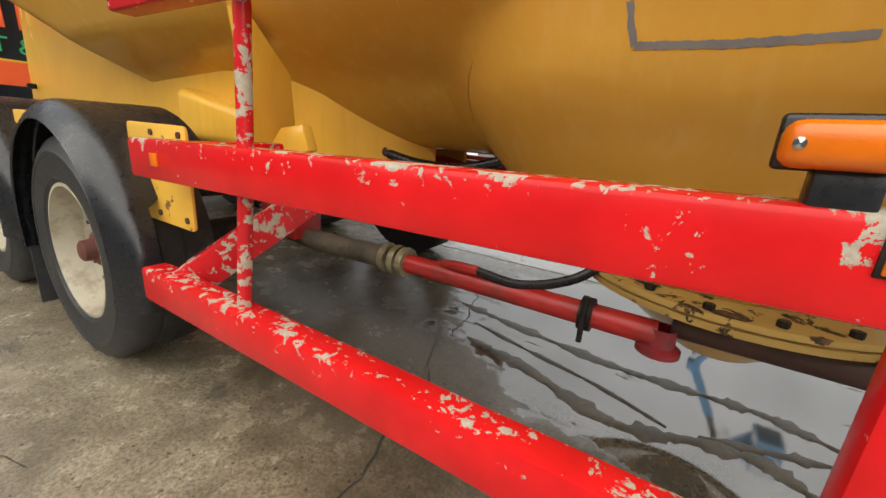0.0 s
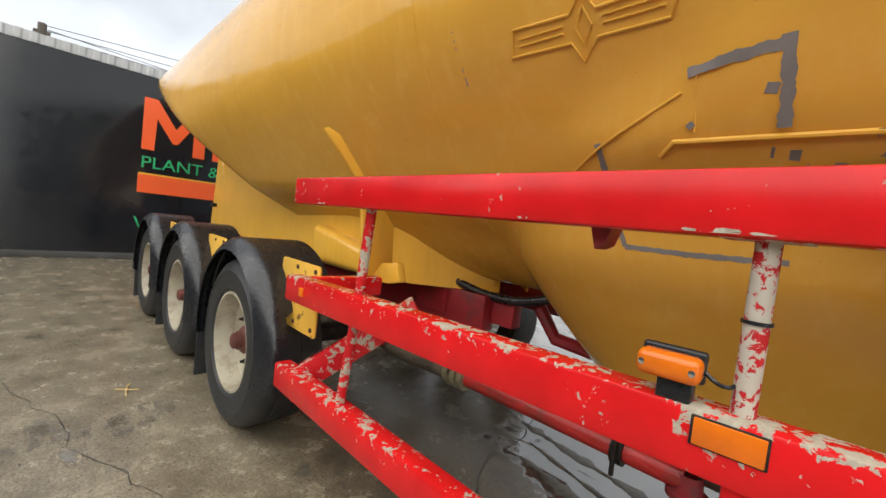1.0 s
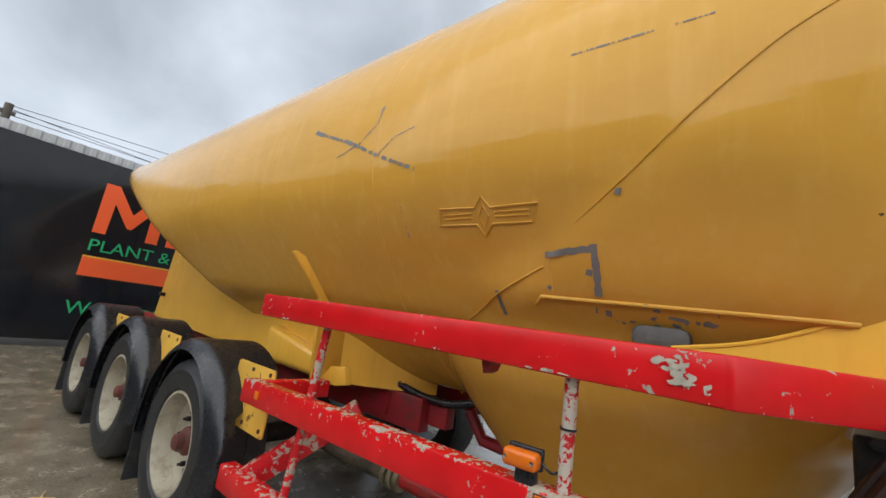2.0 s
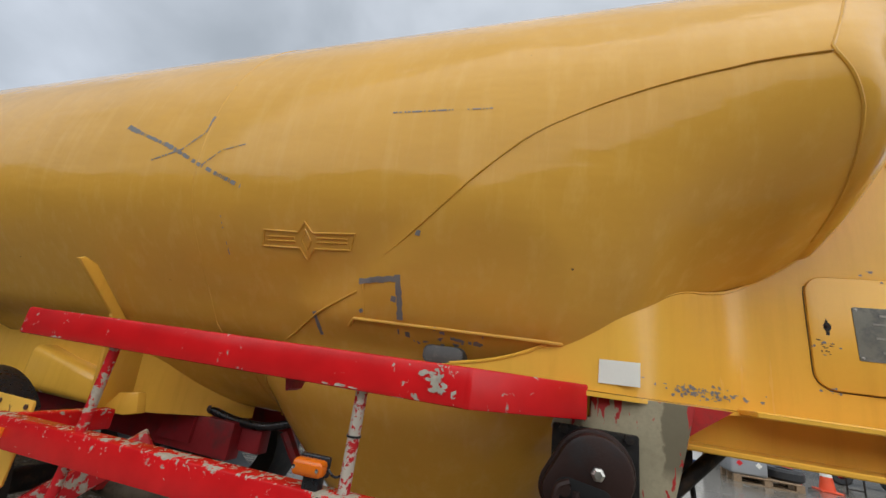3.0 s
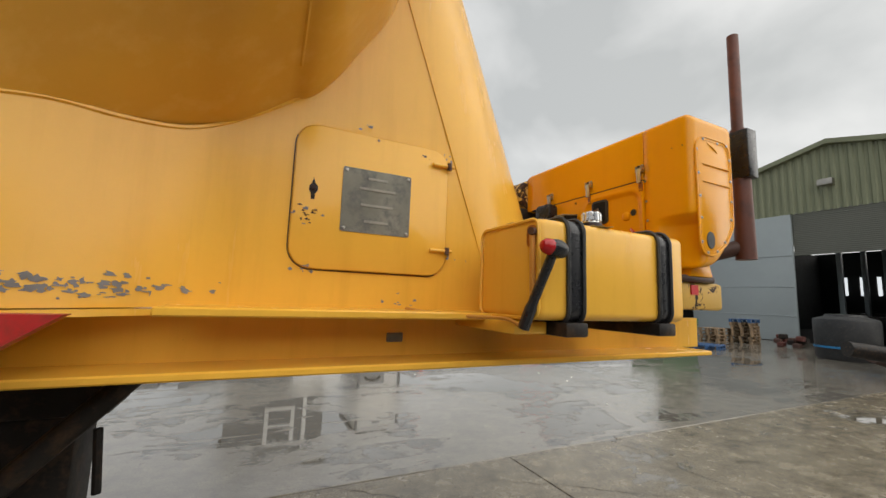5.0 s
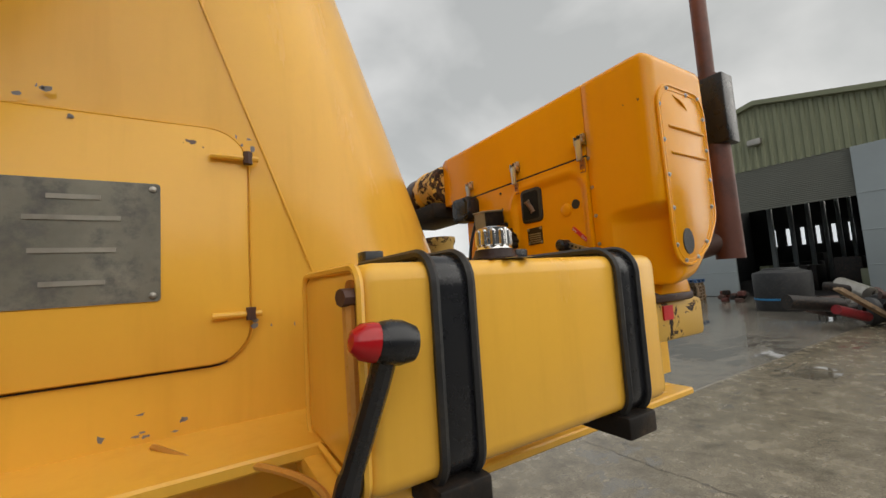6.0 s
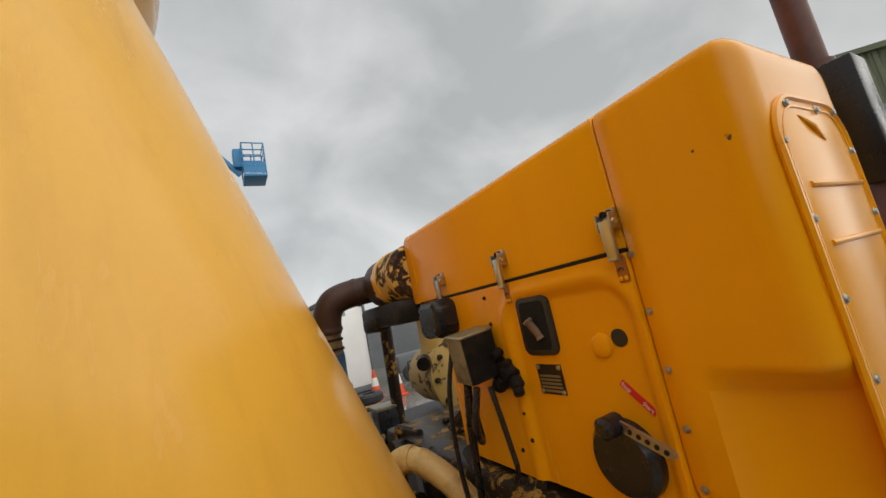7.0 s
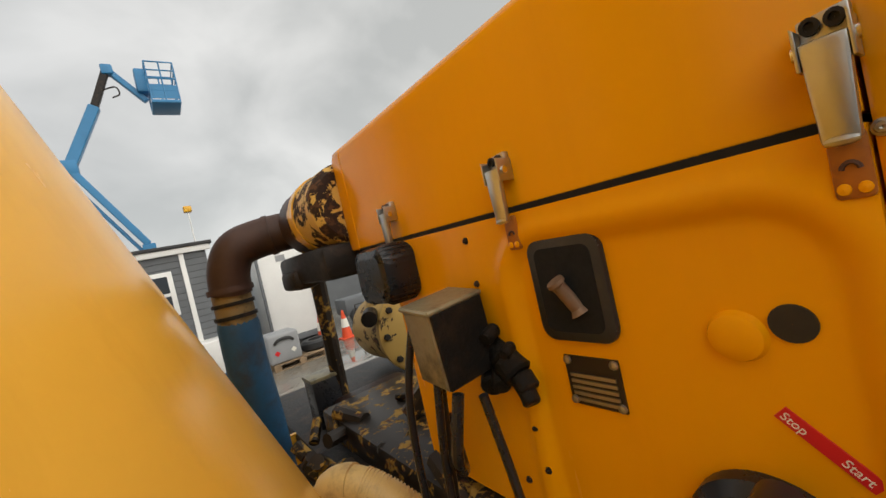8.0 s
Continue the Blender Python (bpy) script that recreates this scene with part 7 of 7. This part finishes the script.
part("wall", box((-1.5, -0.46, 0.0), (0.95, 2.0, 2.95)), BOARD, hut)
part("corner_trim", box((0.40, -0.56, 0.1), (0.50, -0.50, 2.95), 0.01), IBCWHITE, hut)
part("fascia", box((-1.6, -0.62, 2.95), (1.05, -0.52, 3.08), 0.01), IBCWHITE, hut)
part("roof", box((-1.65, -0.66, 3.08), (1.1, 2.1, 3.16), 0.01), RUBBER, hut)
win = part("window", box((-0.55, -0.55, 1.6), (0.2, -0.50, 2.6), 0.01), IBCWHITE, hut, "white framed window")
part("pane", box((-0.45, -0.556, 2.12), (0.1, -0.551, 2.5)), GLASSY, win)
part("pane", box((-0.45, -0.556, 1.7), (0.1, -0.551, 2.05)), GLASSY, win)
beacon = thing("mast_light", "slim white mast with a yellow beacon", "light mast", place=(5.75, 15.5, 0), within=ROW)
part("mast", tube([(0, 0, 0), (0, 0, 4.75)], 0.025, 8), IBCWHITE, beacon)
part("head", box((-0.12, -0.12, 4.72), (0.12, 0.12, 4.92), 0.03), YELLOWLINE, beacon)

# boom lift behind the hut
lift = thing("boom_lift", "blue articulated boom lift with raised basket", "boom lift", place=(0, 14.2, 0), within=ROW)
part("base", box((3.6, -0.8, 0.4), (5.6, 0.8, 1.5), 0.1), BLUE, lift)
for dx in (3.8, 5.4):
    part("wheel", lathe([(0.1, 0.0), (0.42, 0.0), (0.45, 0.05), (0.45, 0.25), (0.42, 0.3), (0.1, 0.3)], at_y(dx, -0.7, 0.45), 24), RUBBER, lift)


def beam(p, q, w):
    p, q = Vector(p), Vector(q)
    L = (q - p).length
    return box((-w, -w, 0), (w, w, L), 0.02, 1, look(p, q) @ Matrix.Rotation(radians(180), 4, "X"))


part("riser", beam((4.5, 0, 1.4), (4.5, 0, 3.7), 0.16), BLUE, lift)
part("lower_boom", beam((4.5, -0.05, 3.7), (3.22, -0.05, 6.0), 0.09), BLUE, lift)
part("lower_link", beam((4.35, 0.1, 3.5), (3.12, 0.1, 5.7), 0.05), BLUE, lift)
part("knuckle", box((3.02, -0.15, 5.85), (3.4, 0.15, 6.25), 0.05), BLUE, lift)
part("upper_boom", beam((3.22, 0, 6.05), (4.05, 0, 7.75), 0.13), BLUE, lift)
part("tele_boom", beam((4.05, 0, 7.75), (4.5, 0, 8.85), 0.09), DARK, lift)
part("jib_head", box((4.38, -0.14, 8.68), (4.66, 0.14, 8.98), 0.05), BLUE, lift)
part("jib", beam((4.52, 0, 8.85), (5.3, 0, 7.95), 0.08), BLUE, lift)
part("jib_hose", tube(smooth_path([(4.3, -0.1, 8.2), (4.62, -0.12, 8.3), (4.68, -0.1, 8.1), (4.5, -0.08, 8.0)]), 0.02, 6), DARK, lift)
bsk = part("basket", box((5.38, -0.5, 7.72), (6.12, 0.5, 7.82), 0.02), BLUE, lift, "blue work basket")
for x in (5.4, 5.75, 6.1):
    for y in (-0.48, 0.48):
        part("basket_post", tube([(x, y, 7.8), (x, y, 8.95)], 0.022, 6), BLUE, bsk)
for z in (8.1, 8.45, 8.7, 8.95):
    part("basket_rail", tube([(5.4, -0.48, z), (6.1, -0.48, z), (6.1, 0.48, z), (5.4, 0.48, z), (5.4, -0.48, z)], 0.022, 6), BLUE, bsk)
part("basket_mesh", box((5.42, -0.49, 7.85), (6.08, -0.47, 8.25)), BLUE, bsk)
part("control_box", box((5.12, -0.25, 8.15), (5.4, 0.25, 8.85), 0.05), BLUE, bsk)

# red and white barrier foot lying on the ground
bar = thing("barrier_foot", "red and white plastic barrier foot on the wet ground", "barrier", place=(10.6, 7.7, 0))
part("foot", prism([(-0.5, 0), (0.5, 0), (0.45, 0.1), (-0.4, 0.14)], -0.12, 0.12, at_y(0, 0, 0), 0.02), LABELRED, bar)
part("weight", box((0.45, -0.12, 0.0), (0.85, 0.12, 0.09), 0.02), RUBBER, bar)

# plain walls that close the yard
tagged(part("wall_south", box((-7.4, -12.3, 0), (30, -12, 5.2)), BOARD), "plain grey wall closing the yard", "wall", kind="structure")
fence = tagged(part("wall_north", box((-7.4, 17.6, 0), (27, 17.8, 2.2)), BOARD), "plain dark fence closing the yard", "wall", kind="structure")
